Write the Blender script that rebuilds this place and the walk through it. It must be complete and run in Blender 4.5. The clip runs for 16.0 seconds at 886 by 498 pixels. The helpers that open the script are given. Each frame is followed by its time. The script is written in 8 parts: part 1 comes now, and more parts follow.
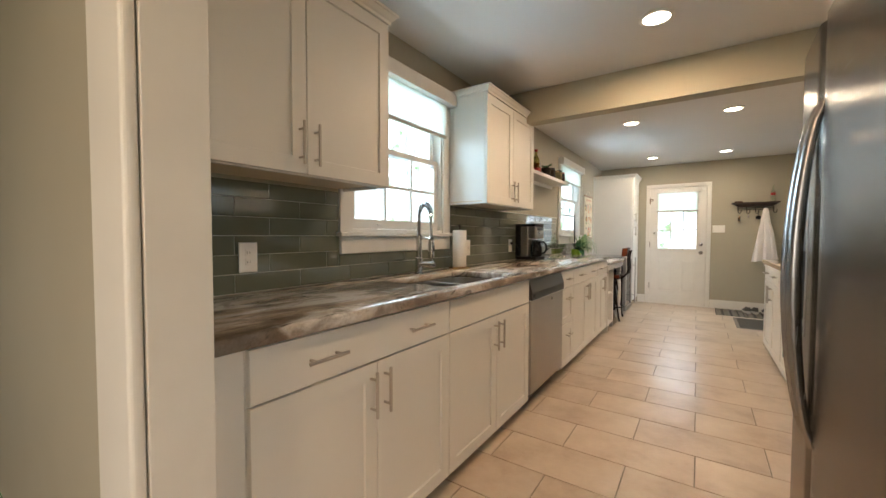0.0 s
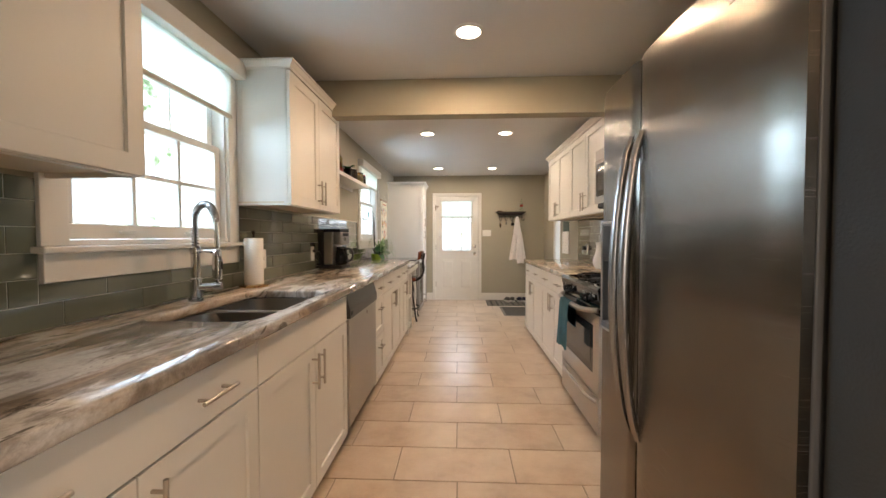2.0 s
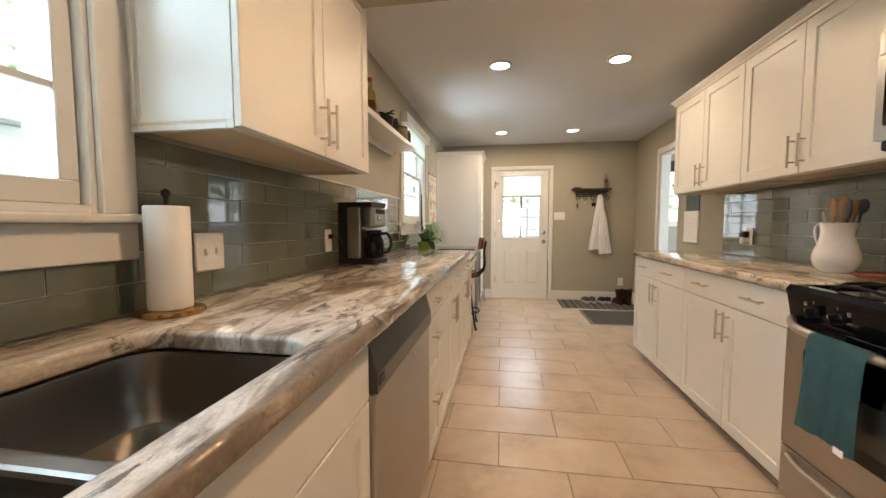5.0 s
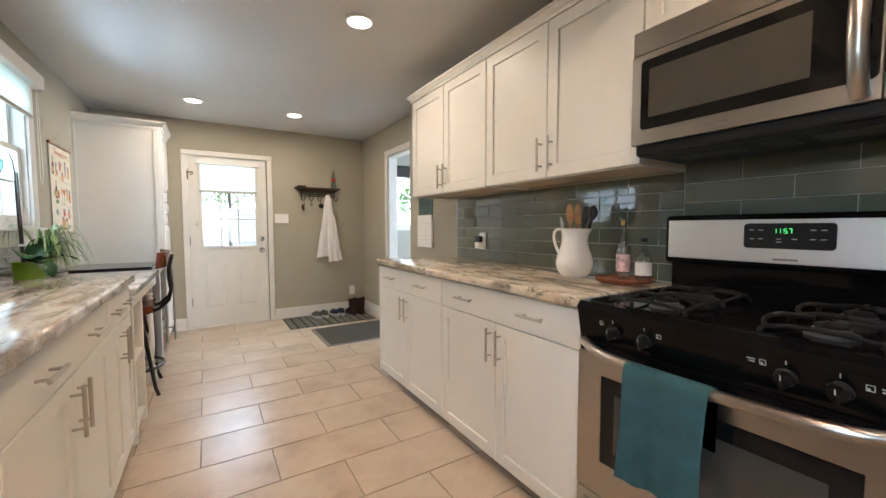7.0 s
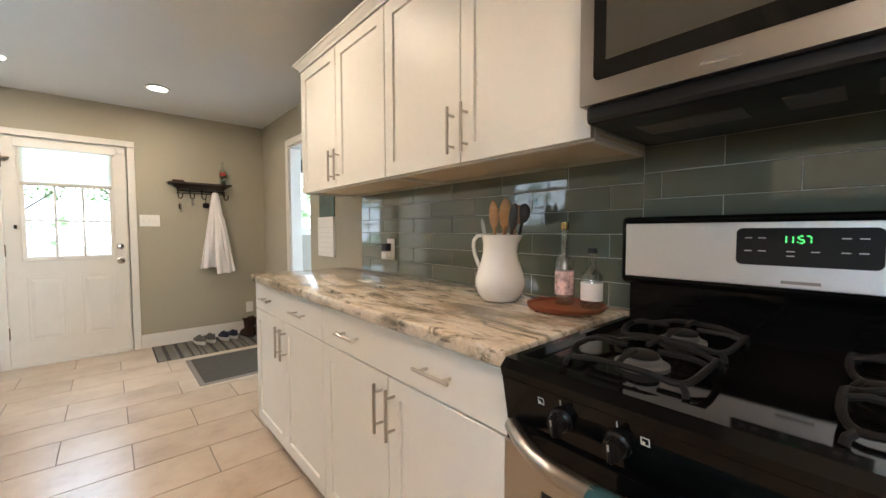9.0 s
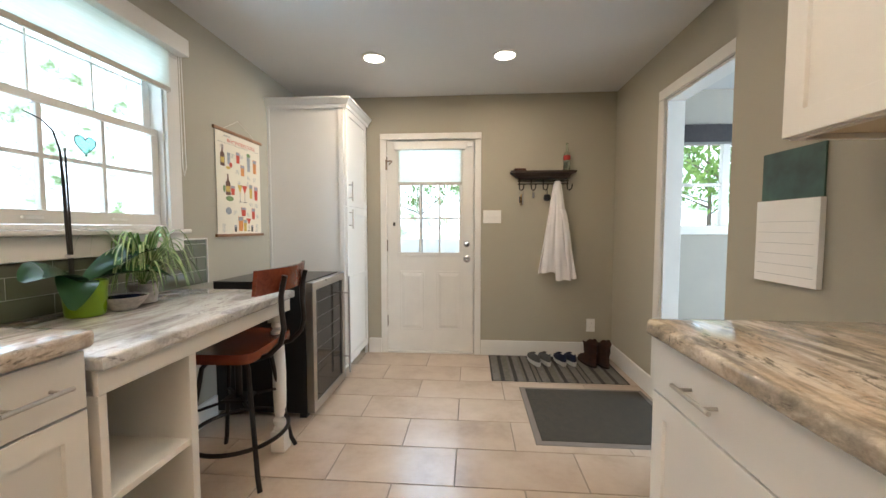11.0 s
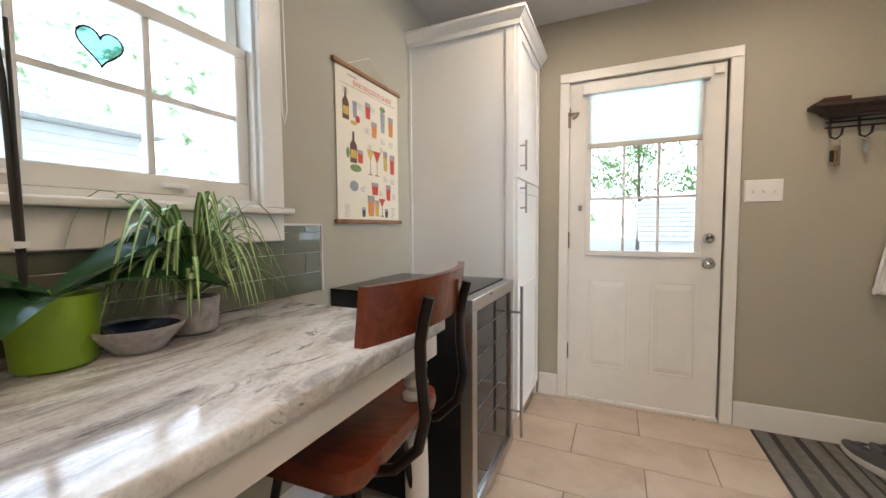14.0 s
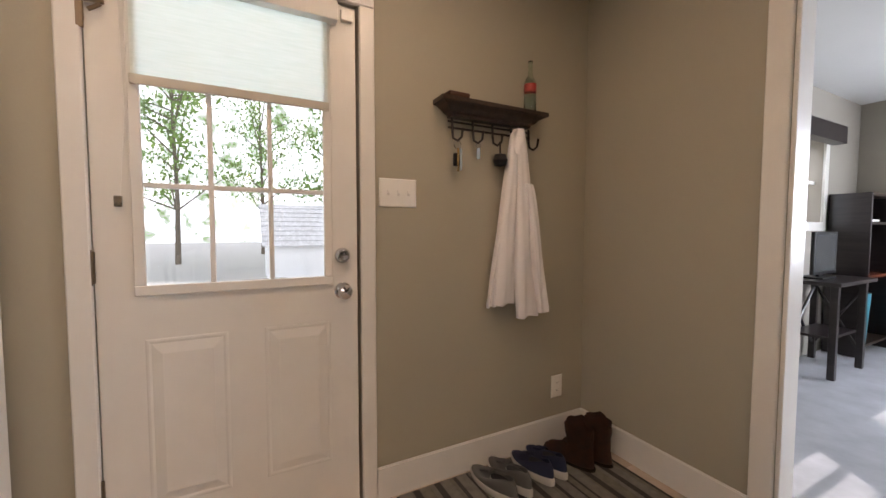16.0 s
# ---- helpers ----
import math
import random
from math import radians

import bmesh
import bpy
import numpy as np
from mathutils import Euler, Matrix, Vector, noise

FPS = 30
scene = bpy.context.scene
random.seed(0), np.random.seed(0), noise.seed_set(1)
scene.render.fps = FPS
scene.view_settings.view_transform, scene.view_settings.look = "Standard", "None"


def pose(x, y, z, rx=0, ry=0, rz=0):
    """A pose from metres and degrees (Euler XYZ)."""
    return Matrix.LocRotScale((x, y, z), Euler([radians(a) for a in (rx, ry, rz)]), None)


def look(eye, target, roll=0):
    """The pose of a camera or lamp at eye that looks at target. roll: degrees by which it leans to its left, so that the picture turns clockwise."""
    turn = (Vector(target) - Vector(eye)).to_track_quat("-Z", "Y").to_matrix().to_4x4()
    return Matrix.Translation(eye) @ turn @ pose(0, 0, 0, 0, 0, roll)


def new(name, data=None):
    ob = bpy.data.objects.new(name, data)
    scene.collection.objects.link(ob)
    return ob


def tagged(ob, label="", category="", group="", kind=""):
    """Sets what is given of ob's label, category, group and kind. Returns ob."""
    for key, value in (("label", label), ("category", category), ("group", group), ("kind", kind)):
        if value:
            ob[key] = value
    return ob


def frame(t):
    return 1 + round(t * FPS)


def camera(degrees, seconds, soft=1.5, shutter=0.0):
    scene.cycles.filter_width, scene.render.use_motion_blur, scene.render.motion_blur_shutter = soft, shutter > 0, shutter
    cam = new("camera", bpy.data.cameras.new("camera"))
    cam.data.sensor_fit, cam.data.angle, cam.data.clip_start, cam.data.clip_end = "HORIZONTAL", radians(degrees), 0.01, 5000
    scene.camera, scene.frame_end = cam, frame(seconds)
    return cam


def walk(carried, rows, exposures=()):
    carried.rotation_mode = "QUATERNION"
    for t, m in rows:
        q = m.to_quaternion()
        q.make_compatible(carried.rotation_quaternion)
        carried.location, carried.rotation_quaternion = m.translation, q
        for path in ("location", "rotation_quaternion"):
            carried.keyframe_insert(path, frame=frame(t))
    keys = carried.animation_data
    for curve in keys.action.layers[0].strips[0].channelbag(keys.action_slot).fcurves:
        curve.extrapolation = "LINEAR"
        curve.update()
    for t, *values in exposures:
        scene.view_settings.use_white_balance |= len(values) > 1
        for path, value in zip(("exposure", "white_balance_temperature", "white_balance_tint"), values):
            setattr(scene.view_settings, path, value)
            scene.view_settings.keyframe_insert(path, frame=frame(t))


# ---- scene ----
cam = camera(98.7, 16.0)
PATH = [
    (0, (0.739, 0.862, 1.182), (-0.385, 2.515, 1.112), 0.1),
    (0.5, (0.554, 0.955, 1.195), (-0.217, 2.799, 1.129), 0.1),
    (1, (0.458, 0.992, 1.23), (0.026, 2.944, 1.173), -0.1),
    (1.5, (0.431, 1.024, 1.258), (0.28, 3.017, 1.201), -0.1),
    (2, (0.456, 1.104, 1.227), (0.364, 3.101, 1.164), -0.1),
    (2.5, (0.496, 1.299, 1.195), (0.33, 3.291, 1.122), -0.1),
    (3, (0.522, 1.518, 1.193), (0.15, 3.48, 1.086), -0.1),
    (3.2, (0.516, 1.609, 1.199), (0.068, 3.554, 1.08), 0.0),
    (5.3, (0.072, 2.563, 1.162), (-0.167, 4.544, 1.03), -0.1),
    (5.5, (0.057, 2.683, 1.156), (-0.051, 4.675, 1.026), -0.1),
    (6, (0.063, 2.92, 1.165), (0.336, 4.897, 1.035), -0.2),
    (6.5, (0.09, 3.105, 1.188), (0.758, 4.986, 1.064), -0.1),
    (7, (0.165, 3.244, 1.187), (1.21, 4.945, 1.072), -0.1),
    (7.5, (0.268, 3.321, 1.191), (1.578, 4.829, 1.09), -0.2),
    (8, (0.333, 3.353, 1.202), (1.784, 4.726, 1.105), -0.2),
    (8.5, (0.463, 3.427, 1.198), (1.93, 4.782, 1.094), -0.4),
    (9, (0.651, 3.614, 1.193), (1.967, 5.117, 1.097), -0.1),
    (9.5, (0.743, 3.885, 1.195), (1.73, 5.621, 1.087), -0.2),
    (10, (0.838, 4.234, 1.222), (1.448, 6.136, 1.11), -0.1),
    (12.3, (0.547, 5.625, 1.164), (-0.345, 7.412, 1.053), -0.4),
    (12.5, (0.506, 5.694, 1.164), (-0.458, 7.442, 1.053), -0.5),
    (13, (0.458, 5.79, 1.152), (-0.587, 7.492, 1.041), -0.5),
    (13.5, (0.397, 5.835, 1.142), (-0.645, 7.539, 1.032), -0.4),
    (14, (0.264, 5.933, 1.118), (-0.57, 7.747, 1.004), -0.4),
    (14.3, (0.21, 6.008, 1.122), (-0.352, 7.923, 0.996), -0.1),
    (14.5, (0.188, 6.086, 1.126), (-0.154, 8.053, 1.005), -0.3),
    (15, (0.212, 6.343, 1.148), (0.28, 8.338, 1.022), -0.3),
    (15.5, (0.282, 6.664, 1.157), (0.751, 8.604, 1.033), -0.2),
    (16, (0.387, 6.982, 1.148), (1.311, 8.753, 1.045), 0.1),
]
walk(cam, [(t, look(eye, target, roll)) for t, eye, target, roll in PATH], [(0, -0.1, 6000, 8), (2, -0.1, 6150, 13), (3, -0.1, 5950, 12), (5.5, -0.1, 6450, 10), (6.0, 0.0, 5650, 7), (7.0, 0.0, 5600, 9), (9, 0.1, 5750, 8), (10, -0.1, 5750, 7), (12.5, -0.2, 5700, 12), (13.5, -0.25, 5650, 11), (14.5, -0.2, 5850, 12), (15.5, -0.42, 5850, 10), (16, -0.72, 6550, 22)])

# ---- light ----
world = bpy.data.worlds.new("sky")
scene.world = world
world.use_nodes = True
wn = world.node_tree.nodes
sky = wn.new("ShaderNodeTexSky")
sky.sky_type, sky.sun_disc = "NISHITA", False
sky.sun_elevation, sky.sun_rotation = radians(55), radians(35)
world.node_tree.links.new(sky.outputs[0], wn["Background"].inputs[0])
wn["Background"].inputs[1].default_value = 0.15

sun = new("sun", bpy.data.lights.new("sun", "SUN"))
sun.data.energy, sun.data.angle, sun.data.color = 5.0, radians(0.5), (1, 0.95, 0.86)
SUN_UP, SUN_EAST = radians(55), radians(35)
sun.matrix_world = look((10 * math.cos(SUN_UP) * math.sin(SUN_EAST), 8 + 10 * math.cos(SUN_UP) * math.cos(SUN_EAST), 10 * math.sin(SUN_UP)), (0, 8, 0))


def fill_light(name, eye, target, w, h, watts, color=(0.82, 0.93, 1.0)):
    lamp = new(name, bpy.data.lights.new(name, "AREA"))
    lamp.data.shape, lamp.data.size, lamp.data.size_y = "RECTANGLE", w, h
    lamp.data.energy, lamp.data.color = watts, color
    lamp.matrix_world = look(eye, target)
    return lamp


# Area lamps out of sight beyond the panes, added for sky and ground light.
fill_light("fill_light", (-2.3, 2.74, 2.12), (1.9, 3.5, 1.2), 2.0, 0.9, 155, (0.60, 0.83, 1.0))
fill_light("fill_light", (-2.8, 6.42, 3.1), (-0.2, 6.42, 1.2), 3.4, 2.0, 130, (0.66, 0.85, 1.0))
fill_light("fill_light", (0.39, 9.75, 2.2), (0.39, 7.5, 1.0), 1.2, 0.5, 48, (0.66, 0.85, 1.0))
fill_light("fill_light", (-2.0, 2.74, 0.2), (-0.1, 2.74, 2.2), 1.4, 0.9, 80, (0.68, 0.87, 1.0))
fill_light("fill_light", (-2.0, 6.42, 0.2), (-0.1, 6.42, 2.2), 1.4, 0.9, 150, (0.68, 0.87, 1.0))
# Unseen lamp in the south entry opening, added to brighten the near wall.
fill_light("fill_light", (-0.2, -2.6, 1.45), (0.1, 0, 1.2), 1.9, 1.25, 25, (1.0, 0.80, 0.58))

# Unseen warm lamp from the east, added to brighten the jamb and cabinet fronts.
fill_light("fill_light", (4.26, -0.1, 1.45), (-0.3, 1.4, 1.2), 1.8, 1.2, 28, (1.0, 0.70, 0.42))

LAMP_COLOR = (1.0, 0.66, 0.38)

# ---- materials ----
def nodes_of(name):
    m = bpy.data.materials.new(name)
    m.use_nodes = True
    t = m.node_tree
    return m, t, t.nodes["Principled BSDF"]


def ramp_node(t, stops, source):
    r = t.nodes.new("ShaderNodeValToRGB")
    els = r.color_ramp.elements
    while len(els) < len(stops):
        els.new(0.5)
    for e, (p, c) in zip(els, stops):
        e.position, e.color = p, (*c, 1)
    t.links.new(source, r.inputs[0])
    return r.outputs[0]


def noise_node(t, scale, detail=4.0, rough=0.55, distortion=0.0, stretch=None, turn=(0, 0, 0), kind="Object"):
    c = t.nodes.new("ShaderNodeTexCoord")
    out = c.outputs[kind]
    if stretch:
        mp = t.nodes.new("ShaderNodeMapping")
        mp.inputs["Scale"].default_value = stretch
        mp.inputs["Rotation"].default_value = turn
        t.links.new(out, mp.inputs[0])
        out = mp.outputs[0]
    n = t.nodes.new("ShaderNodeTexNoise")
    n.inputs["Scale"].default_value, n.inputs["Detail"].default_value = scale, detail
    n.inputs["Roughness"].default_value, n.inputs["Distortion"].default_value = rough, distortion
    t.links.new(out, n.inputs["Vector"])
    return n.outputs[0]


def bump(t, p, height, strength, distance=0.002):
    b = t.nodes.new("ShaderNodeBump")
    b.inputs["Strength"].default_value, b.inputs["Distance"].default_value = strength, distance
    t.links.new(height, b.inputs["Height"])
    t.links.new(b.outputs[0], p.inputs["Normal"])


def plain(name, color, rough=0.5, metal=0.0, vary=0.08, scale=6.0, grain=60.0, relief=0.05, coat=0.0, stretch=None, spec=0.5):
    """Paint, plastic, cloth or metal: one colour, uneven at two scales, with fine relief."""
    m, t, p = nodes_of(name)
    big = noise_node(t, scale, 3, stretch=stretch)
    lo, hi = [max(0, c * (1 - vary)) for c in color], [min(1, c * (1 + vary)) for c in color]
    t.links.new(ramp_node(t, [(0.3, lo), (0.7, hi)], big), p.inputs["Base Color"])
    fine = noise_node(t, grain, 3, stretch=stretch)
    rr = ramp_node(t, [(0.3, [rough * 0.85] * 3), (0.75, [min(1, rough * 1.2)] * 3)], big)
    t.links.new(rr, p.inputs["Roughness"])
    p.inputs["Metallic"].default_value = metal
    p.inputs["Specular IOR Level"].default_value = spec
    p.inputs["Coat Weight"].default_value = coat
    if relief:
        bump(t, p, fine, relief)
    return m


def glowing(name, color, strength):
    m, t, p = nodes_of(name)
    p.inputs["Base Color"].default_value = (*color, 1)
    p.inputs["Emission Color"].default_value = (*color, 1)
    p.inputs["Emission Strength"].default_value = strength
    return m


def glass(name, color=(1, 1, 1), rough=0.0, ior=1.45):
    m, t, p = nodes_of(name)
    p.inputs["Base Color"].default_value = (*color, 1)
    p.inputs["Transmission Weight"].default_value = 1
    p.inputs["Roughness"].default_value = rough
    p.inputs["IOR"].default_value = ior
    return m


def clear_pane(name, mirror=0.06, tint=(1, 1, 1)):
    """Thin window glass: sees straight through, with a weak mirror."""
    m, t, p = nodes_of(name)
    tr = t.nodes.new("ShaderNodeBsdfTransparent")
    gl = t.nodes.new("ShaderNodeBsdfGlossy")
    gl.inputs["Roughness"].default_value = 0.02
    mix = t.nodes.new("ShaderNodeMixShader")
    mix.inputs[0].default_value = mirror
    tr.inputs[0].default_value = (*tint, 1)
    t.links.new(tr.outputs[0], mix.inputs[1])
    t.links.new(gl.outputs[0], mix.inputs[2])
    t.links.new(mix.outputs[0], t.nodes["Material Output"].inputs[0])
    return m


def granite_material(name, stops, vein, vein_from, quartz):
    """Veined stone: long drifting bands, dark broken veins along them, pale quartz drifts and fine speckle."""
    m, t, p = nodes_of(name)

    def layer(under, mask, colour):
        mix = t.nodes.new("ShaderNodeMix")
        mix.data_type = "RGBA"
        t.links.new(mask, mix.inputs["Factor"])
        t.links.new(under, mix.inputs["A"])
        mix.inputs["B"].default_value = (*colour, 1)
        return mix.outputs["Result"]
    black, white = (0, 0, 0), (1, 1, 1)
    col = ramp_node(t, stops, noise_node(t, 1.6, 9, 0.62, 1.2, stretch=(2.4, 0.85, 1.4), turn=(0, 0, radians(22))))
    drift = noise_node(t, 2.0, 7, 0.62, 1.4, stretch=(2.4, 0.75, 1.3), turn=(0, 0, radians(24)))
    col = layer(col, ramp_node(t, [(0.47, black), (0.60, (0.9, 0.9, 0.9))], drift), quartz)
    bands = noise_node(t, 2.7, 9, 0.66, 1.3, stretch=(2.7, 0.8, 1.6), turn=(0, 0, radians(25)))
    col = layer(col, ramp_node(t, [(vein_from - 0.04, black), (vein_from + 0.03, (0.55, 0.55, 0.55)), (vein_from + 0.13, (0.95, 0.95, 0.95))], bands), [c * 2.1 for c in vein])
    veins = noise_node(t, 5.2, 10, 0.74, 1.5, stretch=(2.4, 0.8, 1.6), turn=(0, 0, radians(28)))
    col = layer(col, ramp_node(t, [(vein_from + 0.045, black), (vein_from + 0.10, (0.85, 0.85, 0.85))], veins), vein)
    flecks = noise_node(t, 16.0, 6, 0.7, 0.8, stretch=(1.6, 0.9, 1.4), turn=(0, 0, radians(26)))
    col = layer(col, ramp_node(t, [(0.60, black), (0.68, (0.6, 0.6, 0.6))], flecks), [c * 1.8 for c in vein])
    fine = noise_node(t, 90, 5, 0.75)
    mix2 = t.nodes.new("ShaderNodeMix")
    mix2.data_type, mix2.blend_type = "RGBA", "MULTIPLY"
    mix2.inputs["Factor"].default_value = 0.45
    t.links.new(col, mix2.inputs["A"])
    t.links.new(ramp_node(t, [(0.32, (0.55, 0.53, 0.5)), (0.58, (1, 1, 1))], fine), mix2.inputs["B"])
    t.links.new(mix2.outputs["Result"], p.inputs["Base Color"])
    p.inputs["Roughness"].default_value = 0.10
    bump(t, p, noise_node(t, 14, 3), 0.05, 0.002)
    return m


def tile_material():
    m, t, p = nodes_of("floor_tile")
    info = t.nodes.new("ShaderNodeObjectInfo")
    shift = t.nodes.new("ShaderNodeVectorMath")
    shift.operation = "MULTIPLY_ADD"
    coord = t.nodes.new("ShaderNodeTexCoord")
    comb = t.nodes.new("ShaderNodeCombineXYZ")
    for k in range(3):
        t.links.new(info.outputs["Random"], comb.inputs[k])
    t.links.new(comb.outputs[0], shift.inputs[0])
    shift.inputs[1].default_value = (17, 23, 11)
    t.links.new(coord.outputs["Object"], shift.inputs[2])

    def cloud(scale, detail, rough):
        n = t.nodes.new("ShaderNodeTexNoise")
        n.inputs["Scale"].default_value, n.inputs["Detail"].default_value, n.inputs["Roughness"].default_value = scale, detail, rough
        t.links.new(shift.outputs[0], n.inputs["Vector"])
        return n.outputs[0]
    col = ramp_node(t, [(0.25, (0.36, 0.268, 0.190)), (0.48, (0.50, 0.40, 0.305)), (0.75, (0.60, 0.505, 0.405))], cloud(3.2, 6, 0.62))
    tint = ramp_node(t, [(0, (0.95, 0.945, 0.94)), (1, (1.03, 1.02, 1.0))], info.outputs["Random"])
    mix = t.nodes.new("ShaderNodeMix")
    mix.data_type, mix.blend_type = "RGBA", "MULTIPLY"
    mix.inputs["Factor"].default_value = 1
    t.links.new(col, mix.inputs["A"])
    t.links.new(tint, mix.inputs["B"])
    t.links.new(mix.outputs["Result"], p.inputs["Base Color"])
    p.inputs["Roughness"].default_value = 0.29
    bump(t, p, cloud(26, 4, 0.6), 0.06, 0.003)
    return m


def wood_material(name, dark, light, rough=0.35, stretch=(14, 1.2, 14)):
    m, t, p = nodes_of(name)
    n = noise_node(t, 2.4, 6, 0.6, 0.8, stretch=stretch)
    t.links.new(ramp_node(t, [(0.3, dark), (0.7, light)], n), p.inputs["Base Color"])
    p.inputs["Roughness"].default_value = rough
    bump(t, p, noise_node(t, 20, 4, stretch=stretch), 0.1, 0.001)
    return m


def steel_material(name, color=(0.255, 0.25, 0.243), rough=0.27, stretch=(1, 1, 420), aniso=0.0):
    """Brushed steel; with aniso its highlights run out along the horizontal grain."""
    m, t, p = nodes_of(name)
    n = noise_node(t, 6, 3, stretch=stretch)
    t.links.new(ramp_node(t, [(0.25, [c * 0.99 for c in color]), (0.75, [min(1, c * 1.01) for c in color])], n), p.inputs["Base Color"])
    p.inputs["Metallic"].default_value = 1
    t.links.new(ramp_node(t, [(0.25, (rough * 0.98,) * 3), (0.75, (rough * 1.02,) * 3)], n), p.inputs["Roughness"])
    if aniso:
        tan = t.nodes.new("ShaderNodeTangent")
        tan.direction_type, tan.axis = "RADIAL", "Z"
        t.links.new(tan.outputs[0], p.inputs["Tangent"])
        p.inputs["Anisotropic"].default_value = aniso
        bump(t, p, noise_node(t, 1.8, 2, stretch=(1, 0.25, 2.4)), 0.35, 0.012)
    return m


WALL = plain("wall_paint", (0.39, 0.36, 0.275), 0.6, vary=0.03, scale=1.5, grain=140, relief=0.12)
CEIL = plain("ceiling_paint", (0.68, 0.675, 0.66), 0.75, vary=0.03, scale=1.2, grain=90, relief=0.15)
TRIM = plain("trim_paint", (0.74, 0.72, 0.67), 0.35, vary=0.03, grain=40, relief=0.04)
CAB = plain("cabinet_paint", (0.76, 0.735, 0.68), 0.42, vary=0.025, scale=2, grain=50, relief=0.04)
UNDER = plain("cabinet_underside", (0.66, 0.55, 0.40), 0.5, vary=0.06, relief=0.05)
DARKWALL = plain("dark_olive", (0.034, 0.029, 0.021), 0.65, vary=0.12, scale=5, grain=160, relief=0.4)
GRANITE = granite_material("granite", [(0.30, (0.19, 0.145, 0.105)), (0.40, (0.36, 0.28, 0.195)), (0.47, (0.58, 0.465, 0.335)), (0.54, (0.70, 0.585, 0.44)), (0.61, (0.46, 0.365, 0.265)), (0.70, (0.66, 0.555, 0.43))], (0.085, 0.074, 0.055), 0.512, (0.74, 0.665, 0.555))
GRANITE_GREY = granite_material("granite_grey", [(0.30, (0.12, 0.095, 0.075)), (0.40, (0.24, 0.185, 0.14)), (0.47, (0.42, 0.34, 0.265)), (0.54, (0.60, 0.53, 0.45)), (0.61, (0.33, 0.27, 0.215)), (0.70, (0.56, 0.50, 0.43))], (0.095, 0.08, 0.066), 0.52, (0.72, 0.70, 0.67))
GRANITE_PALE = granite_material("granite_pale", [(0.30, (0.17, 0.135, 0.105)), (0.40, (0.33, 0.285, 0.24)), (0.47, (0.52, 0.48, 0.44)), (0.55, (0.70, 0.68, 0.655)), (0.63, (0.44, 0.41, 0.38)), (0.72, (0.66, 0.64, 0.61))], (0.14, 0.13, 0.125), 0.545, (0.74, 0.74, 0.73))
TILE = tile_material()
GROUT = plain("grout", (0.24, 0.20, 0.155), 0.9, vary=0.15, grain=120, relief=0.3)
STEEL = steel_material("stainless_steel", (0.235, 0.215, 0.19), 0.27, stretch=(1, 1, 300), aniso=0.9)
STEEL_H = steel_material("stainless_steel_trim", (0.44, 0.41, 0.375), 0.28, stretch=(420, 1, 420))
BARSTEEL = steel_material("polished_steel_bar", (0.34, 0.325, 0.305), 0.27, stretch=(60, 60, 1))
DISHSTEEL = steel_material("dishwasher_steel", (0.46, 0.43, 0.39), 0.3, stretch=(1, 1, 300), aniso=0.85)
NICKEL = steel_material("brushed_nickel", (0.52, 0.47, 0.41), 0.28, stretch=(1, 1, 40))
CHROME = plain("chrome", (0.58, 0.58, 0.58), 0.08, 1.0, vary=0.02, relief=0)
BLACK = plain("black_enamel", (0.003, 0.003, 0.0032), 0.06, vary=0.2, relief=0.01, spec=0.2)
KNOB = plain("knob_black", (0.006, 0.006, 0.006), 0.28, vary=0.2, relief=0.02, spec=0.3)
BLACKP = plain("black_plastic", (0.011, 0.011, 0.0115), 0.4, vary=0.2, relief=0.05, spec=0.25)
IRON = plain("cast_iron", (0.009, 0.008, 0.0075), 0.6, vary=0.3, grain=90, relief=0.35, spec=0.2)
DARKMETAL = plain("dark_metal", (0.03, 0.026, 0.024), 0.35, 0.8, vary=0.25, relief=0.1)
DARKGLASS = plain("dark_glass", (0.008, 0.008, 0.008), 0.05, vary=0.1, relief=0, spec=0.3)
WHITE_PL = plain("white_plastic", (0.8, 0.79, 0.75), 0.3, vary=0.02, relief=0)
CERAMIC = plain("white_ceramic", (0.8, 0.78, 0.73), 0.12, vary=0.03, relief=0.02)
PANE = clear_pane("window_glass")
LAMP = glowing("lamp_glow", (1.0, 0.86, 0.66), 22)


def shade_material():
    m, t, p = nodes_of("blind_fabric")
    tl = t.nodes.new("ShaderNodeBsdfTranslucent")
    weave = noise_node(t, 9, 4, stretch=(1, 1, 14))
    t.links.new(ramp_node(t, [(0.3, (0.78, 0.82, 0.76)), (0.7, (0.9, 0.92, 0.88))], weave), tl.inputs["Color"])
    p.inputs["Base Color"].default_value = (0.8, 0.81, 0.77, 1)
    p.inputs["Roughness"].default_value = 0.8
    mix = t.nodes.new("ShaderNodeMixShader")
    mix.inputs[0].default_value = 0.65
    t.links.new(p.outputs[0], mix.inputs[1])
    t.links.new(tl.outputs[0], mix.inputs[2])
    t.links.new(mix.outputs[0], t.nodes["Material Output"].inputs[0])
    return m


def glass_tile_material():
    m, t, p = nodes_of("glass_tile")
    info = t.nodes.new("ShaderNodeObjectInfo")
    t.links.new(ramp_node(t, [(0, (0.112, 0.123, 0.088)), (0.5, (0.119, 0.132, 0.096)), (1, (0.127, 0.141, 0.105))], info.outputs["Random"]), p.inputs["Base Color"])
    p.inputs["Roughness"].default_value = 0.04
    p.inputs["IOR"].default_value = 1.55
    p.inputs["Coat Weight"].default_value = 0.7
    p.inputs["Coat Roughness"].default_value = 0.02
    bump(t, p, noise_node(t, 7, 2), 0.06, 0.004)
    return m


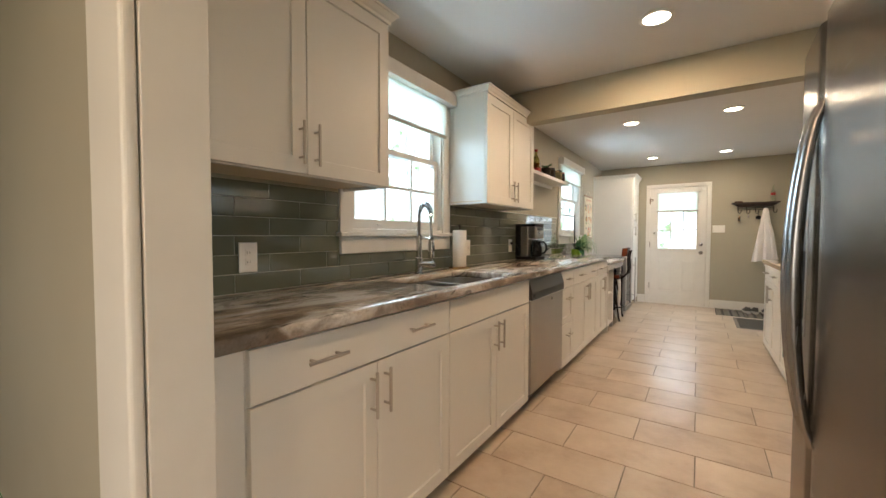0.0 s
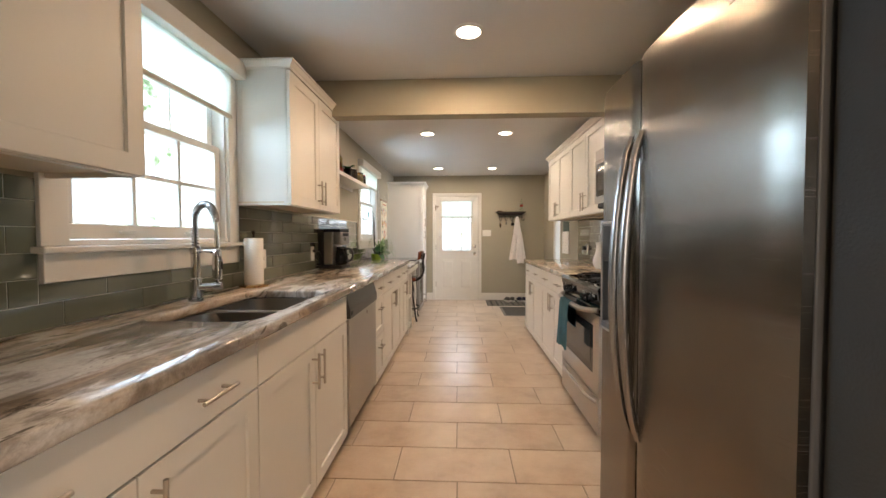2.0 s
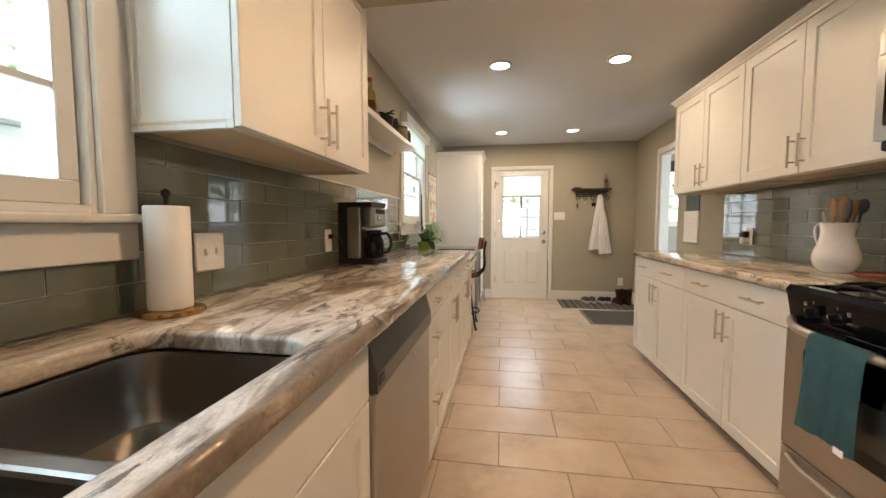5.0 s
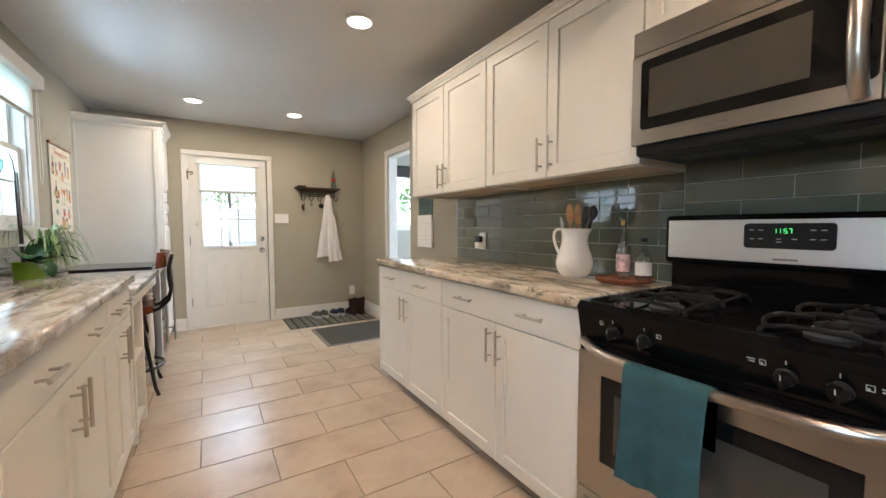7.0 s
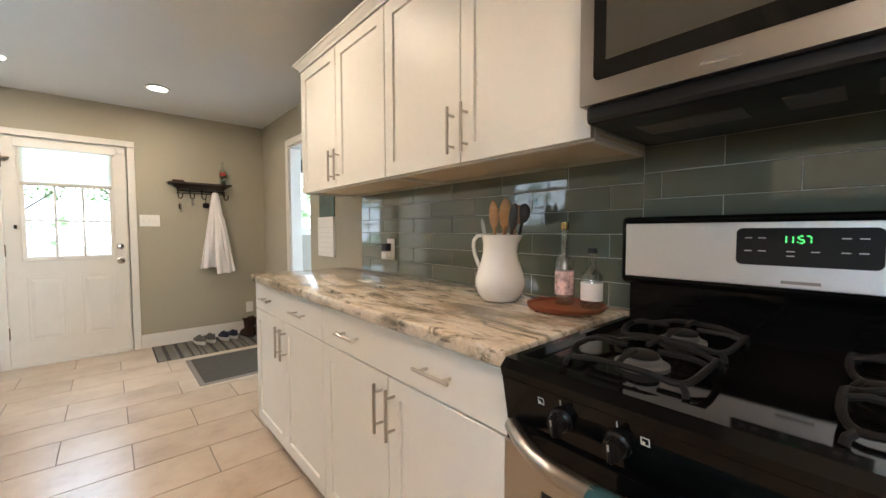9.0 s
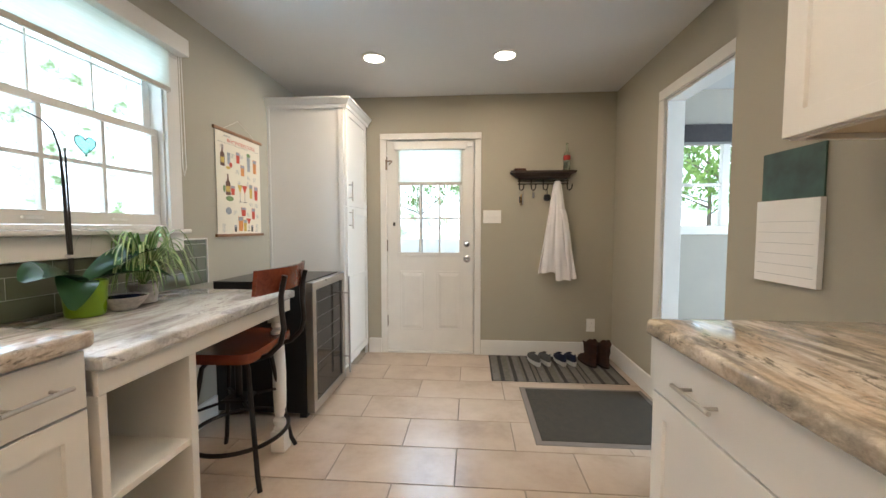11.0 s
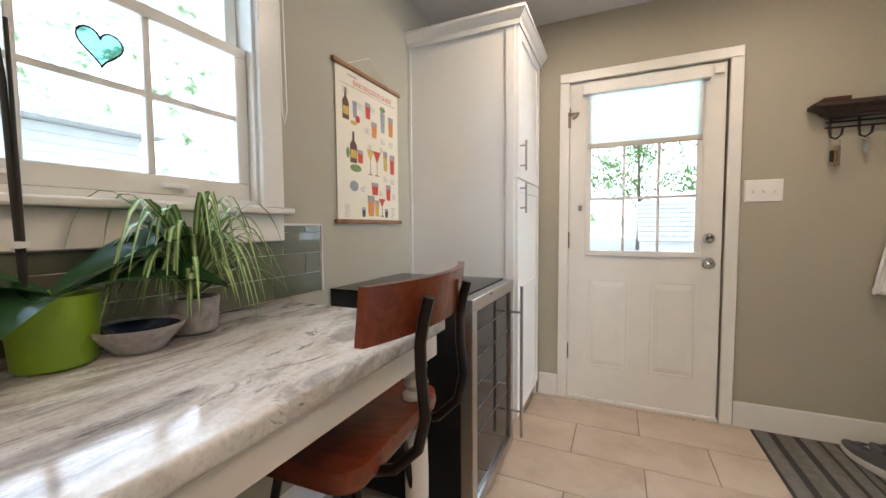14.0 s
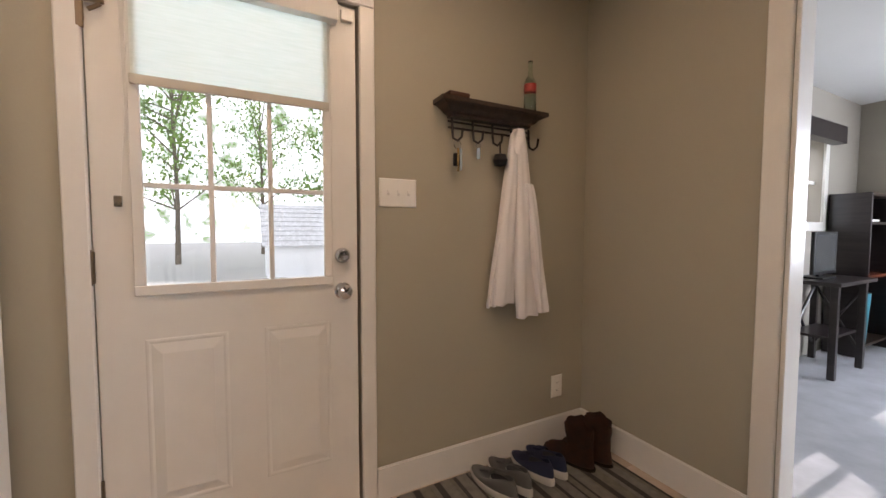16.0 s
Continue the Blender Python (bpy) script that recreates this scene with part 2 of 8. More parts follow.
SHADE = shade_material()
HEM = plain("blind_hem", (0.50, 0.46, 0.38), 0.6)
GTILE = glass_tile_material()
BGROUT = plain("wall_grout", (0.52, 0.51, 0.46), 0.85, vary=0.08)
SINK = steel_material("sink_steel", (0.30, 0.285, 0.265), 0.3, stretch=(60, 1, 1))
WOOD_RED = wood_material("mahogany_stain", (0.125, 0.026, 0.010), (0.20, 0.045, 0.017), 0.22, stretch=(3, 16, 16))
WOOD_DK = wood_material("dark_stained_wood", (0.018, 0.010, 0.007), (0.05, 0.03, 0.02), 0.4)
WOOD_BR = wood_material("acacia_wood", (0.13, 0.055, 0.022), (0.36, 0.19, 0.085), 0.3, stretch=(6, 2, 1))
WOOD_LT = wood_material("spoon_wood", (0.27, 0.13, 0.045), (0.42, 0.23, 0.09), 0.5)
TRAYM = wood_material("tray_wood", (0.17, 0.045, 0.018), (0.28, 0.085, 0.035), 0.4)
TEAL = plain("teal_cotton", (0.066, 0.165, 0.185), 0.95, vary=0.18, scale=14, grain=180, relief=0.8)
ROBE = plain("white_cotton", (0.80, 0.77, 0.76), 0.95, vary=0.04, grain=160, relief=0.4)
LEAF = plain("orchid_leaf", (0.045, 0.12, 0.042), 0.22, vary=0.3, scale=5, relief=0.1)
SPIDER = plain("spider_leaf", (0.11, 0.24, 0.05), 0.4, vary=0.4, scale=30)
SPIDER_W = plain("spider_leaf_pale", (0.46, 0.55, 0.27), 0.4, vary=0.2, scale=30)
HINGE = plain("worn_bronze", (0.20, 0.15, 0.10), 0.4, 0.9, vary=0.3, relief=0.2)
STEM = plain("dark_stem", (0.018, 0.016, 0.012), 0.5, vary=0.3)
POTG = plain("lime_plastic", (0.21, 0.36, 0.010), 0.3, vary=0.05)
SOIL = plain("potting_bark", (0.05, 0.032, 0.02), 0.9, vary=0.5, scale=40, relief=0.9)
BLUEG = plain("blue_glaze", (0.012, 0.018, 0.05), 0.12, vary=0.3)
GREYG = plain("stone_glaze", (0.38, 0.36, 0.35), 0.35, vary=0.3, scale=40)
PAPER = plain("cream_paper", (0.74, 0.68, 0.54), 0.8, vary=0.03, scale=4, grain=50)
WPAPER = plain("white_paper", (0.82, 0.81, 0.78), 0.85, vary=0.02, grain=120, relief=0.2)
BROWNLEATHER = plain("brown_suede", (0.065, 0.028, 0.016), 0.85, vary=0.35, scale=18, grain=140, relief=0.6)
SHOE_G = plain("grey_knit", (0.10, 0.098, 0.092), 0.9, vary=0.15, grain=260, relief=0.7)
SHOE_B = plain("navy_knit", (0.012, 0.016, 0.045), 0.9, vary=0.2, grain=260, relief=0.7)
SOLE = plain("white_rubber", (0.55, 0.53, 0.49), 0.6, vary=0.06)
INSIDE = plain("shoe_lining", (0.02, 0.02, 0.024), 0.95)
MAT_DK = plain("charcoal_carpet", (0.048, 0.041, 0.029), 1.0, vary=0.25, scale=30, grain=300, relief=1.0)
MAT_A = plain("rug_grey", (0.165, 0.155, 0.135), 1.0, vary=0.2, scale=30, grain=300, relief=1.0)
MAT_B = plain("rug_charcoal", (0.035, 0.032, 0.029), 1.0, vary=0.25, scale=30, grain=300, relief=1.0)
MAT_C = plain("rug_olive", (0.145, 0.135, 0.105), 1.0, vary=0.2, scale=30, grain=300, relief=1.0)
MAT_T = plain("taupe_rubber_edge", (0.20, 0.175, 0.15), 0.8, vary=0.1)
BRASS = plain("brass", (0.42, 0.26, 0.10), 0.25, 1.0)
GLASSC = clear_pane("bottle_glass", 0.24, (0.88, 0.92, 0.91))
GLASSG = glass("green_bottle_glass", (0.80, 0.93, 0.84))
AMBER = plain("amber_liquid", (0.22, 0.10, 0.02), 0.1)
DARKJAR = plain("dark_jar", (0.03, 0.022, 0.018), 0.15, vary=0.4)
OLIVEJAR = plain("olive_jar", (0.16, 0.13, 0.05), 0.2, vary=0.4, scale=30)
REDLBL = plain("red_label", (0.42, 0.03, 0.022), 0.5)
LABEL = plain("white_label", (0.72, 0.70, 0.66), 0.6)
FLORAL = plain("floral_label", (0.55, 0.38, 0.36), 0.6, vary=0.6, scale=55)
INKS = [plain(n, c, 0.7, vary=0.2, scale=40) for n, c in (("ink_red", (0.50, 0.07, 0.035)), ("ink_orange", (0.62, 0.24, 0.06)), ("ink_amber", (0.55, 0.38, 0.08)),
                                                          ("ink_brown", (0.14, 0.07, 0.04)), ("ink_green", (0.18, 0.26, 0.10)), ("ink_grey", (0.30, 0.31, 0.32)), ("ink_black", (0.05, 0.05, 0.045)))]
GREENLED = glowing("green_digits", (0.15, 1.0, 0.2), 1.6)
MARK = plain("white_marking", (0.5, 0.5, 0.48), 0.5)
HEART = clear_pane("aqua_glass", 0.10, (0.52, 0.80, 0.765))
ORANGE_T = plain("utensil_black", (0.012, 0.012, 0.012), 0.35)
CALPIC = plain("calendar_picture", (0.03, 0.07, 0.05), 0.4, vary=0.6, scale=9)
OFF_FLOOR = plain("office_floor", (0.40, 0.41, 0.44), 0.45, vary=0.16, scale=5, grain=40, relief=0.2)
OFF_WALL = plain("office_wall", (0.36, 0.33, 0.28), 0.7, vary=0.04)
DARKWOOD = wood_material("espresso_wood", (0.012, 0.009, 0.010), (0.03, 0.022, 0.022), 0.3)
GRASSM = plain("lawn", (0.06, 0.12, 0.025), 0.9, vary=0.4, scale=8)


def leaf_material():
    """Thin foliage that lets sunlight through."""
    m, t, p = nodes_of("tree_leaf")
    col = ramp_node(t, [(0.3, (0.17, 0.30, 0.08)), (0.7, (0.34, 0.48, 0.16))], noise_node(t, 3, 3))
    tl = t.nodes.new("ShaderNodeBsdfTranslucent")
    mix = t.nodes.new("ShaderNodeMixShader")
    mix.inputs[0].default_value = 0.7
    t.links.new(col, p.inputs["Base Color"])
    t.links.new(col, tl.inputs["Color"])
    p.inputs["Roughness"].default_value = 0.5
    t.links.new(p.outputs[0], mix.inputs[1])
    t.links.new(tl.outputs[0], mix.inputs[2])
    t.links.new(mix.outputs[0], t.nodes["Material Output"].inputs[0])
    return m


LEAVES = leaf_material()
BARK = plain("tree_bark", (0.20, 0.165, 0.13), 0.9, vary=0.3, scale=12, relief=0.8)


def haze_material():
    """Glowing backdrop in place of bright overcast daylight: pale sky over pale green woods."""
    m, t, p = nodes_of("glowing_distance")
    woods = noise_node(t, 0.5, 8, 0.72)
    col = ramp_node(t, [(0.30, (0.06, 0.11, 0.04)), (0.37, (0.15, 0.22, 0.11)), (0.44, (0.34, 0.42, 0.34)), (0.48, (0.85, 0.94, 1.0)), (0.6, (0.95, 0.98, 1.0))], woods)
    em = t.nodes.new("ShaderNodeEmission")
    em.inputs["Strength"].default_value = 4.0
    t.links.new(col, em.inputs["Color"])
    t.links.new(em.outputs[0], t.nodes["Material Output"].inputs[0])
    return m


HAZE = haze_material()

# ---- mesh helpers ----
WM = {}


def thing(name, label="", category="", at=(0, 0, 0), group="", kind="", turn=0):
    ob = new(name)
    ob.empty_display_size = 0.1
    m = pose(*at, 0, 0, turn)
    ob.matrix_basis = m
    WM[ob] = m
    return tagged(ob, label, category, group, kind)


def part(name, bm, material, parent=None, label="", local=False, smooth=False, angle=35):
    """Links a bmesh as one mesh object under a thing or a part. Its coordinates are the world's, or with local the thing's own."""
    if parent is not None and not local:
        bm.transform(WM[parent].inverted())
    bmesh.ops.recalc_face_normals(bm, faces=bm.faces)
    if smooth:
        for f in bm.faces:
            f.smooth = True
        for e in bm.edges:
            if len(e.link_faces) == 2 and e.calc_face_angle(0) > radians(angle):
                e.smooth = False
    me = bpy.data.meshes.new(name)
    bm.to_mesh(me)
    bm.free()
    for mm in (material if isinstance(material, (list, tuple)) else [material]):
        me.materials.append(mm)
    ob = new(name, me)
    if parent is not None:
        ob.parent = parent
        WM[ob] = WM[parent]
    else:
        WM[ob] = Matrix.Identity(4)
    if label:
        ob["label"] = label
    return ob


def structure(name, bm, material, label="", category=""):
    return tagged(part(name, bm, material), label, category, kind="structure")


def box(bm, a, b, bevel=0.0, seg=2):
    c = [(p + q) / 2 for p, q in zip(a, b)]
    s = [abs(q - p) for p, q in zip(a, b)]
    r = bmesh.ops.create_cube(bm, size=1, matrix=Matrix.Translation(c) @ Matrix.Diagonal((*s, 1)))
    if bevel:
        edges = list({e for v in r["verts"] for e in v.link_edges})
        bmesh.ops.bevel(bm, geom=edges, offset=bevel, segments=seg, profile=0.5, affect="EDGES")
    return bm


def B(a, b, bevel=0.0, seg=2):
    return box(bmesh.new(), a, b, bevel, seg)


def tube(bm, path, r, n=10, cap=True):
    """A round bar along a path of points; r may be one radius or one a point."""
    path = [Vector(p) for p in path]
    rs = r if isinstance(r, (list, tuple)) else [r] * len(path)
    prev, first = None, None
    up = Vector((0, 0, 1))
    for i, p in enumerate(path):
        d = (path[min(i + 1, len(path) - 1)] - path[max(i - 1, 0)]).normalized()
        if abs(d.dot(up)) > 0.95:
            up = Vector((1, 0, 0)) if abs(d.x) < 0.9 else Vector((0, 1, 0))
        a = d.cross(up).normalized()
        b = a.cross(d).normalized()
        up = b
        ring = [bm.verts.new(p + rs[i] * (math.cos(2 * math.pi * k / n) * a + math.sin(2 * math.pi * k / n) * b)) for k in range(n)]
        if prev:
            for k in range(n):
                bm.faces.new((prev[k], prev[(k + 1) % n], ring[(k + 1) % n], ring[k]))
        else:
            first = ring
        prev = ring
    if cap:
        bm.faces.new(first[::-1])
        bm.faces.new(prev)
    return bm


def T(path, r, n=10):
    return tube(bmesh.new(), path, r, n)


def lathe(bm, profile, at=(0, 0, 0), n=28, squash=1.0):
    """Turns a profile of (radius, height) about the upright through at."""
    x, y, z = at
    prev = None
    for r, h in profile:
        r = max(r, 0.0003)
        ring = [bm.verts.new((x + r * math.cos(2 * math.pi * k / n), y + r * squash * math.sin(2 * math.pi * k / n), z + h)) for k in range(n)]
        if prev:
            for k in range(n):
                bm.faces.new((prev[k], prev[(k + 1) % n], ring[(k + 1) % n], ring[k]))
        else:
            bm.faces.new(ring[::-1])
        prev = ring
    bm.faces.new(prev)
    return bm


def Lathe(profile, at=(0, 0, 0), n=28, squash=1.0):
    return lathe(bmesh.new(), profile, at, n, squash)


def rings(bm, rows, place):
    """A panel built of nested rectangles (u0, v0, u1, v1, w), from the back to the front, mapped by place(u, v, w)."""
    prev = None
    for u0, v0, u1, v1, w in rows:
        ring = [bm.verts.new(place(u, v, w)) for u, v in ((u0, v0), (u1, v0), (u1, v1), (u0, v1))]
        if prev:
            for k in range(4):
                bm.faces.new((prev[k], prev[(k + 1) % 4], ring[(k + 1) % 4], ring[k]))
        else:
            bm.faces.new(ring[::-1])
        prev = ring
    bm.faces.new(prev)
    return bm


def facing(x, sign):
    """Maps u along y, v up and w out of the plane x towards sign."""
    return lambda u, v, w: (x + sign * w, u, v)


def facing_y(y, sign):
    return lambda u, v, w: (u, y + sign * w, v)


def shaker(u0, v0, u1, v1, place, rail=0.058, t=0.02):
    b, s, d = 0.0015, 0.003, 0.008
    return rings(bmesh.new(), [(u0, v0, u1, v1, 0), (u0, v0, u1, v1, t - b), (u0 + b, v0 + b, u1 - b, v1 - b, t),
                               (u0 + rail, v0 + rail, u1 - rail, v1 - rail, t), (u0 + rail + s, v0 + rail + s, u1 - rail - s, v1 - rail - s, t - d)], place)


def slab_front(u0, v0, u1, v1, place, t=0.02, b=0.002):
    return rings(bmesh.new(), [(u0, v0, u1, v1, 0), (u0, v0, u1, v1, t - b), (u0 + b, v0 + b, u1 - b, v1 - b, t)], place)


def rounded_plate(y0, z0, y1, z1, r, xa, xb):
    """An upright plate with rounded corners, between the planes xa and xb."""
    bm = bmesh.new()
    pts = []
    for cy, cz, a in ((y1 - r, z1 - r, 0), (y0 + r, z1 - r, 90), (y0 + r, z0 + r, 180), (y1 - r, z0 + r, 270)):
        pts += [(cy + r * math.cos(radians(a + 18 * k)), cz + r * math.sin(radians(a + 18 * k))) for k in range(6)]
    fr = [bm.verts.new((xa, y, z)) for y, z in pts]
    bk = [bm.verts.new((xb, y, z)) for y, z in pts]
    bm.faces.new(fr), bm.faces.new(bk[::-1])
    for k in range(len(pts)):
        j = (k + 1) % len(pts)
        bm.faces.new((fr[k], fr[j], bk[j], bk[k]))
    return bm


def bar_pull(a, b, out, r=0.0058):
    """A round bar between a and b on two posts; out is the way from the door to the bar."""
    a, b, out = Vector(a), Vector(b), Vector(out)
    bm = T([a + out, b + out], r, 10)
    d = (b - a)
    for f in (0.17, 0.83):
        p = a + d * f
        tube(bm, [p, p + out], r * 0.8, 8)
    return bm


def wall_sheet(name, axis, at, thick, u0, u1, v0, v1, holes=(), material=None, label="painted wall"):
    """An upright wall with openings (u0, v0, u1, v1) that go through it; thick is signed, away from the room."""
    bm = bmesh.new()
    us = sorted({u0, u1, *[h[0] for h in holes], *[h[2] for h in holes]})
    vs = sorted({v0, v1, *[h[1] for h in holes], *[h[3] for h in holes]})
    solid = lambda i, j: 0 <= i < len(us) - 1 and 0 <= j < len(vs) - 1 and not any(
        h[0] - 1e-6 <= us[i] and us[i + 1] <= h[2] + 1e-6 and h[1] - 1e-6 <= vs[j] and vs[j + 1] <= h[3] + 1e-6 for h in holes)
    memo = {}

    def v(i, j, k):
        if (i, j, k) not in memo:
            w = at + k * thick
            memo[i, j, k] = bm.verts.new((w, us[i], vs[j]) if axis == "x" else (us[i], w, vs[j]))
        return memo[i, j, k]
    for i in range(len(us) - 1):
        for j in range(len(vs) - 1):
            if not solid(i, j):
                continue
            for k in (0, 1):
                bm.faces.new((v(i, j, k), v(i + 1, j, k), v(i + 1, j + 1, k), v(i, j + 1, k)))
            for di, dj, p, q in ((-1, 0, (i, j), (i, j + 1)), (1, 0, (i + 1, j), (i + 1, j + 1)), (0, -1, (i, j), (i + 1, j)), (0, 1, (i, j + 1), (i + 1, j + 1))):
                if not solid(i + di, j + dj):
                    bm.faces.new((v(*p, 0), v(*q, 0), v(*q, 1), v(*p, 1)))
    return structure(name, bm, material or WALL, label, "wall")

# ---- the room ----
XL, XR, XE, YN, YB, YE, HC = -0.845, 1.90, 2.06, 1.25, 6.70, 8.495, 2.41
ZC = 0.94                              # worktop height
W1 = (2.29, 1.20, 3.18, 2.17)          # window over the sink: y0, z0, y1, z1
W2 = (5.975, 1.19, 6.865, 2.17)        # window over the desk
DOOR = (-0.035, 0.0, 0.80, 2.035)
SIDE = (6.74, 0.0, 7.606, 2.05)

structure("floor_entry", B((-3.6, -2.5, -0.06), (4.2, YN - 0.1205, -0.004)), GROUT, "beige floor of the next room", "floor")
structure("floor", B((XL - 0.2, YN - 0.12, -0.06), (XE + 0.08, 8.645, -0.004)), GROUT, "grey-brown grout between beige floor tiles", "floor")
structure("ceiling", B((XL - 0.2, YN - 0.12, HC), (XE + 0.08, YE + 0.15, HC + 0.15)), CEIL, "white painted plaster ceiling", "ceiling")
structure("ceiling_entry", B((-3.6, -2.5, HC), (4.2, YN - 0.122, HC + 0.15)), CEIL, "white painted ceiling of the next room", "ceiling")
structure("beam", B((XL + 0.002, 3.97, 2.14), (XR - 0.002, 4.09, HC - 0.002), 0.004), WALL, "boxed ceiling beam painted warm grey", "beam")
wall_sheet("wall_west", "x", XL, -0.2, YN - 0.12, YE + 0.15, 0, HC, (W1, W2), label="warm grey painted wall with two windows")
wall_sheet("wall_north", "y", YE, 0.15, XL + 0.002, XE + 0.08, 0, HC, (DOOR,), label="warm grey painted wall with a door")
wall_sheet("wall_east", "x", XR, 0.157, 1.27, YB, 0, HC, label="warm grey painted kitchen wall")
wall_sheet("wall_east_end", "x", XE, 0.105, YB + 0.002, YE - 0.002, 0, HC, (SIDE,), label="warm grey painted wall with a doorway")
structure("wall_stub", B((-3.6, YN - 0.12, 0), (-0.12, YN, HC), 0.004), WALL, "beige painted wall end beside the counter", "wall")
wall_sheet("wall_stub_east", "y", YN - 0.12, 0.12, 1.91, 4.2, 0, HC, label="beige wall beside the entry")
# Near-black olive base colour here, where the other kitchen walls use WALL.
structure("wall_fridge_side", B((1.062, 1.52, 0), (XR - 0.002, 1.755, HC)), DARKWALL, "dark olive-grey wall beside the refrigerator", "wall")
# The entry walls' openings are unseen, added for the fill lamps.
wall_sheet("wall_entry_south", "y", -2.5, -0.12, -3.6, 4.2, 0, HC, ((-1.2, 0.8, 0.8, 2.1),), label="beige wall of the next room")
wall_sheet("wall_entry_west", "x", -3.6, -0.12, -2.5, YN - 0.12, 0, HC, label="beige wall of the next room")
wall_sheet("wall_entry_east", "x", 4.2, 0.12, -2.5, YN - 0.12, 0, HC, ((-1.1, 0.8, 0.9, 2.1),), label="beige wall of the next room")

# casing of the entry opening
structure("trim_jamb_entry", B((-0.119, YN - 0.12, 0), (-0.106, YN - 0.001, HC - 0.002), 0.003), TRIM, "cream painted jamb lining the wall end", "trim")
structure("trim_entry", B((-0.30, YN - 0.148, 0), (-0.106, YN - 0.1215, HC - 0.002), 0.011, 4), TRIM, "white wooden casing on the wall end", "trim")


def profile_strip(bm, path, profile):
    """A moulding: profile points (out, up) carried along corners of a plan path [(x, y, nx, ny)], with n the way out."""
    prev = None
    for x, y, nx, ny in path:
        ring = [bm.verts.new((x + nx * o, y + ny * o, u)) for o, u in profile]
        if prev:
            for k in range(len(ring) - 1):
                bm.faces.new((prev[k], ring[k], ring[k + 1], prev[k + 1]))
        prev = ring
    return bm


def baseboard(name, a, b, h=0.142, t=0.016):
    box_ = B((min(a[0], b[0]), min(a[1], b[1]), 0.001), (max(a[0], b[0]), max(a[1], b[1]), h))
    top = [e for e in box_.edges if all(v.co.z > h - 0.001 for v in e.verts)]
    bmesh.ops.bevel(box_, geom=top, offset=0.005, segments=2, affect="EDGES")
    return structure(name, box_, TRIM, "white painted wooden baseboard", "baseboard")


baseboard("baseboard", (0.863, YE - 0.016), (XE - 0.018, YE - 0.001))
baseboard("baseboard", (XL + 0.64, YE - 0.016), (-0.087, YE - 0.001))
baseboard("baseboard", (XE - 0.016, 7.672), (XE - 0.001, YE - 0.002))
baseboard("baseboard", (XL + 0.001, 6.2), (XL + 0.016, 7.18))


def casing(name, place, u0, u1, top, w=0.088, t=0.018, sides=(True, True), label="white painted door casing"):
    """Three boards round a door opening."""
    root = thing(name, label, "door casing", kind="structure")
    def board(a, b, c, d, n):
        part(n, rings(bmesh.new(), [(a, b, c, d, 0.001), (a, b, c, d, t - 0.004), (a + 0.004, b + 0.004, c - 0.004, d - 0.004, t)], place), TRIM, root)
    if sides[0]:
        board(u0 - w, 0.001, u0, top - 0.001, "side_board")
    if sides[1]:
        board(u1, 0.001, u1 + w, top - 0.001, "side_board")
    board(u0 - (w if sides[0] else 0), top, u1 + (w if sides[1] else 0), top + w * 0.95, "head_board")
    return root


casing("trim_door", facing_y(YE, -1), -0.024, 0.80, 2.015, 0.06)
casing("trim_side_door", facing(XE, -1), SIDE[0], SIDE[2], SIDE[3], 0.072, 0.02)
structure("trim_side_jamb", B((XE - 0.001, SIDE[2] - 0.016, 0), (XE + 0.11, SIDE[2] - 0.001, SIDE[3] - 0.002), 0.003), TRIM, "white painted door jamb", "door jamb")
structure("trim_side_head", B((XE - 0.001, SIDE[0] + 0.002, SIDE[3] - 0.018), (XE + 0.11, SIDE[2] - 0.018, SIDE[3] - 0.002), 0.003), TRIM, "white painted door head", "door jamb")

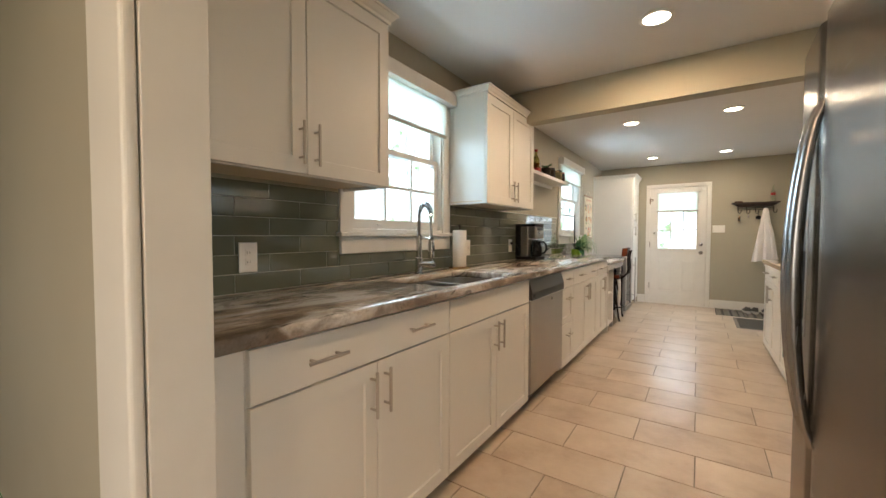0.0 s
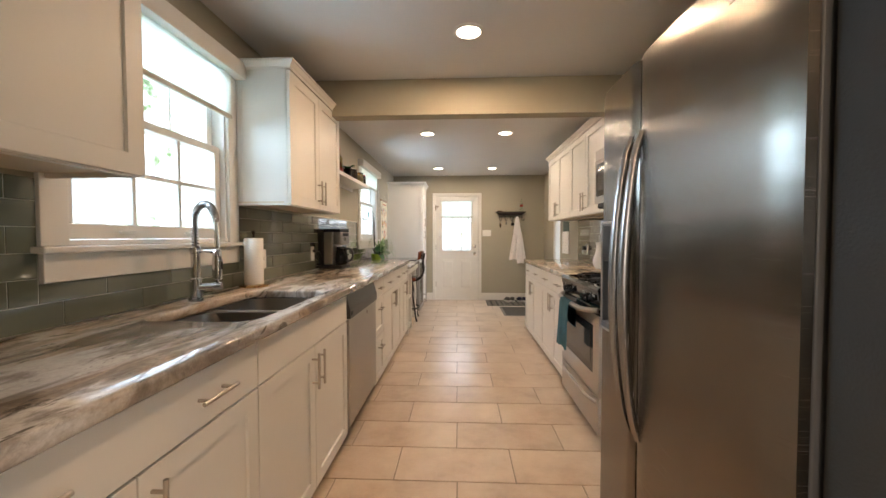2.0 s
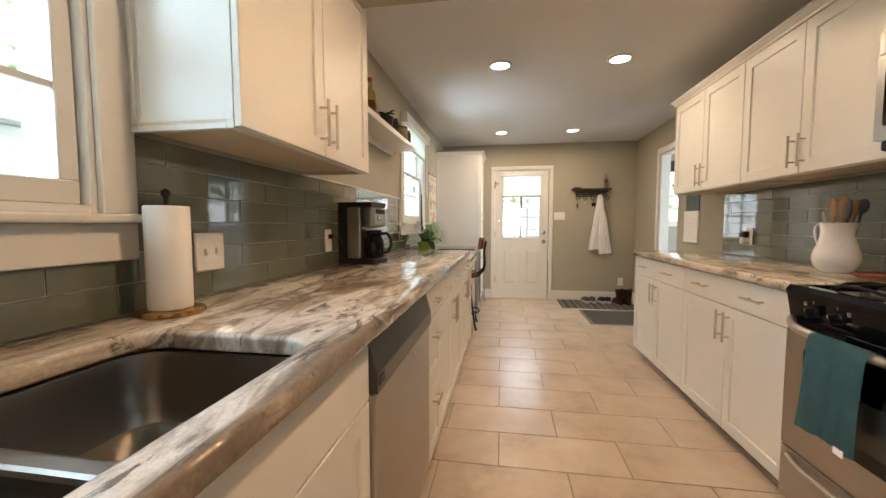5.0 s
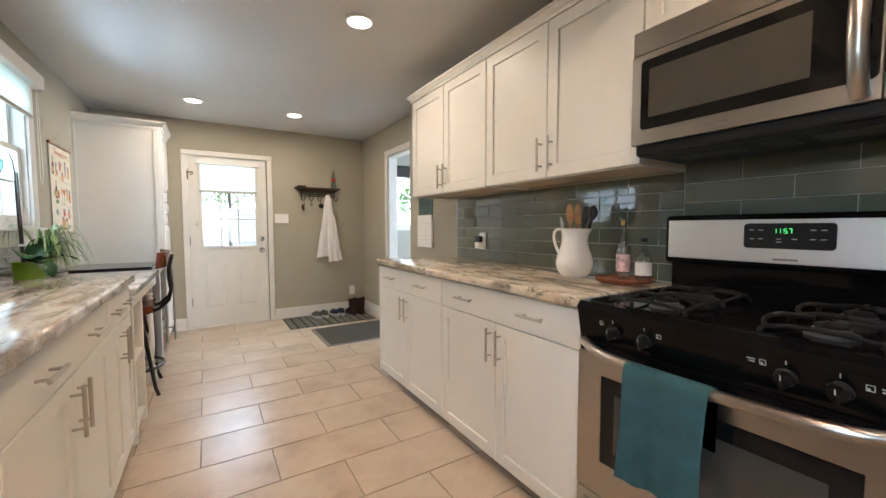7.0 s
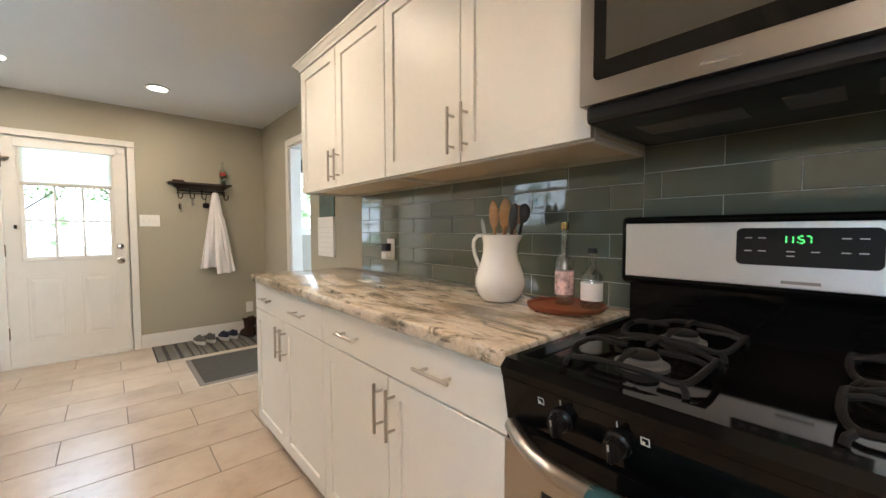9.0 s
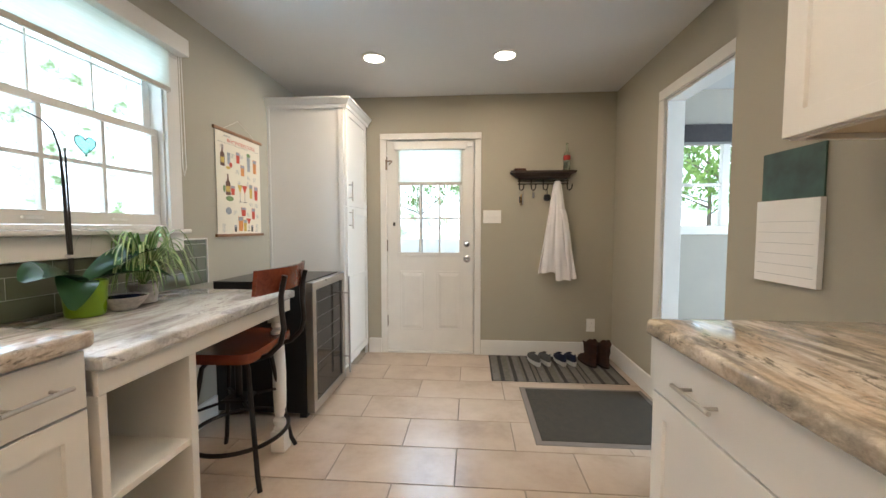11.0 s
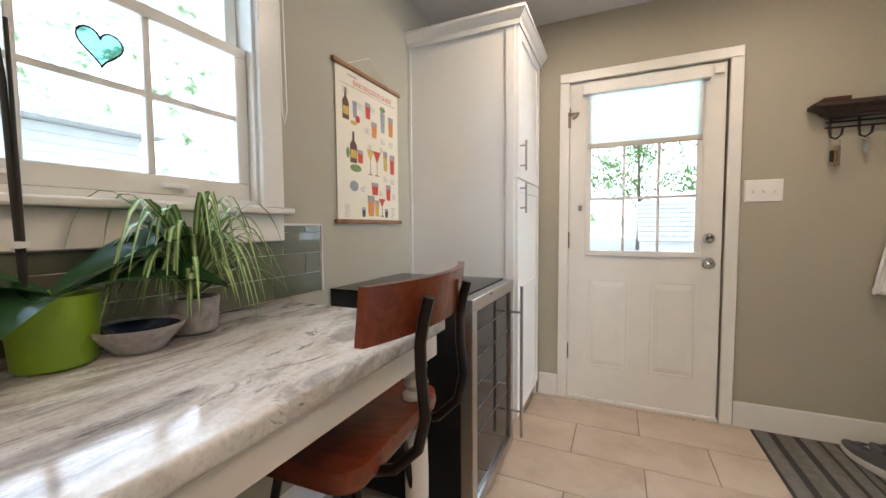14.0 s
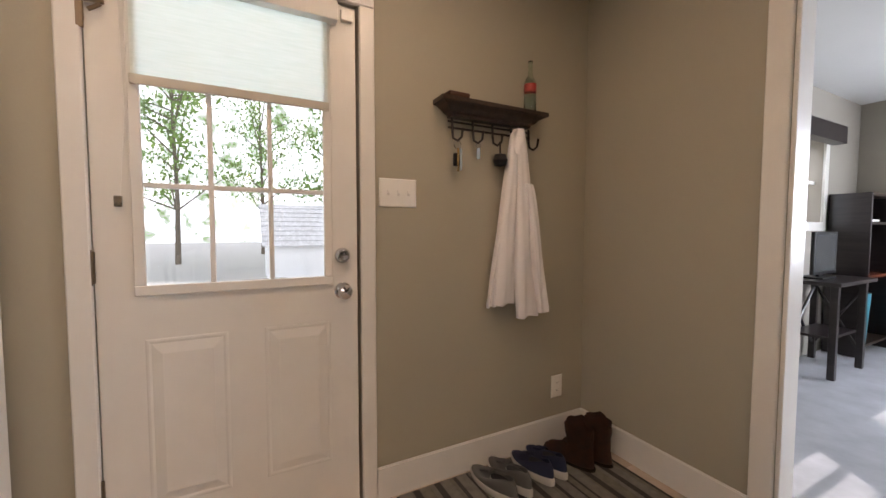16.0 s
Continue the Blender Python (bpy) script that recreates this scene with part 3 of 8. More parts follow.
# ---- back door ----
def back_door():
    x0, x1, z0, z1, y = -0.022, 0.788, 0.022, 2.002, YE + 0.004
    t = 0.042
    d = thing("door_1", "white panelled back door with a six-pane window, closed", "door", ((x0 + x1) / 2, y + t / 2, 0), kind="structure")
    g = (0.085, 0.945, 0.680, 1.985)
    bm = bmesh.new()
    for a, b, c, e in ((x0, z0, x1, g[1]), (x0, g[3], x1, z1), (x0, g[1], g[0], g[3]), (g[2], g[1], x1, g[3])):
        box(bm, (a, y, b), (c, y + t, e))
    part("slab", bm, TRIM, d)
    pl = facing_y(y, -1)
    for px in (0.095, 0.445):
        for pz, ph in ((0.225, 0.565),):
            u0, u1, v0, v1 = px, px + 0.235, pz, pz + ph
            part("raised_panel", rings(bmesh.new(), [(u0, v0, u1, v1, 0.0003), (u0 + 0.004, v0 + 0.003, u1 - 0.004, v1 - 0.003, 0.0018), (u0 + 0.009, v0 + 0.009, u1 - 0.009, v1 - 0.009, 0.0024),
                                                    (u0 + 0.016, v0 + 0.016, u1 - 0.016, v1 - 0.016, 0.0006), (u0 + 0.046, v0 + 0.046, u1 - 0.046, v1 - 0.05, 0.0075)], pl), TRIM, d)
    # lite frame
    fr = bmesh.new()
    for a, b, c, e in ((g[0] - 0.01, g[1] - 0.012, g[2] + 0.01, g[1] + 0.022), (g[0] - 0.01, g[3] - 0.022, g[2] + 0.01, g[3] + 0.008),
                       (g[0] - 0.01, g[1] + 0.022, g[0] + 0.022, g[3] - 0.022), (g[2] - 0.022, g[1] + 0.022, g[2] + 0.01, g[3] - 0.022)):
        box(fr, (a, y - 0.012, b), (c, y - 0.0005, e), 0.003, 1)
    part("lite_frame", fr, TRIM, d)
    gw = (g[2] - g[0] - 0.044) / 3
    for k in (1, 2):
        xx = g[0] + 0.022 + gw * k
        part("muntin", B((xx - 0.008, y - 0.008, g[1] + 0.022), (xx + 0.008, y + 0.02, 1.612), 0.002, 1), TRIM, d)
    for zz in (1.287, 1.62):
        part("muntin", B((g[0] + 0.022, y - 0.0075, zz - 0.008), (g[2] - 0.022, y + 0.0195, zz + 0.008), 0.002, 1), TRIM, d)
    p = part("pane", B((g[0], y + 0.02, g[1]), (g[2], y + 0.024, g[3])), PANE, d)
    p.visible_shadow = False
    # Unseen strips behind the slab, added to block daylight leaking round its edges.
    for sx in (DOOR[0] + 0.0005, DOOR[2] - 0.0305):
        structure("door_stop", B((sx, y + t + 0.003, 0.021), (sx + 0.03, y + t + 0.03, DOOR[3] - 0.032), 0.002), TRIM, "white strip added behind the door gap to block daylight", "door stop")
    structure("door_stop", B((DOOR[0] + 0.0005, y + t + 0.003, DOOR[3] - 0.031), (DOOR[2] - 0.0005, y + t + 0.03, DOOR[3] - 0.0005), 0.002), TRIM, "white strip added behind the door gap to block daylight", "door stop")
    part("threshold", B((x0 - 0.008, YE - 0.012, 0.001), (x1 + 0.008, YE + 0.1, 0.02), 0.004), TRIM, d)
    # lock and knob
    for z, r in ((1.045, 0.030), (0.905, 0.033)):
        prof = [(r, 0), (r, 0.006), (r * 0.75, 0.012), (0.016, 0.016), (0.014, 0.03), (0.026, 0.036), (0.029, 0.05), (0.024, 0.062), (0.004, 0.066)] if z < 1 else \
            [(r, 0), (r, 0.01), (r * 0.8, 0.02), (0.02, 0.022), (0.018, 0.028), (0.002, 0.029)]
        kb = lathe(bmesh.new(), prof, (0, 0, 0), 20)
        kb.transform(Matrix.Translation((0.728, y - 0.0005, z)) @ Matrix.Rotation(radians(90), 4, "X"))
        part("knob" if z < 1 else "deadbolt", kb, CHROME, d, "satin chrome", smooth=True)
    for z in (0.26, 0.98, 1.76):
        h = B((x0 - 0.012, y - 0.012, z), (x0 + 0.004, y - 0.001, z + 0.1), 0.003)
        tube(h, [(x0 - 0.006, y - 0.014, z - 0.004), (x0 - 0.006, y - 0.014, z + 0.104)], 0.006, 8)
        part("hinge", h, HINGE, d, "worn bronze hinge")
    br = B((x0 - 0.012, y - 0.03, 1.812), (x0 + 0.055, y - 0.014, 1.826), 0.003)
    box(br, (x0 - 0.014, y - 0.022, 1.735), (x0 + 0.006, y - 0.013, 1.835), 0.003)
    tube(br, [(x0 + 0.02, y - 0.03, 1.785), (x0 + 0.05, y - 0.034, 1.805)], 0.006, 8)
    part("closer_bracket", br, HINGE, d, "worn bronze latch bracket")
    part("latch_plate", B((0.73, y - 0.018, 1.945), (0.775, y - 0.001, 1.985), 0.003), WHITE_PL, d)
    # roller blind on the door
    bl = thing("door_blind", "white fabric roller blind half lowered on the door", "window blind", ((g[0] + g[2]) / 2, y - 0.03, 1.95))
    part("headrail", B((g[0] - 0.03, y - 0.062, 1.915), (g[2] + 0.03, y - 0.013, 1.985), 0.004), TRIM, bl)
    part("fabric", B((g[0] + 0.004, y - 0.026, 1.62), (g[2] - 0.004, y - 0.0245, 1.917)), SHADE, bl)
    part("hem_bar", B((g[0], y - 0.032, 1.592), (g[2], y - 0.018, 1.622), 0.003), HEM, bl)
    part("cord", T([(g[0] - 0.02, y - 0.03, 1.93), (g[0] - 0.015, y - 0.02, 1.5), (g[0] - 0.035, y - 0.012, 1.24)], 0.0012, 5), WHITE_PL, bl)
    cl = B((g[0] - 0.052, y - 0.016, 1.215), (g[0] - 0.03, y - 0.001, 1.25), 0.003)
    part("cord_cleat", cl, CHROME, bl)


back_door()


# ---- windows ----
def window(name, w, shade_z, label, shade_label, cord):
    y0, z0, y1, z1 = w
    r = thing(name, label, "window", (XL, (y0 + y1) / 2, z0), kind="structure")
    # jamb lining through the wall
    for a, b in (((XL - 0.19, y0 + 0.001, z0 + 0.001), (XL, y0 + 0.02, z1 - 0.001)), ((XL - 0.19, y1 - 0.02, z0 + 0.001), (XL, y1 - 0.001, z1 - 0.001)),
                 ((XL - 0.19, y0 + 0.02, z1 - 0.02), (XL, y1 - 0.02, z1 - 0.001)), ((XL - 0.19, y0 + 0.02, z0 + 0.001), (XL - 0.001, y1 - 0.02, z0 + 0.02))):
        part("jamb", B(a, b, 0.002), TRIM, r)
    # sashes
    def sash(n, x, za, zb, ya, yb, cols, rowz, rail, bar):
        s = part(n, bmesh.new(), TRIM, r)
        bm = bmesh.new()
        st = 0.042
        for a, b in (((ya, za), (yb, za + rail)), ((ya, zb - 0.036), (yb, zb)), ((ya, za + rail), (ya + st, zb - 0.036)), ((yb - st, za + rail), (yb, zb - 0.036))):
            box(bm, (x - 0.018, a[0], a[1]), (x + 0.018, b[0], b[1]), 0.003, 1)
        part("sash_frame", bm, TRIM, s)
        for k in range(1, cols):
            yy = ya + st + (yb - ya - 2 * st) * k / cols
            part("muntin", B((x - 0.014, yy - bar, za + rail), (x + 0.014, yy + bar, zb - 0.036), 0.002, 1), TRIM, s)
        for zz in rowz:
            part("muntin", B((x - 0.0135, ya + st, zz - bar), (x + 0.0135, yb - st, zz + bar), 0.002, 1), TRIM, s)
        p = part("pane", B((x - 0.003, ya + 0.02, za + 0.02), (x + 0.001, yb - 0.02, zb - 0.02)), PANE, s)
        p.visible_shadow = False
    mid = z0 + 0.50
    sash("lower_sash", XL - 0.045, z0 + 0.022, mid + 0.02, y0 + 0.022, y1 - 0.022, 3, ((z0 + 0.06 + mid) / 2 + 0.006,), 0.055, 0.009)
    sash("upper_sash", XL - 0.085, mid - 0.016, z1 - 0.022, y0 + 0.022, y1 - 0.022, 3, ((mid + z1) / 2,), 0.036, 0.005)
    # casing, sill and apron
    for a, b in ((y0 - 0.08, y0 + 0.008), (y1 - 0.008, y1 + 0.08)):
        part("side_casing", B((XL + 0.0005, a, z0 + 0.001), (XL + 0.018, b, z1 - 0.061), 0.003), TRIM, r)
    part("head_casing", B((XL + 0.0005, y0 - 0.08, z1 - 0.06), (XL + 0.018, y1 + 0.08, z1 + 0.05), 0.003), TRIM, r)
    part("window_sill", B((XL - 0.03, y0 - 0.1, z0 - 0.022), (XL + 0.05, y1 + 0.1, z0), 0.006), TRIM, r)
    part("apron", B((XL + 0.0005, y0 - 0.075, z0 - 0.115), (XL + 0.02, y1 + 0.075, z0 - 0.023), 0.003), TRIM, r)
    for k in (0.3, 0.7):
        yy = y0 + (y1 - y0) * k
        part("sash_lift", B((XL - 0.026, yy - 0.035, z0 + 0.042), (XL - 0.012, yy + 0.035, z0 + 0.054), 0.003), WHITE_PL, r)
    b = thing("window_blind", shade_label, "window blind", (XL + 0.03, (y0 + y1) / 2, z1))
    part("valance", B((XL + 0.019, y0 - 0.09, z1 - 0.045), (XL + 0.078, y1 + 0.09, z1 + 0.045), 0.004), TRIM, b)
    part("fabric", B((XL + 0.030, y0 + 0.0, shade_z), (XL + 0.0315, y1 - 0.0, z1 - 0.046)), SHADE, b)
    part("hem_bar", B((XL + 0.023, y0 - 0.002, shade_z - 0.024), (XL + 0.037, y1 + 0.002, shade_z), 0.003), HEM, b)
    part("cord", T([(XL + 0.04, y1 + 0.06, z1 - 0.05), (XL + 0.04, y1 + 0.062, cord + 0.05), (XL + 0.045, y1 + 0.066, cord), (XL + 0.05, y1 + 0.074, cord + 0.05), (XL + 0.045, y1 + 0.07, z1 - 0.05)], 0.002, 6), WHITE_PL, b)
    return r


window("window_1", W1, 1.905, "white sash window over the sink with six panes below", "white fabric roller blind partly lowered over the sink", 1.42)
window("window_2", W2, 1.935, "white sash window over the desk with six panes below", "white fabric roller blind partly lowered over the desk", 1.48)

# ---- cabinets ----
OUTL, OUTR = Vector((0.032, 0, 0)), Vector((-0.032, 0, 0))


def pull_v(x, sign, y, z0, z1, parent):
    part("handle", bar_pull((x, y, z0), (x, y, z1), (sign * 0.032, 0, 0)), NICKEL, parent, "brushed nickel bar handle", smooth=True)


def pull_h(x, sign, yc, z, parent, half=0.072):
    part("handle", bar_pull((x, yc - half, z), (x, yc + half, z), (sign * 0.032, 0, 0)), NICKEL, parent, "brushed nickel bar handle", smooth=True)


def base_cabinet(y0, y1, xf, sign, back, label, group, drawer="pulls", doors=2, stack=False, side=None):
    """A base unit with its front plane at xf facing sign. drawer: pulls, plain or none."""
    c = thing("base_cabinet", label, "cabinet", ((xf + back) / 2, (y0 + y1) / 2, 0.001), group)
    a, b = sorted((xf - sign * 0.001, back))
    t0, t1 = sorted((xf - sign * 0.07, back))
    bm = B((a, y0 + 0.0005, 0.058), (b, y1 - 0.0005, 0.70 if drawer == "plain" else ZC - 0.046))
    if drawer == "plain":
        part("top_rail", B((xf - sign * 0.02, y0 + 0.0005, 0.7005), (xf - sign * 0.001, y1 - 0.0005, ZC - 0.046)), CAB, c)
    part("body", bm, CAB, c)
    part("toe_kick", B((t0, y0 + 0.001, 0.001), (t1, y1 - 0.001, 0.057)), CAB, c)
    pl, g, f = facing(xf, sign), 0.0022, xf + sign * 0.02
    zt, zd, zb = ZC - 0.052, 0.741, 0.072
    if stack:
        hs = [(zd, zt), (0.43, zd - 0.005), (zb, 0.425)]
        for v0, v1 in hs:
            d = part("drawer_front", slab_front(y0 + g, v0, y1 - g, v1, pl) if v1 - v0 < 0.2 else shaker(y0 + g, v0, y1 - g, v1, pl), CAB, c)
            pull_h(f, sign, (y0 + y1) / 2, (v0 + v1) / 2 if v1 - v0 < 0.2 else v1 - 0.09, d, 0.06)
        return c
    d = part("drawer_front", slab_front(y0 + g, zd, y1 - g, zt, pl), CAB, c)
    if drawer == "pulls":
        for k in ((0.25, 0.75) if y1 - y0 > 0.5 else (0.5,)):
            pull_h(f, sign, y0 + (y1 - y0) * k, (zd + zt) / 2, d)
    n = doors
    for k in range(n):
        u0, u1 = y0 + (y1 - y0) * k / n + g, y0 + (y1 - y0) * (k + 1) / n - g
        d = part("door", shaker(u0, zb, u1, zd - 0.006, pl), CAB, c)
        hy = u1 - 0.032 if (k == 0 and n == 2) else u0 + 0.032
        pull_v(f, sign, hy, 0.55, 0.71, d)
    return c


def upper_cabinet(y0, y1, xf, sign, back, z0, z1, label, group, doors=2, crown_ends=(False, False), handles=True, crown=True):
    c = thing("wall_cabinet", label, "cabinet", ((xf + back) / 2, (y0 + y1) / 2, z0), group)
    a, b = sorted((xf - sign * 0.001, back + sign * 0.0))
    part("body", B((a, y0 + 0.0005, z0 + 0.022), (b, y1 - 0.0005, z1)), CAB, c)
    # light rail and recessed underside
    f0, f1 = sorted((xf, xf - sign * 0.02))
    part("bottom_rail", B((f0, y0 + 0.0005, z0), (f1, y1 - 0.0005, z0 + 0.0215)), CAB, c)
    u0, u1 = sorted((xf - sign * 0.021, back))
    part("underside", B((u0, y0 + 0.001, z0 + 0.014), (u1, y1 - 0.001, z0 + 0.0215)), UNDER, c, "bare wood-coloured underside")
    for yy in (y0 + 0.0005, y1 - 0.0185):
        part("side_skirt", B((u0, yy, z0), (u1, yy + 0.018, z0 + 0.0135)), CAB, c)
    pl, g, f = facing(xf, sign), 0.0022, xf + sign * 0.02
    for k in range(doors):
        v0, v1 = y0 + (y1 - y0) * k / doors + g, y0 + (y1 - y0) * (k + 1) / doors - g
        d = part("door", shaker(v0, z0 + 0.004, v1, z1 - 0.008, pl, 0.06), CAB, c)
        if handles:
            hy = v1 - 0.032 if (k == 0 and doors == 2) else v0 + 0.032
            pull_v(f, sign, hy, z0 + 0.035, z0 + 0.195, d)
    if crown:
        prof = [(0.0, z1 - 0.004), (0.005, z1 - 0.004), (0.007, z1 + 0.008), (0.016, z1 + 0.016), (0.028, z1 + 0.032), (0.034, z1 + 0.034), (0.034, z1 + 0.044), (-0.02, z1 + 0.044)]
        xo = xf + sign * 0.021
        e0 = (y0, -1) if crown_ends[0] else (y0, 0)
        e1 = (y1, 1) if crown_ends[1] else (y1, 0)
        path = ([(back, e0[0], 0, -1)] if crown_ends[0] else []) + [(xo, e0[0], sign, e0[1]), (xo, e1[0], sign, e1[1])] + ([(back, e1[0], 0, 1)] if crown_ends[1] else [])
        part("crown_moulding", profile_strip(bmesh.new(), path, prof), CAB, c, smooth=False)
    return c


XF, XFR = -0.205 - 0.02, 1.295 + 0.02
G1 = "white shaker base cabinets"
G2 = "white shaker wall cabinets"
structure("trim_filler", B((XL + 0.002, YN + 0.002, 1.412), (-0.536, 1.3215, 2.188)), CAB, "white filler strip beside the wall cabinet", "trim")
structure("trim_filler", B((XL + 0.3, YN + 0.002, 0.02), (XF, 1.372, ZC - 0.046)), CAB, "white filler panel beside the cabinets", "trim")
base_cabinet(1.374, 2.303, XF, 1, XL, "white shaker base cabinet with a wide drawer and two doors", G1)
base_cabinet(2.305, 3.275, XF, 1, XL, "white shaker sink cabinet with a plain front panel and two doors", G1, drawer="plain")
base_cabinet(3.985, 4.335, XF, 1, XL, "white base cabinet with a stack of three drawers", G1, stack=True)
base_cabinet(4.337, 5.283, XF, 1, XL, "white shaker base cabinet with a wide drawer and two doors", G1)
base_cabinet(5.285, 5.815, XF, 1, XL, "narrow white shaker base cabinet with two doors", G1)
base_cabinet(5.10, 6.045, XFR, -1, XR, "white shaker base cabinet with a wide drawer and two doors", G1)
base_cabinet(4.128, 5.098, XFR, -1, XR, "white shaker base cabinet with a wide drawer beside the stove", G1)
base_cabinet(2.68, 3.318, XFR, -1, XR, "white base cabinet between the stove and the refrigerator", G1, doors=1)

upper_cabinet(1.322, 2.245, -0.515 - 0.02, 1, XL, 1.412, 2.188, "white shaker wall cabinet with two doors beside the window", G2, crown_ends=(False, True))
upper_cabinet(3.252, 4.145, -0.515 - 0.02, 1, XL, 1.412, 2.188, "white shaker wall cabinet with two doors beside the shelf", G2, crown_ends=(True, True))
upper_cabinet(5.045, 5.99, 1.567 + 0.02, -1, XR, 1.422, 2.168, "white shaker wall cabinet with two doors over the worktop", G2, crown_ends=(False, True))
upper_cabinet(4.095, 5.043, 1.567 + 0.02, -1, XR, 1.422, 2.168, "white shaker wall cabinet with two doors beside the microwave", G2)
upper_cabinet(3.332, 4.093, 1.567 + 0.02, -1, XR, 1.88, 2.168, "short white wall cabinet over the microwave", G2, handles=False)
upper_cabinet(2.68, 3.33, 1.567 + 0.02, -1, XR, 1.422, 2.168, "white shaker wall cabinet beside the refrigerator", G2, doors=1)

# ---- worktops ----
def round_rect(x0, y0, x1, y1, r, n=6):
    pts = []
    for cx, cy, a in ((x1 - r, y1 - r, 0), (x0 + r, y1 - r, 90), (x0 + r, y0 + r, 180), (x1 - r, y0 + r, 270)):
        pts += [(cx + r * math.cos(radians(a + 90 * k / n)), cy + r * math.sin(radians(a + 90 * k / n))) for k in range(n + 1)]
    return pts


def slab(outer, holes, z0, z1, edge=0.012):
    """A stone slab with holes and a rounded top edge."""
    bm = bmesh.new()
    es = []
    for loop in (outer, *holes):
        vs = [bm.verts.new((x, y, z1)) for x, y in loop]
        es += [bm.edges.new((vs[i], vs[(i + 1) % len(vs)])) for i in range(len(vs))]
    bmesh.ops.triangle_fill(bm, edges=es, use_beauty=True, use_dissolve=False)
    ext = bmesh.ops.extrude_face_region(bm, geom=list(bm.faces))
    for v in ext["geom"]:
        if isinstance(v, bmesh.types.BMVert):
            v.co.z = z0
    rim = [e for e in bm.edges if all(abs(v.co.z - z1) < 1e-6 or abs(v.co.z - z0) < 1e-6 for v in e.verts) and abs(e.verts[0].co.z - e.verts[1].co.z) < 1e-6 and e.calc_face_angle(0) > 1]
    bmesh.ops.bevel(bm, geom=rim, offset=edge, segments=3, profile=0.5, affect="EDGES")
    return bm


EDGE = 0.011
sinks = [round_rect(-0.665, 2.37, -0.265, 2.72, 0.07), round_rect(-0.665, 2.75, -0.265, 3.105, 0.07)]
hole = round_rect(-0.672, 2.363, -0.258, 3.112, 0.075)
left = [(XL + 0.001, YN + 0.001), (-0.177, YN + 0.001)] + [(-0.177 - 0.03 + 0.03 * math.cos(radians(a)), 5.83 - 0.03 + 0.03 * math.sin(radians(a))) for a in (0, 22, 45, 67, 90)] + [(XL + 0.001, 5.83)]
tagged(part("countertop", slab(left, [hole], ZC - 0.042, ZC, EDGE), GRANITE_GREY, smooth=True, angle=50), "brown and white veined granite countertop with a sink cutout", "countertop")
tagged(part("countertop", slab([(1.268, 4.122), (XR - 0.001, 4.122), (XR - 0.001, 6.06), (1.298, 6.06), (1.277, 6.05), (1.268, 6.03)], [], ZC - 0.042, ZC, EDGE), GRANITE, smooth=True, angle=50),
       "brown and cream veined granite countertop with a rounded edge", "countertop")
tagged(part("countertop", slab([(1.268, 2.68), (XR - 0.001, 2.68), (XR - 0.001, 3.318), (1.268, 3.318)], [], ZC - 0.042, ZC, EDGE), GRANITE, smooth=True, angle=50),
       "short granite countertop between stove and refrigerator", "countertop")
ZD = 0.862
tagged(part("desktop", slab([(XL + 0.001, 5.832), (-0.178, 5.832), (-0.178, 6.905), (-0.19, 6.918), (XL + 0.001, 6.918)], [], ZD - 0.04, ZD, EDGE), GRANITE_PALE, smooth=True, angle=50),
       "white and grey veined granite desk top, lower than the counter", "countertop")

# sink
snk = thing("sink", "double-bowl stainless steel undermount kitchen sink", "sink", (-0.47, 2.69, ZC - 0.25))
for loop, lo in ((sinks[0], 0.2), (sinks[1], 0.2)):
    bm = bmesh.new()
    cx, cy = sum(p[0] for p in loop) / len(loop), sum(p[1] for p in loop) / len(loop)
    prev = None
    for f, z in ((1.06, ZC - 0.0435), (1.0, ZC - 0.0435), (0.985, ZC - 0.06), (0.965, ZC - lo + 0.03), (0.93, ZC - lo + 0.006), (0.86, ZC - lo), (0.1, ZC - lo - 0.006)):
        ring = [bm.verts.new((cx + (x - cx) * f, cy + (y - cy) * f, z)) for x, y in loop]
        if prev:
            for k in range(len(ring)):
                bm.faces.new((prev[k], prev[(k + 1) % len(ring)], ring[(k + 1) % len(ring)], ring[k]))
        prev = ring
    bm.faces.new(prev)
    bw = part("bowl", bm, SINK, snk, smooth=True)
    part("drain", Lathe([(0.045, 0), (0.045, 0.003), (0.03, 0.004), (0.028, 0.001)], (cx, cy, ZC - lo - 0.004), 20), CHROME, bw, "chrome drain")
part("divider", B((-0.664, 2.716, ZC - 0.2), (-0.266, 2.754, ZC - 0.036), 0.008), SINK, snk)

# desk frame, open shelf and turned leg
dk = thing("desk_base", "white painted desk frame with an open cubby and a turned leg", "desk", (-0.5, 6.4, 0.001))
part("apron_rail", B((-0.215, 5.835, ZD - 0.105), (-0.197, 6.89, ZD - 0.0415), 0.002), CAB, dk)
part("side_rail", B((XL + 0.02, 6.872, ZD - 0.105), (-0.216, 6.889, ZD - 0.0415), 0.002), CAB, dk)
part("back_rail", B((XL + 0.001, 6.2, ZD - 0.105), (XL + 0.019, 6.871, ZD - 0.0415), 0.002), CAB, dk)
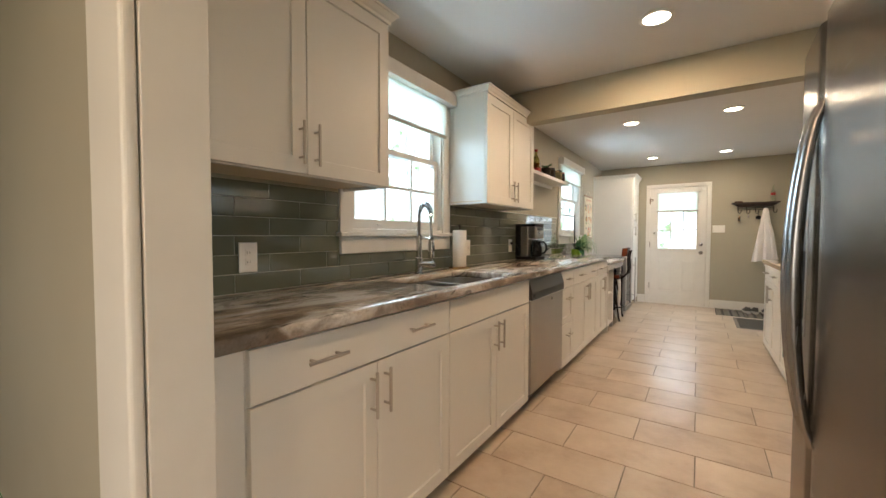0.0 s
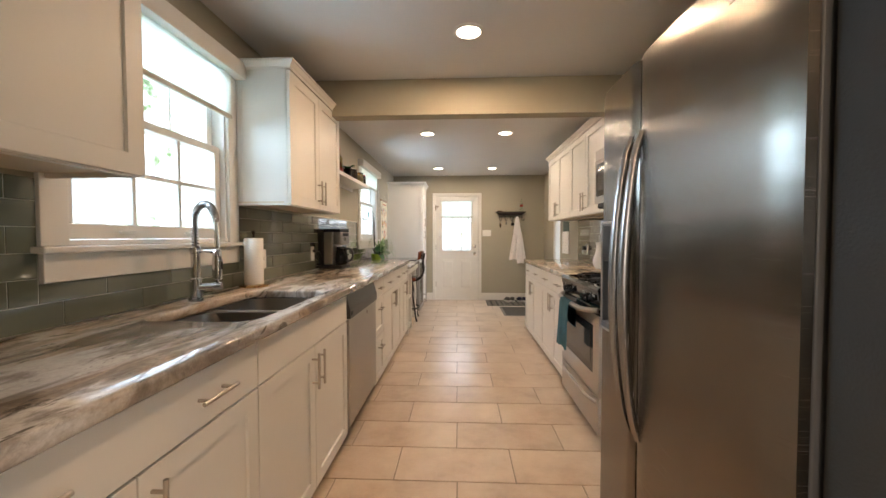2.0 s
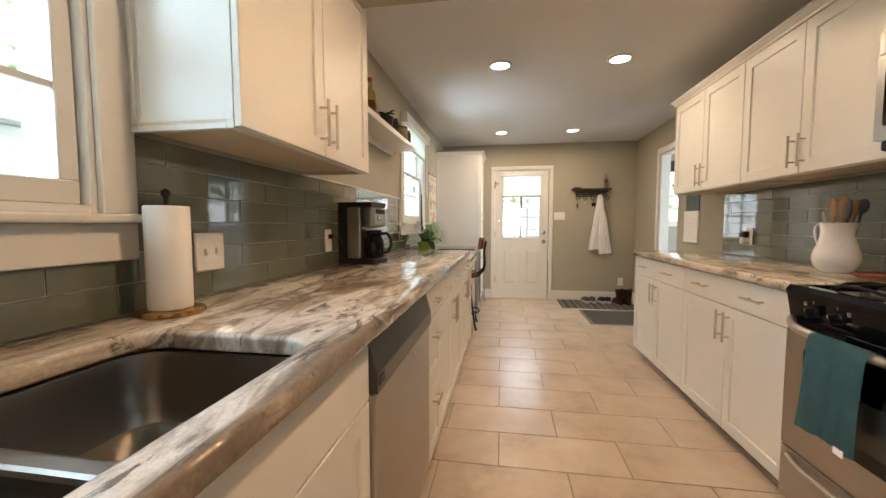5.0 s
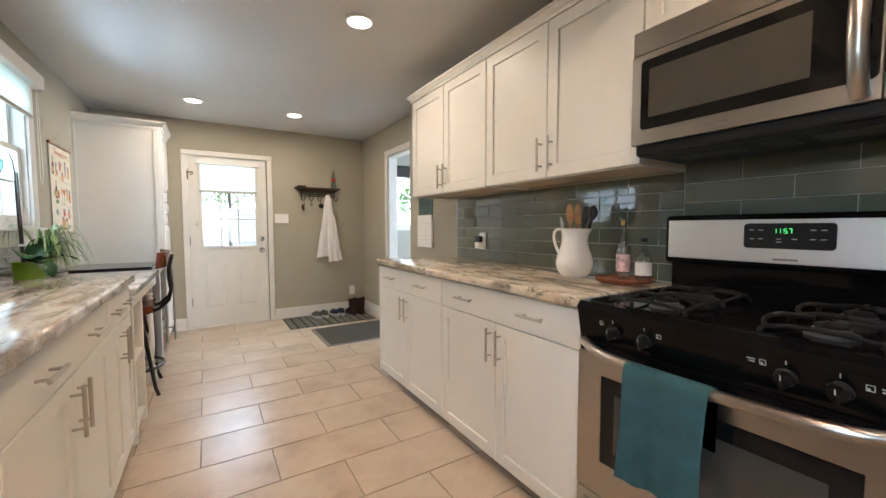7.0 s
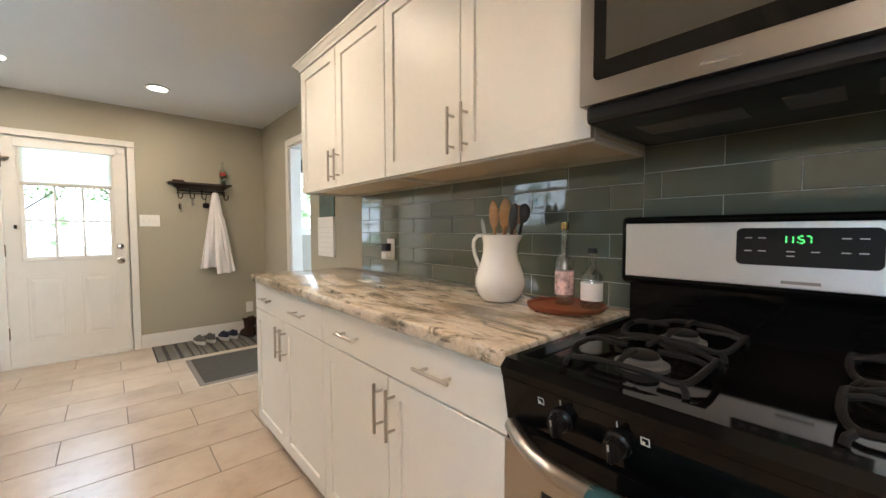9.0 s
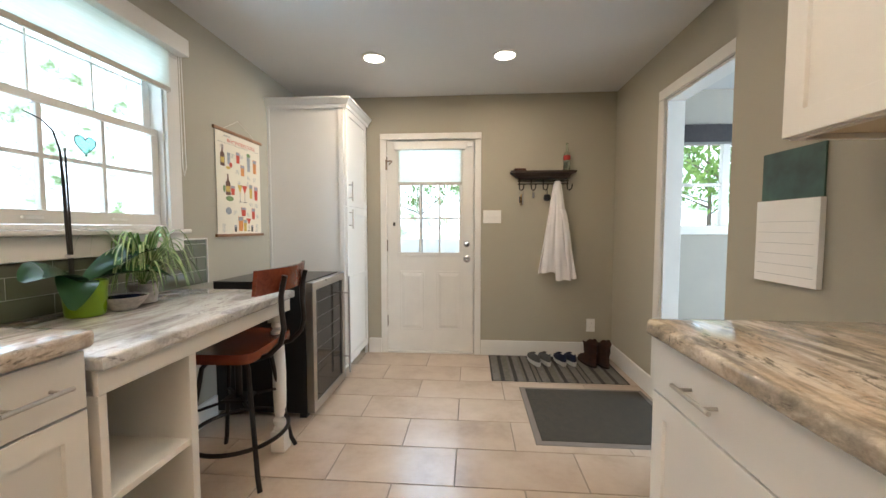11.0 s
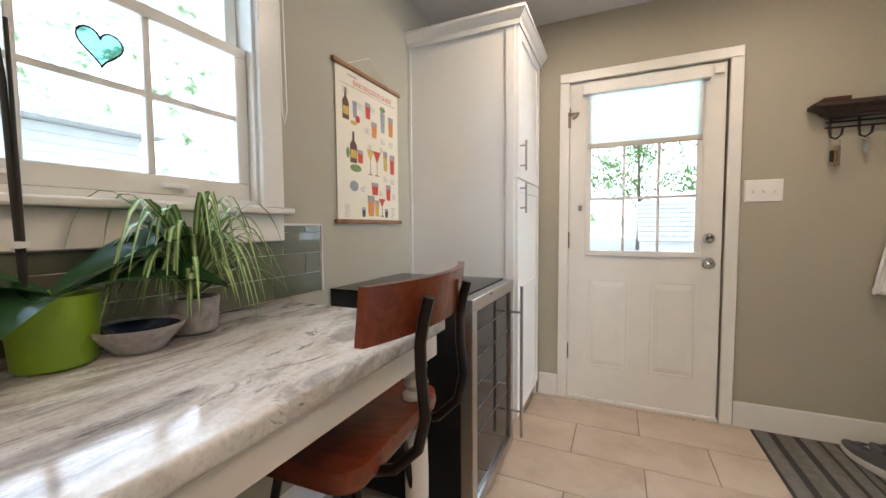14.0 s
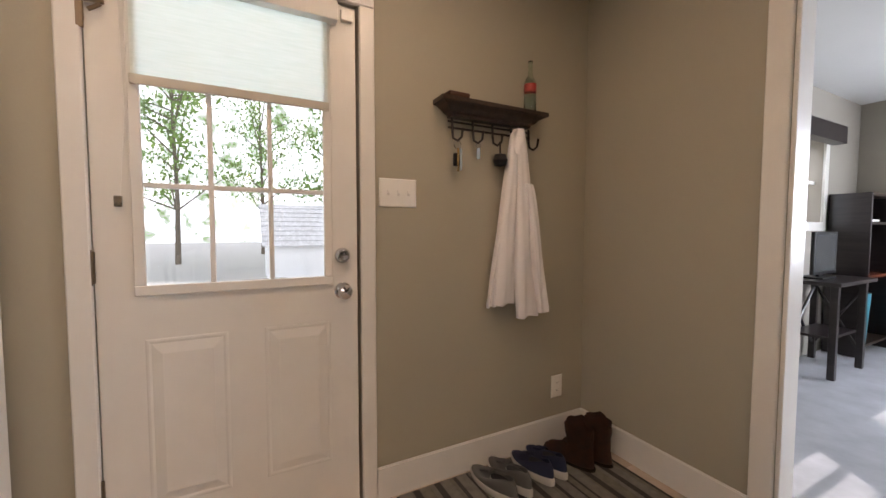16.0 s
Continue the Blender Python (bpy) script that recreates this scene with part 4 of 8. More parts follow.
for n, a, b in (("cubby_side", (XL + 0.021, 6.157, 0.002), (-0.199, 6.19, ZD - 0.106)), ("cubby_side", (XL + 0.021, 5.836, 0.002), (-0.199, 5.86, ZD - 0.106)),
                ("cubby_back", (XL + 0.021, 5.861, 0.07), (XL + 0.03, 6.156, ZD - 0.106)), ("cubby_shelf", (XL + 0.031, 5.861, 0.44), (-0.203, 6.156, 0.462)),
                ("cubby_floor", (XL + 0.031, 5.861, 0.07), (-0.203, 6.156, 0.092)), ("cubby_toe", (-0.26, 5.861, 0.002), (-0.24, 6.156, 0.069))):
    part(n, B(a, b, 0.002), CAB, dk)
lg = B((-0.288, 6.822, 0.002), (-0.212, 6.898, 0.11), 0.003)
lathe(lg, [(0.03, 0.11), (0.036, 0.125), (0.026, 0.135), (0.036, 0.155), (0.036, 0.17), (0.024, 0.185), (0.03, 0.21), (0.033, 0.30), (0.034, 0.42), (0.031, 0.52), (0.026, 0.60),
           (0.024, 0.62), (0.036, 0.635), (0.037, 0.65), (0.026, 0.662), (0.036, 0.68), (0.030, 0.70)], (-0.25, 6.86, 0), 24)
box(lg, (-0.288, 6.822, 0.70), (-0.218, 6.87, ZD - 0.107), 0.003)
part("turned_leg", lg, CAB, dk, smooth=True)

# ---- pantry ----
pn = thing("pantry_cabinet", "tall white pantry cabinet with two pairs of doors and a crown", "cabinet", (-0.53, 8.16, 0.001))
PY0, PY1, PXF = 7.885, 8.45, -0.225
part("body", B((XL + 0.001, PY0, 0.09), (PXF - 0.001, PY1, 2.16)), CAB, pn)
part("side_stile", B((XL + 0.0015, PY0 - 0.008, 0.09), (XL + 0.02, PY0 - 0.0005, 2.15), 0.002), CAB, pn)
part("side_stile", B((PXF - 0.045, PY0 - 0.008, 0.09), (PXF - 0.002, PY0 - 0.0005, 2.15), 0.002), CAB, pn)
part("toe_kick", B((XL + 0.001, PY0 + 0.002, 0.001), (PXF - 0.06, PY1, 0.089)), CAB, pn)
part("filler", B((PXF - 0.012, PY1 + 0.0005, 0.001), (PXF + 0.004, YE - 0.018, 2.16)), CAB, pn)
for v0, v1, h0 in ((0.10, 1.365, 1.19), (1.372, 2.145, 1.41)):
    u0, u1 = PY0 + 0.004, PY1 - 0.003
    d = part("door", shaker(u0, v0, u1, v1, facing(PXF, 1), 0.06), CAB, pn)
    pull_v(PXF + 0.02, 1, u0 + 0.035, h0, h0 + 0.155, d)
    if v0 < 1:
        part("cross_rail", B((PXF + 0.0125, u0 + 0.061, 0.745), (PXF + 0.0195, u1 - 0.061, 0.80), 0.001), CAB, d)
prof = [(0.0, 2.13), (0.006, 2.13), (0.008, 2.155), (0.02, 2.168), (0.034, 2.19), (0.04, 2.192), (0.04, 2.207), (-0.02, 2.207)]
part("crown_moulding", profile_strip(bmesh.new(), [(XL + 0.001, PY0 - 0.009, 0, -1), (PXF + 0.022, PY0 - 0.009, 1, -1), (PXF + 0.022, PY1 + 0.04, 1, 0)], prof), CAB, pn)
part("top_panel", B((XL + 0.001, PY0 - 0.02, 2.198), (PXF + 0.03, PY1 + 0.03, 2.205)), CAB, pn)

# ---- appliances ----
def dishwasher():
    y0, y1, xf = 3.281, 3.979, -0.205
    d = thing("dishwasher", "stainless steel dishwasher under the counter", "dishwasher", (-0.5, 3.63, 0.001))
    part("tub", B((XL + 0.02, y0 + 0.004, 0.09), (xf - 0.03, y1 - 0.004, ZC - 0.046)), BLACKP, d)
    part("kick_plate", B((XL + 0.1, y0 + 0.006, 0.002), (xf - 0.075, y1 - 0.006, 0.089)), BLACKP, d)
    part("door", B((xf - 0.029, y0, 0.105), (xf + 0.012, y1, 0.745), 0.006), DISHSTEEL, d)
    cp = bmesh.new()
    for x, z in ((xf - 0.029, 0.75), (xf - 0.029, 0.885), (xf - 0.004, 0.885), (xf + 0.02, 0.80), (xf + 0.02, 0.75)):
        for y in (y0, y1):
            cp.verts.new((x, y, z))
    cp.verts.ensure_lookup_table()
    v = cp.verts
    for k in range(5):
        a, b = 2 * k, (2 * k + 2) % 10
        cp.faces.new((v[a], v[b], v[b + 1], v[a + 1]))
    cp.faces.new([v[k] for k in (0, 2, 4, 6, 8)])
    cp.faces.new([v[k] for k in (9, 7, 5, 3, 1)])
    cpo = part("control_panel", cp, steel_material("dark_steel", (0.10, 0.095, 0.09), 0.3), d, "angled steel control strip")
    part("vent", B((xf + 0.0205, y0 + 0.012, 0.768), (xf + 0.0225, y0 + 0.05, 0.792)), BLACKP, cpo)
    part("badge", B((xf + 0.0125, y1 - 0.29, 0.70), (xf + 0.0145, y1 - 0.265, 0.722), 0.001), CHROME, d)


dishwasher()


def refrigerator():
    y0, ym, y1, xf, z0, z1 = 1.765, 2.318, 2.64, 1.0, 0.03, 1.772
    r = thing("refrigerator", "stainless steel side-by-side refrigerator with bowed handles and dispenser", "refrigerator", (1.43, 2.2, 0.001))
    part("body", B((xf + 0.052, y0 + 0.004, 0.02), (XR - 0.03, y1 - 0.004, z1 - 0.02), 0.004), plain("grey_enamel", (0.10, 0.10, 0.10), 0.4), r, "dark grey side panels")
    part("base_grille", B((xf + 0.06, y0 + 0.01, 0.002), (xf + 0.2, y1 - 0.01, 0.0195)), BLACKP, r)

    def bowed(ya, yb, hole=None):
        """A door with a slightly bowed front and rounded sides."""
        bm = bmesh.new()
        n = 14
        us = [ya + (yb - ya) * k / n for k in range(n + 1)]
        if hole:
            us = sorted({*us, hole[0], hole[1]})
        zs = [z0, z1] if not hole else [z0, hole[2], hole[3], z1]
        mid, half = (y0 + y1) / 2, (y1 - y0) / 2
        def fx(u):
            edge = min(u - ya, yb - u)
            rnd = 0.012 * max(0, 1 - edge / 0.012) ** 2
            return xf + 0.014 * ((u - mid) / half) ** 2 + rnd
        grid = [[bm.verts.new((fx(u), u, z)) for z in zs] for u in us]
        for i in range(len(us) - 1):
            for j in range(len(zs) - 1):
                if hole and j == 1 and us[i] >= hole[0] - 1e-6 and us[i + 1] <= hole[1] + 1e-6:
                    continue
                bm.faces.new((grid[i][j], grid[i + 1][j], grid[i + 1][j + 1], grid[i][j + 1]))
        back = [bm.verts.new((xf + 0.046, u, z)) for u in (ya, yb) for z in (zs[0], zs[-1])]
        bm.faces.new((back[0], back[1], back[3], back[2]))
        bm.faces.new([row[-1] for row in grid] + [back[3], back[1]])
        bm.faces.new([row[0] for row in grid][::-1] + [back[0], back[2]])
        bm.faces.new([grid[0][j] for j in range(len(zs))] + [back[1], back[0]])
        bm.faces.new([grid[-1][j] for j in range(len(zs))][::-1] + [back[2], back[3]])
        return bm
    h = (2.44, 2.60, 0.885, 1.275)
    near = part("fridge_door", bowed(y0, ym - 0.003), STEEL, r, smooth=True, angle=50)
    far = part("freezer_door", bowed(ym + 0.003, y1, h), STEEL, r, smooth=True, angle=50)
    nx = xf + 0.005
    well = bmesh.new()
    for a, b in (((nx + 0.06, h[0], h[2]), (nx + 0.064, h[1], h[3])), ((nx, h[0] + 0.0005, h[2]), (nx + 0.06, h[0] + 0.006, h[3])), ((nx, h[1] - 0.006, h[2]), (nx + 0.06, h[1] - 0.0005, h[3])),
                 ((nx, h[0] + 0.006, h[3] - 0.006), (nx + 0.06, h[1] - 0.006, h[3] - 0.0005)), ((nx - 0.004, h[0] + 0.006, h[2] + 0.0005), (nx + 0.06, h[1] - 0.006, h[2] + 0.02))):
        box(well, a, b)
    dp = part("dispenser", well, plain("dispenser_grey", (0.10, 0.105, 0.11), 0.35), far, "grey ice and water dispenser recess")
    bz = bmesh.new()
    for a, b in (((nx - 0.004, h[0] - 0.008, h[2] - 0.01), (nx + 0.012, h[0], h[3] + 0.008)), ((nx - 0.004, h[1], h[2] - 0.01), (nx + 0.012, h[1] + 0.008, h[3] + 0.008)),
                 ((nx - 0.004, h[0], h[3]), (nx + 0.012, h[1], h[3] + 0.008)), ((nx - 0.004, h[0], h[2] - 0.01), (nx + 0.012, h[1], h[2]))):
        box(bz, a, b, 0.002, 1)
    part("dispenser_bezel", bz, STEEL_H, far)
    part("dispenser_panel", B((nx - 0.003, h[0] + 0.007, 1.135), (nx + 0.05, h[1] - 0.007, h[3] - 0.007), 0.003), BLACKP, far, "black control panel")
    part("dispenser_paddle", B((nx + 0.03, h[0] + 0.05, 1.075), (nx + 0.045, h[1] - 0.05, 1.134), 0.004), BLACKP, far)
    for y, parent in ((ym - 0.036, near), (ym + 0.036, far)):
        path = []
        for k in range(19):
            f = k / 18
            path.append((xf + 0.004 - 0.052 * math.sin(math.pi * f) ** 0.6, y, 0.60 + (1.545 - 0.60) * f))
        part("handle", tube(bmesh.new(), path, [0.011 + 0.007 * math.sin(math.pi * k / 18) for k in range(19)], 12), BARSTEEL, parent, "bowed steel bar handle", smooth=True)
    part("badge", B((xf + 0.004, 1.885, 1.70), (xf + 0.0085, 1.925, 1.735), 0.001), CHROME, near, "small chrome badge")
    part("hinge_cover", B((xf + 0.03, y0 + 0.03, z1 + 0.0005), (xf + 0.12, y0 + 0.1, z1 + 0.02), 0.004), BLACKP, r)
    part("hinge_cover", B((xf + 0.03, y1 - 0.1, z1 + 0.0005), (xf + 0.12, y1 - 0.03, z1 + 0.02), 0.004), BLACKP, r)


refrigerator()


def stove():
    y0, y1, xf, zt = 3.325, 4.115, 1.262, 0.925
    s = thing("gas_stove", "black and stainless steel gas range with four burners", "stove", (1.57, 3.72, 0.001))
    part("body", B((xf + 0.045, y0 + 0.004, 0.02), (XR - 0.02, y1 - 0.004, 0.895)), BLACKP, s)
    for y in (y0 + 0.05, y1 - 0.05):
        part("foot", T([(xf + 0.1, y, 0.001), (xf + 0.1, y, 0.022)], 0.018, 10), BLACKP, s)
    # cooktop with a raised rim
    ct = rings(bmesh.new(), [(xf - 0.012, y0, XR - 0.075, y1, 0.896), (xf - 0.016, y0, XR - 0.075, y1, 0.915), (xf - 0.006, y0 + 0.006, XR - 0.075, y1 - 0.006, 0.934),
                             (xf + 0.03, y0 + 0.022, XR - 0.085, y1 - 0.022, 0.934), (xf + 0.045, y0 + 0.034, XR - 0.095, y1 - 0.034, 0.922)], lambda u, v, w: (u, v, w))
    part("cooktop", ct, BLACK, s)
    # control panel, slanted
    cp = bmesh.new()
    pts = [(xf - 0.012, 0.895), (xf + 0.006, 0.80), (xf + 0.05, 0.80), (xf + 0.05, 0.895)]
    a = [cp.verts.new((x, y0 + 0.002, z)) for x, z in pts]
    b = [cp.verts.new((x, y1 - 0.002, z)) for x, z in pts]
    for k in range(4):
        cp.faces.new((a[k], a[(k + 1) % 4], b[(k + 1) % 4], b[k]))
    cp.faces.new(a[::-1]), cp.faces.new(b)
    panel = part("control_panel", cp, BLACK, s)
    tilt = Matrix.Rotation(radians(-90 - 10.7), 4, "Y")
    for y in (3.98, 3.878, 3.553, 3.467):
        kb = lathe(bmesh.new(), [(0.022, 0), (0.022, 0.006), (0.018, 0.01), (0.017, 0.024), (0.002, 0.026)], (0, 0, 0), 20)
        box(kb, (-0.019, -0.005, 0.012), (0.019, 0.005, 0.034), 0.003, 1)
        m = Matrix.Translation((xf - 0.004, y, 0.85)) @ tilt
        kb.transform(m)
        k = part("knob", kb, KNOB, panel, "black plastic burner knob", smooth=True)
        mk = B((0.006, -0.001, 0.0345), (0.018, 0.001, 0.0352))
        mk.transform(m)
        part("pointer", mk, MARK, k)
        out = 1 if y in (3.98, 3.553) else -1
        marks = [(0, 0.034, 0.002, 0.010)]
        c0 = out * 0.042
        marks += [(c0, 0.028, 0.013, 0.0016), (c0, 0.016, 0.013, 0.0016), (c0 - 0.0058, 0.022, 0.0016, 0.012), (c0 + 0.0058, 0.022, 0.0016, 0.012), (c0 + 0.002, 0.0195, 0.004, 0.004)]
        if y < 3.6:
            marks += [(out * 0.065, 0.0255, 0.016, 0.003), (out * 0.0635, 0.019, 0.012, 0.003)]
        for dy, dz, w, h in marks:
            m2 = B((dz - h / 2, dy - w / 2, 0.0002), (dz + h / 2, dy + w / 2, 0.0008))
            m2.transform(m)
            part("marking", m2, MARK, panel)
    part("vent_strip", B((xf + 0.012, y0 + 0.006, 0.765), (xf + 0.05, y1 - 0.006, 0.798), 0.003), BLACK, s)
    # oven door
    door = part("oven_door", bmesh.new(), STEEL_H, s)
    fr = bmesh.new()
    wy0, wy1, wz0, wz1 = 3.425, 4.022, 0.40, 0.695
    for c, d, e, f in ((y0 + 0.004, 0.285, y1 - 0.004, wz0), (y0 + 0.004, wz1, y1 - 0.004, 0.762), (y0 + 0.004, wz0, wy0, wz1), (wy1, wz0, y1 - 0.004, wz1)):
        box(fr, (xf - 0.006, c, d), (xf + 0.04, e, f))
    part("door_frame", fr, STEEL_H, door, "stainless steel oven door frame")
    part("oven_window", B((xf - 0.004, wy0 + 0.0005, wz0 + 0.0005), (xf + 0.006, wy1 - 0.0005, wz1 - 0.0005)), DARKGLASS, door, "dark glass oven window")
    part("inner_window", B((xf - 0.0055, wy0 + 0.05, wz0 + 0.05), (xf - 0.0045, wy1 - 0.05, wz1 - 0.05)), plain("oven_glass", (0.05, 0.045, 0.038), 0.06), door)
    path = []
    for k in range(17):
        f = k / 16
        path.append((xf - 0.003 - 0.058 * min(1, math.sin(math.pi * f) * 2.2) ** 0.8, y0 + 0.02 + (y1 - y0 - 0.04) * f, 0.795 - 0.02 * math.sin(math.pi * f)))
    part("door_handle", tube(bmesh.new(), path, 0.0155, 14), STEEL_H, door, "curved stainless steel bar", smooth=True)
    part("door_top_trim", B((xf - 0.002, y0 + 0.006, 0.7625), (xf + 0.011, y1 - 0.006, 0.80), 0.003), BLACK, door)
    dr = part("drawer", B((xf - 0.006, y0 + 0.004, 0.065), (xf + 0.04, y1 - 0.004, 0.278), 0.004), STEEL_H, s, "stainless steel bottom drawer")
    path = [(xf - 0.004 - 0.03 * min(1, math.sin(math.pi * k / 12) * 2.4), y0 + 0.04 + (y1 - y0 - 0.08) * k / 12, 0.245) for k in range(13)]
    part("drawer_handle", tube(bmesh.new(), path, 0.011, 10), STEEL_H, dr, smooth=True)
    # backguard
    bx = XR - 0.092
    part("backguard", B((bx + 0.02, y0 + 0.012, 0.922), (XR - 0.012, y1 - 0.012, 1.05), 0.006), BLACK, s)
    bg = part("backguard_frame", B((bx - 0.012, y0 - 0.002, 1.04), (XR - 0.01, y1 + 0.002, 1.232), 0.014, 3), BLACK, s)
    part("backguard_panel", B((bx - 0.0165, y0 + 0.014, 1.062), (bx - 0.011, y1 - 0.014, 1.212), 0.002), steel_material("pale_brushed_steel", (0.80, 0.79, 0.78), 0.42), bg, "brushed steel panel")
    part("clock_panel", rounded_plate(3.602, 1.112, 3.838, 1.198, 0.012, bx - 0.020, bx - 0.0163), BLACKP, bg, "black clock panel")
    # clock reads 11:57
    segs = {"1": "bc", "5": "afgcd", "7": "abc"}
    x = bx - 0.0204
    u = 3.752
    for ch in "11:57":
        w, h = 0.0078, 0.0155
        zc = 1.172
        if ch == ":":
            for dz in (0.005, -0.005):
                part("digit", B((x, u - 0.001, zc + dz - 0.001), (x + 0.0004, u + 0.001, zc + dz + 0.001)), GREENLED, bg)
            u -= 0.006
            continue
        dg = bmesh.new()
        for sg in segs[ch]:
            c = {"a": (0, h / 2, 1), "b": (-w / 2, h / 4, 0), "c": (-w / 2, -h / 4, 0), "d": (0, -h / 2, 1), "f": (w / 2, h / 4, 0), "g": (0, 0, 1)}[sg]
            hw, hh = (w / 2 - 0.001, 0.0011) if c[2] else (0.0011, h / 4 - 0.001)
            box(dg, (x, u + c[0] - hw, zc + c[1] - hh), (x + 0.0004, u + c[0] + hw, zc + c[1] + hh))
        part("digit", dg, GREENLED, bg)
        u -= 0.0115
    for yy, zz in ((3.815, 1.175), (3.79, 1.175), (3.815, 1.145), (3.79, 1.145), (3.74, 1.145), (3.74, 1.135), (3.70, 1.145), (3.655, 1.175), (3.63, 1.175), (3.655, 1.145), (3.63, 1.145)):
        part("key_marking", B((x, yy - 0.007, zz - 0.0012), (x + 0.0003, yy + 0.007, zz + 0.0012)), MARK, bg)
    part("name_bar", B((bx - 0.0172, 3.69, 1.072), (bx - 0.0166, 3.755, 1.079)), plain("badge_grey", (0.25, 0.23, 0.2), 0.4), bg)
    # burners and grates
    for cy in (3.525, 3.915):
        for cx in (1.44, 1.68):
            b = part("burner", Lathe([(0.05, 0), (0.05, 0.008), (0.036, 0.009), (0.036, 0.018), (0.03, 0.021), (0.002, 0.021)], (cx, cy, 0.9225), 24), plain("burner_grey", (0.10, 0.095, 0.09), 0.5), s, "grey burner ring", smooth=True)
            part("burner_cap", Lathe([(0.032, 0), (0.032, 0.006), (0.026, 0.009), (0.002, 0.01)], (cx, cy, 0.9437), 22), IRON, b, smooth=True)
        g = bmesh.new()
        z = 0.952
        for cx in (1.44, 1.68):
            ring = []
            for k in range(33):
                a = 2 * math.pi * k / 32
                c, e = math.cos(a), math.sin(a)
                ring.append((cx + 0.108 * math.copysign(abs(c) ** 0.5, c), cy + 0.115 * math.copysign(abs(e) ** 0.5, e), z - 0.012 * (abs(c * e) * 2) ** 2))
            tube(g, ring, 0.006, 8)
            for dx, dy in ((1, 0), (-1, 0), (0, 1), (0, -1)):
                tube(g, [(cx + dx * 0.108, cy + dy * 0.115, z), (cx + dx * 0.085, cy + dy * 0.09, z + 0.008), (cx + dx * 0.03, cy + dy * 0.03, z + 0.008)], 0.0055, 8)
            for dx, dy in ((1, 1), (-1, 1), (1, -1), (-1, -1)):
                tube(g, [(cx + dx * 0.091, cy + dy * 0.097, z - 0.012), (cx + dx * 0.10, cy + dy * 0.106, z - 0.02), (cx + dx * 0.102, cy + dy * 0.108, 0.9225)], 0.006, 8)
        part("grate", g, IRON, s, "cast iron pan grate", smooth=True)


stove()


def glyphs(name, txt, size, m, mat, parent):
    """Flat raised characters, laid out by the matrix m."""
    cu = bpy.data.curves.new(name, "FONT")
    cu.body, cu.size, cu.align_x, cu.extrude = txt, size, "CENTER", 0.0002
    tmp = bpy.data.objects.new(name, cu)
    scene.collection.objects.link(tmp)
    me = bpy.data.meshes.new_from_object(tmp.evaluated_get(bpy.context.evaluated_depsgraph_get()))
    bpy.data.objects.remove(tmp)
    bm = bmesh.new()
    bm.from_mesh(me)
    bm.transform(m)
    return part(name, bm, mat, parent)


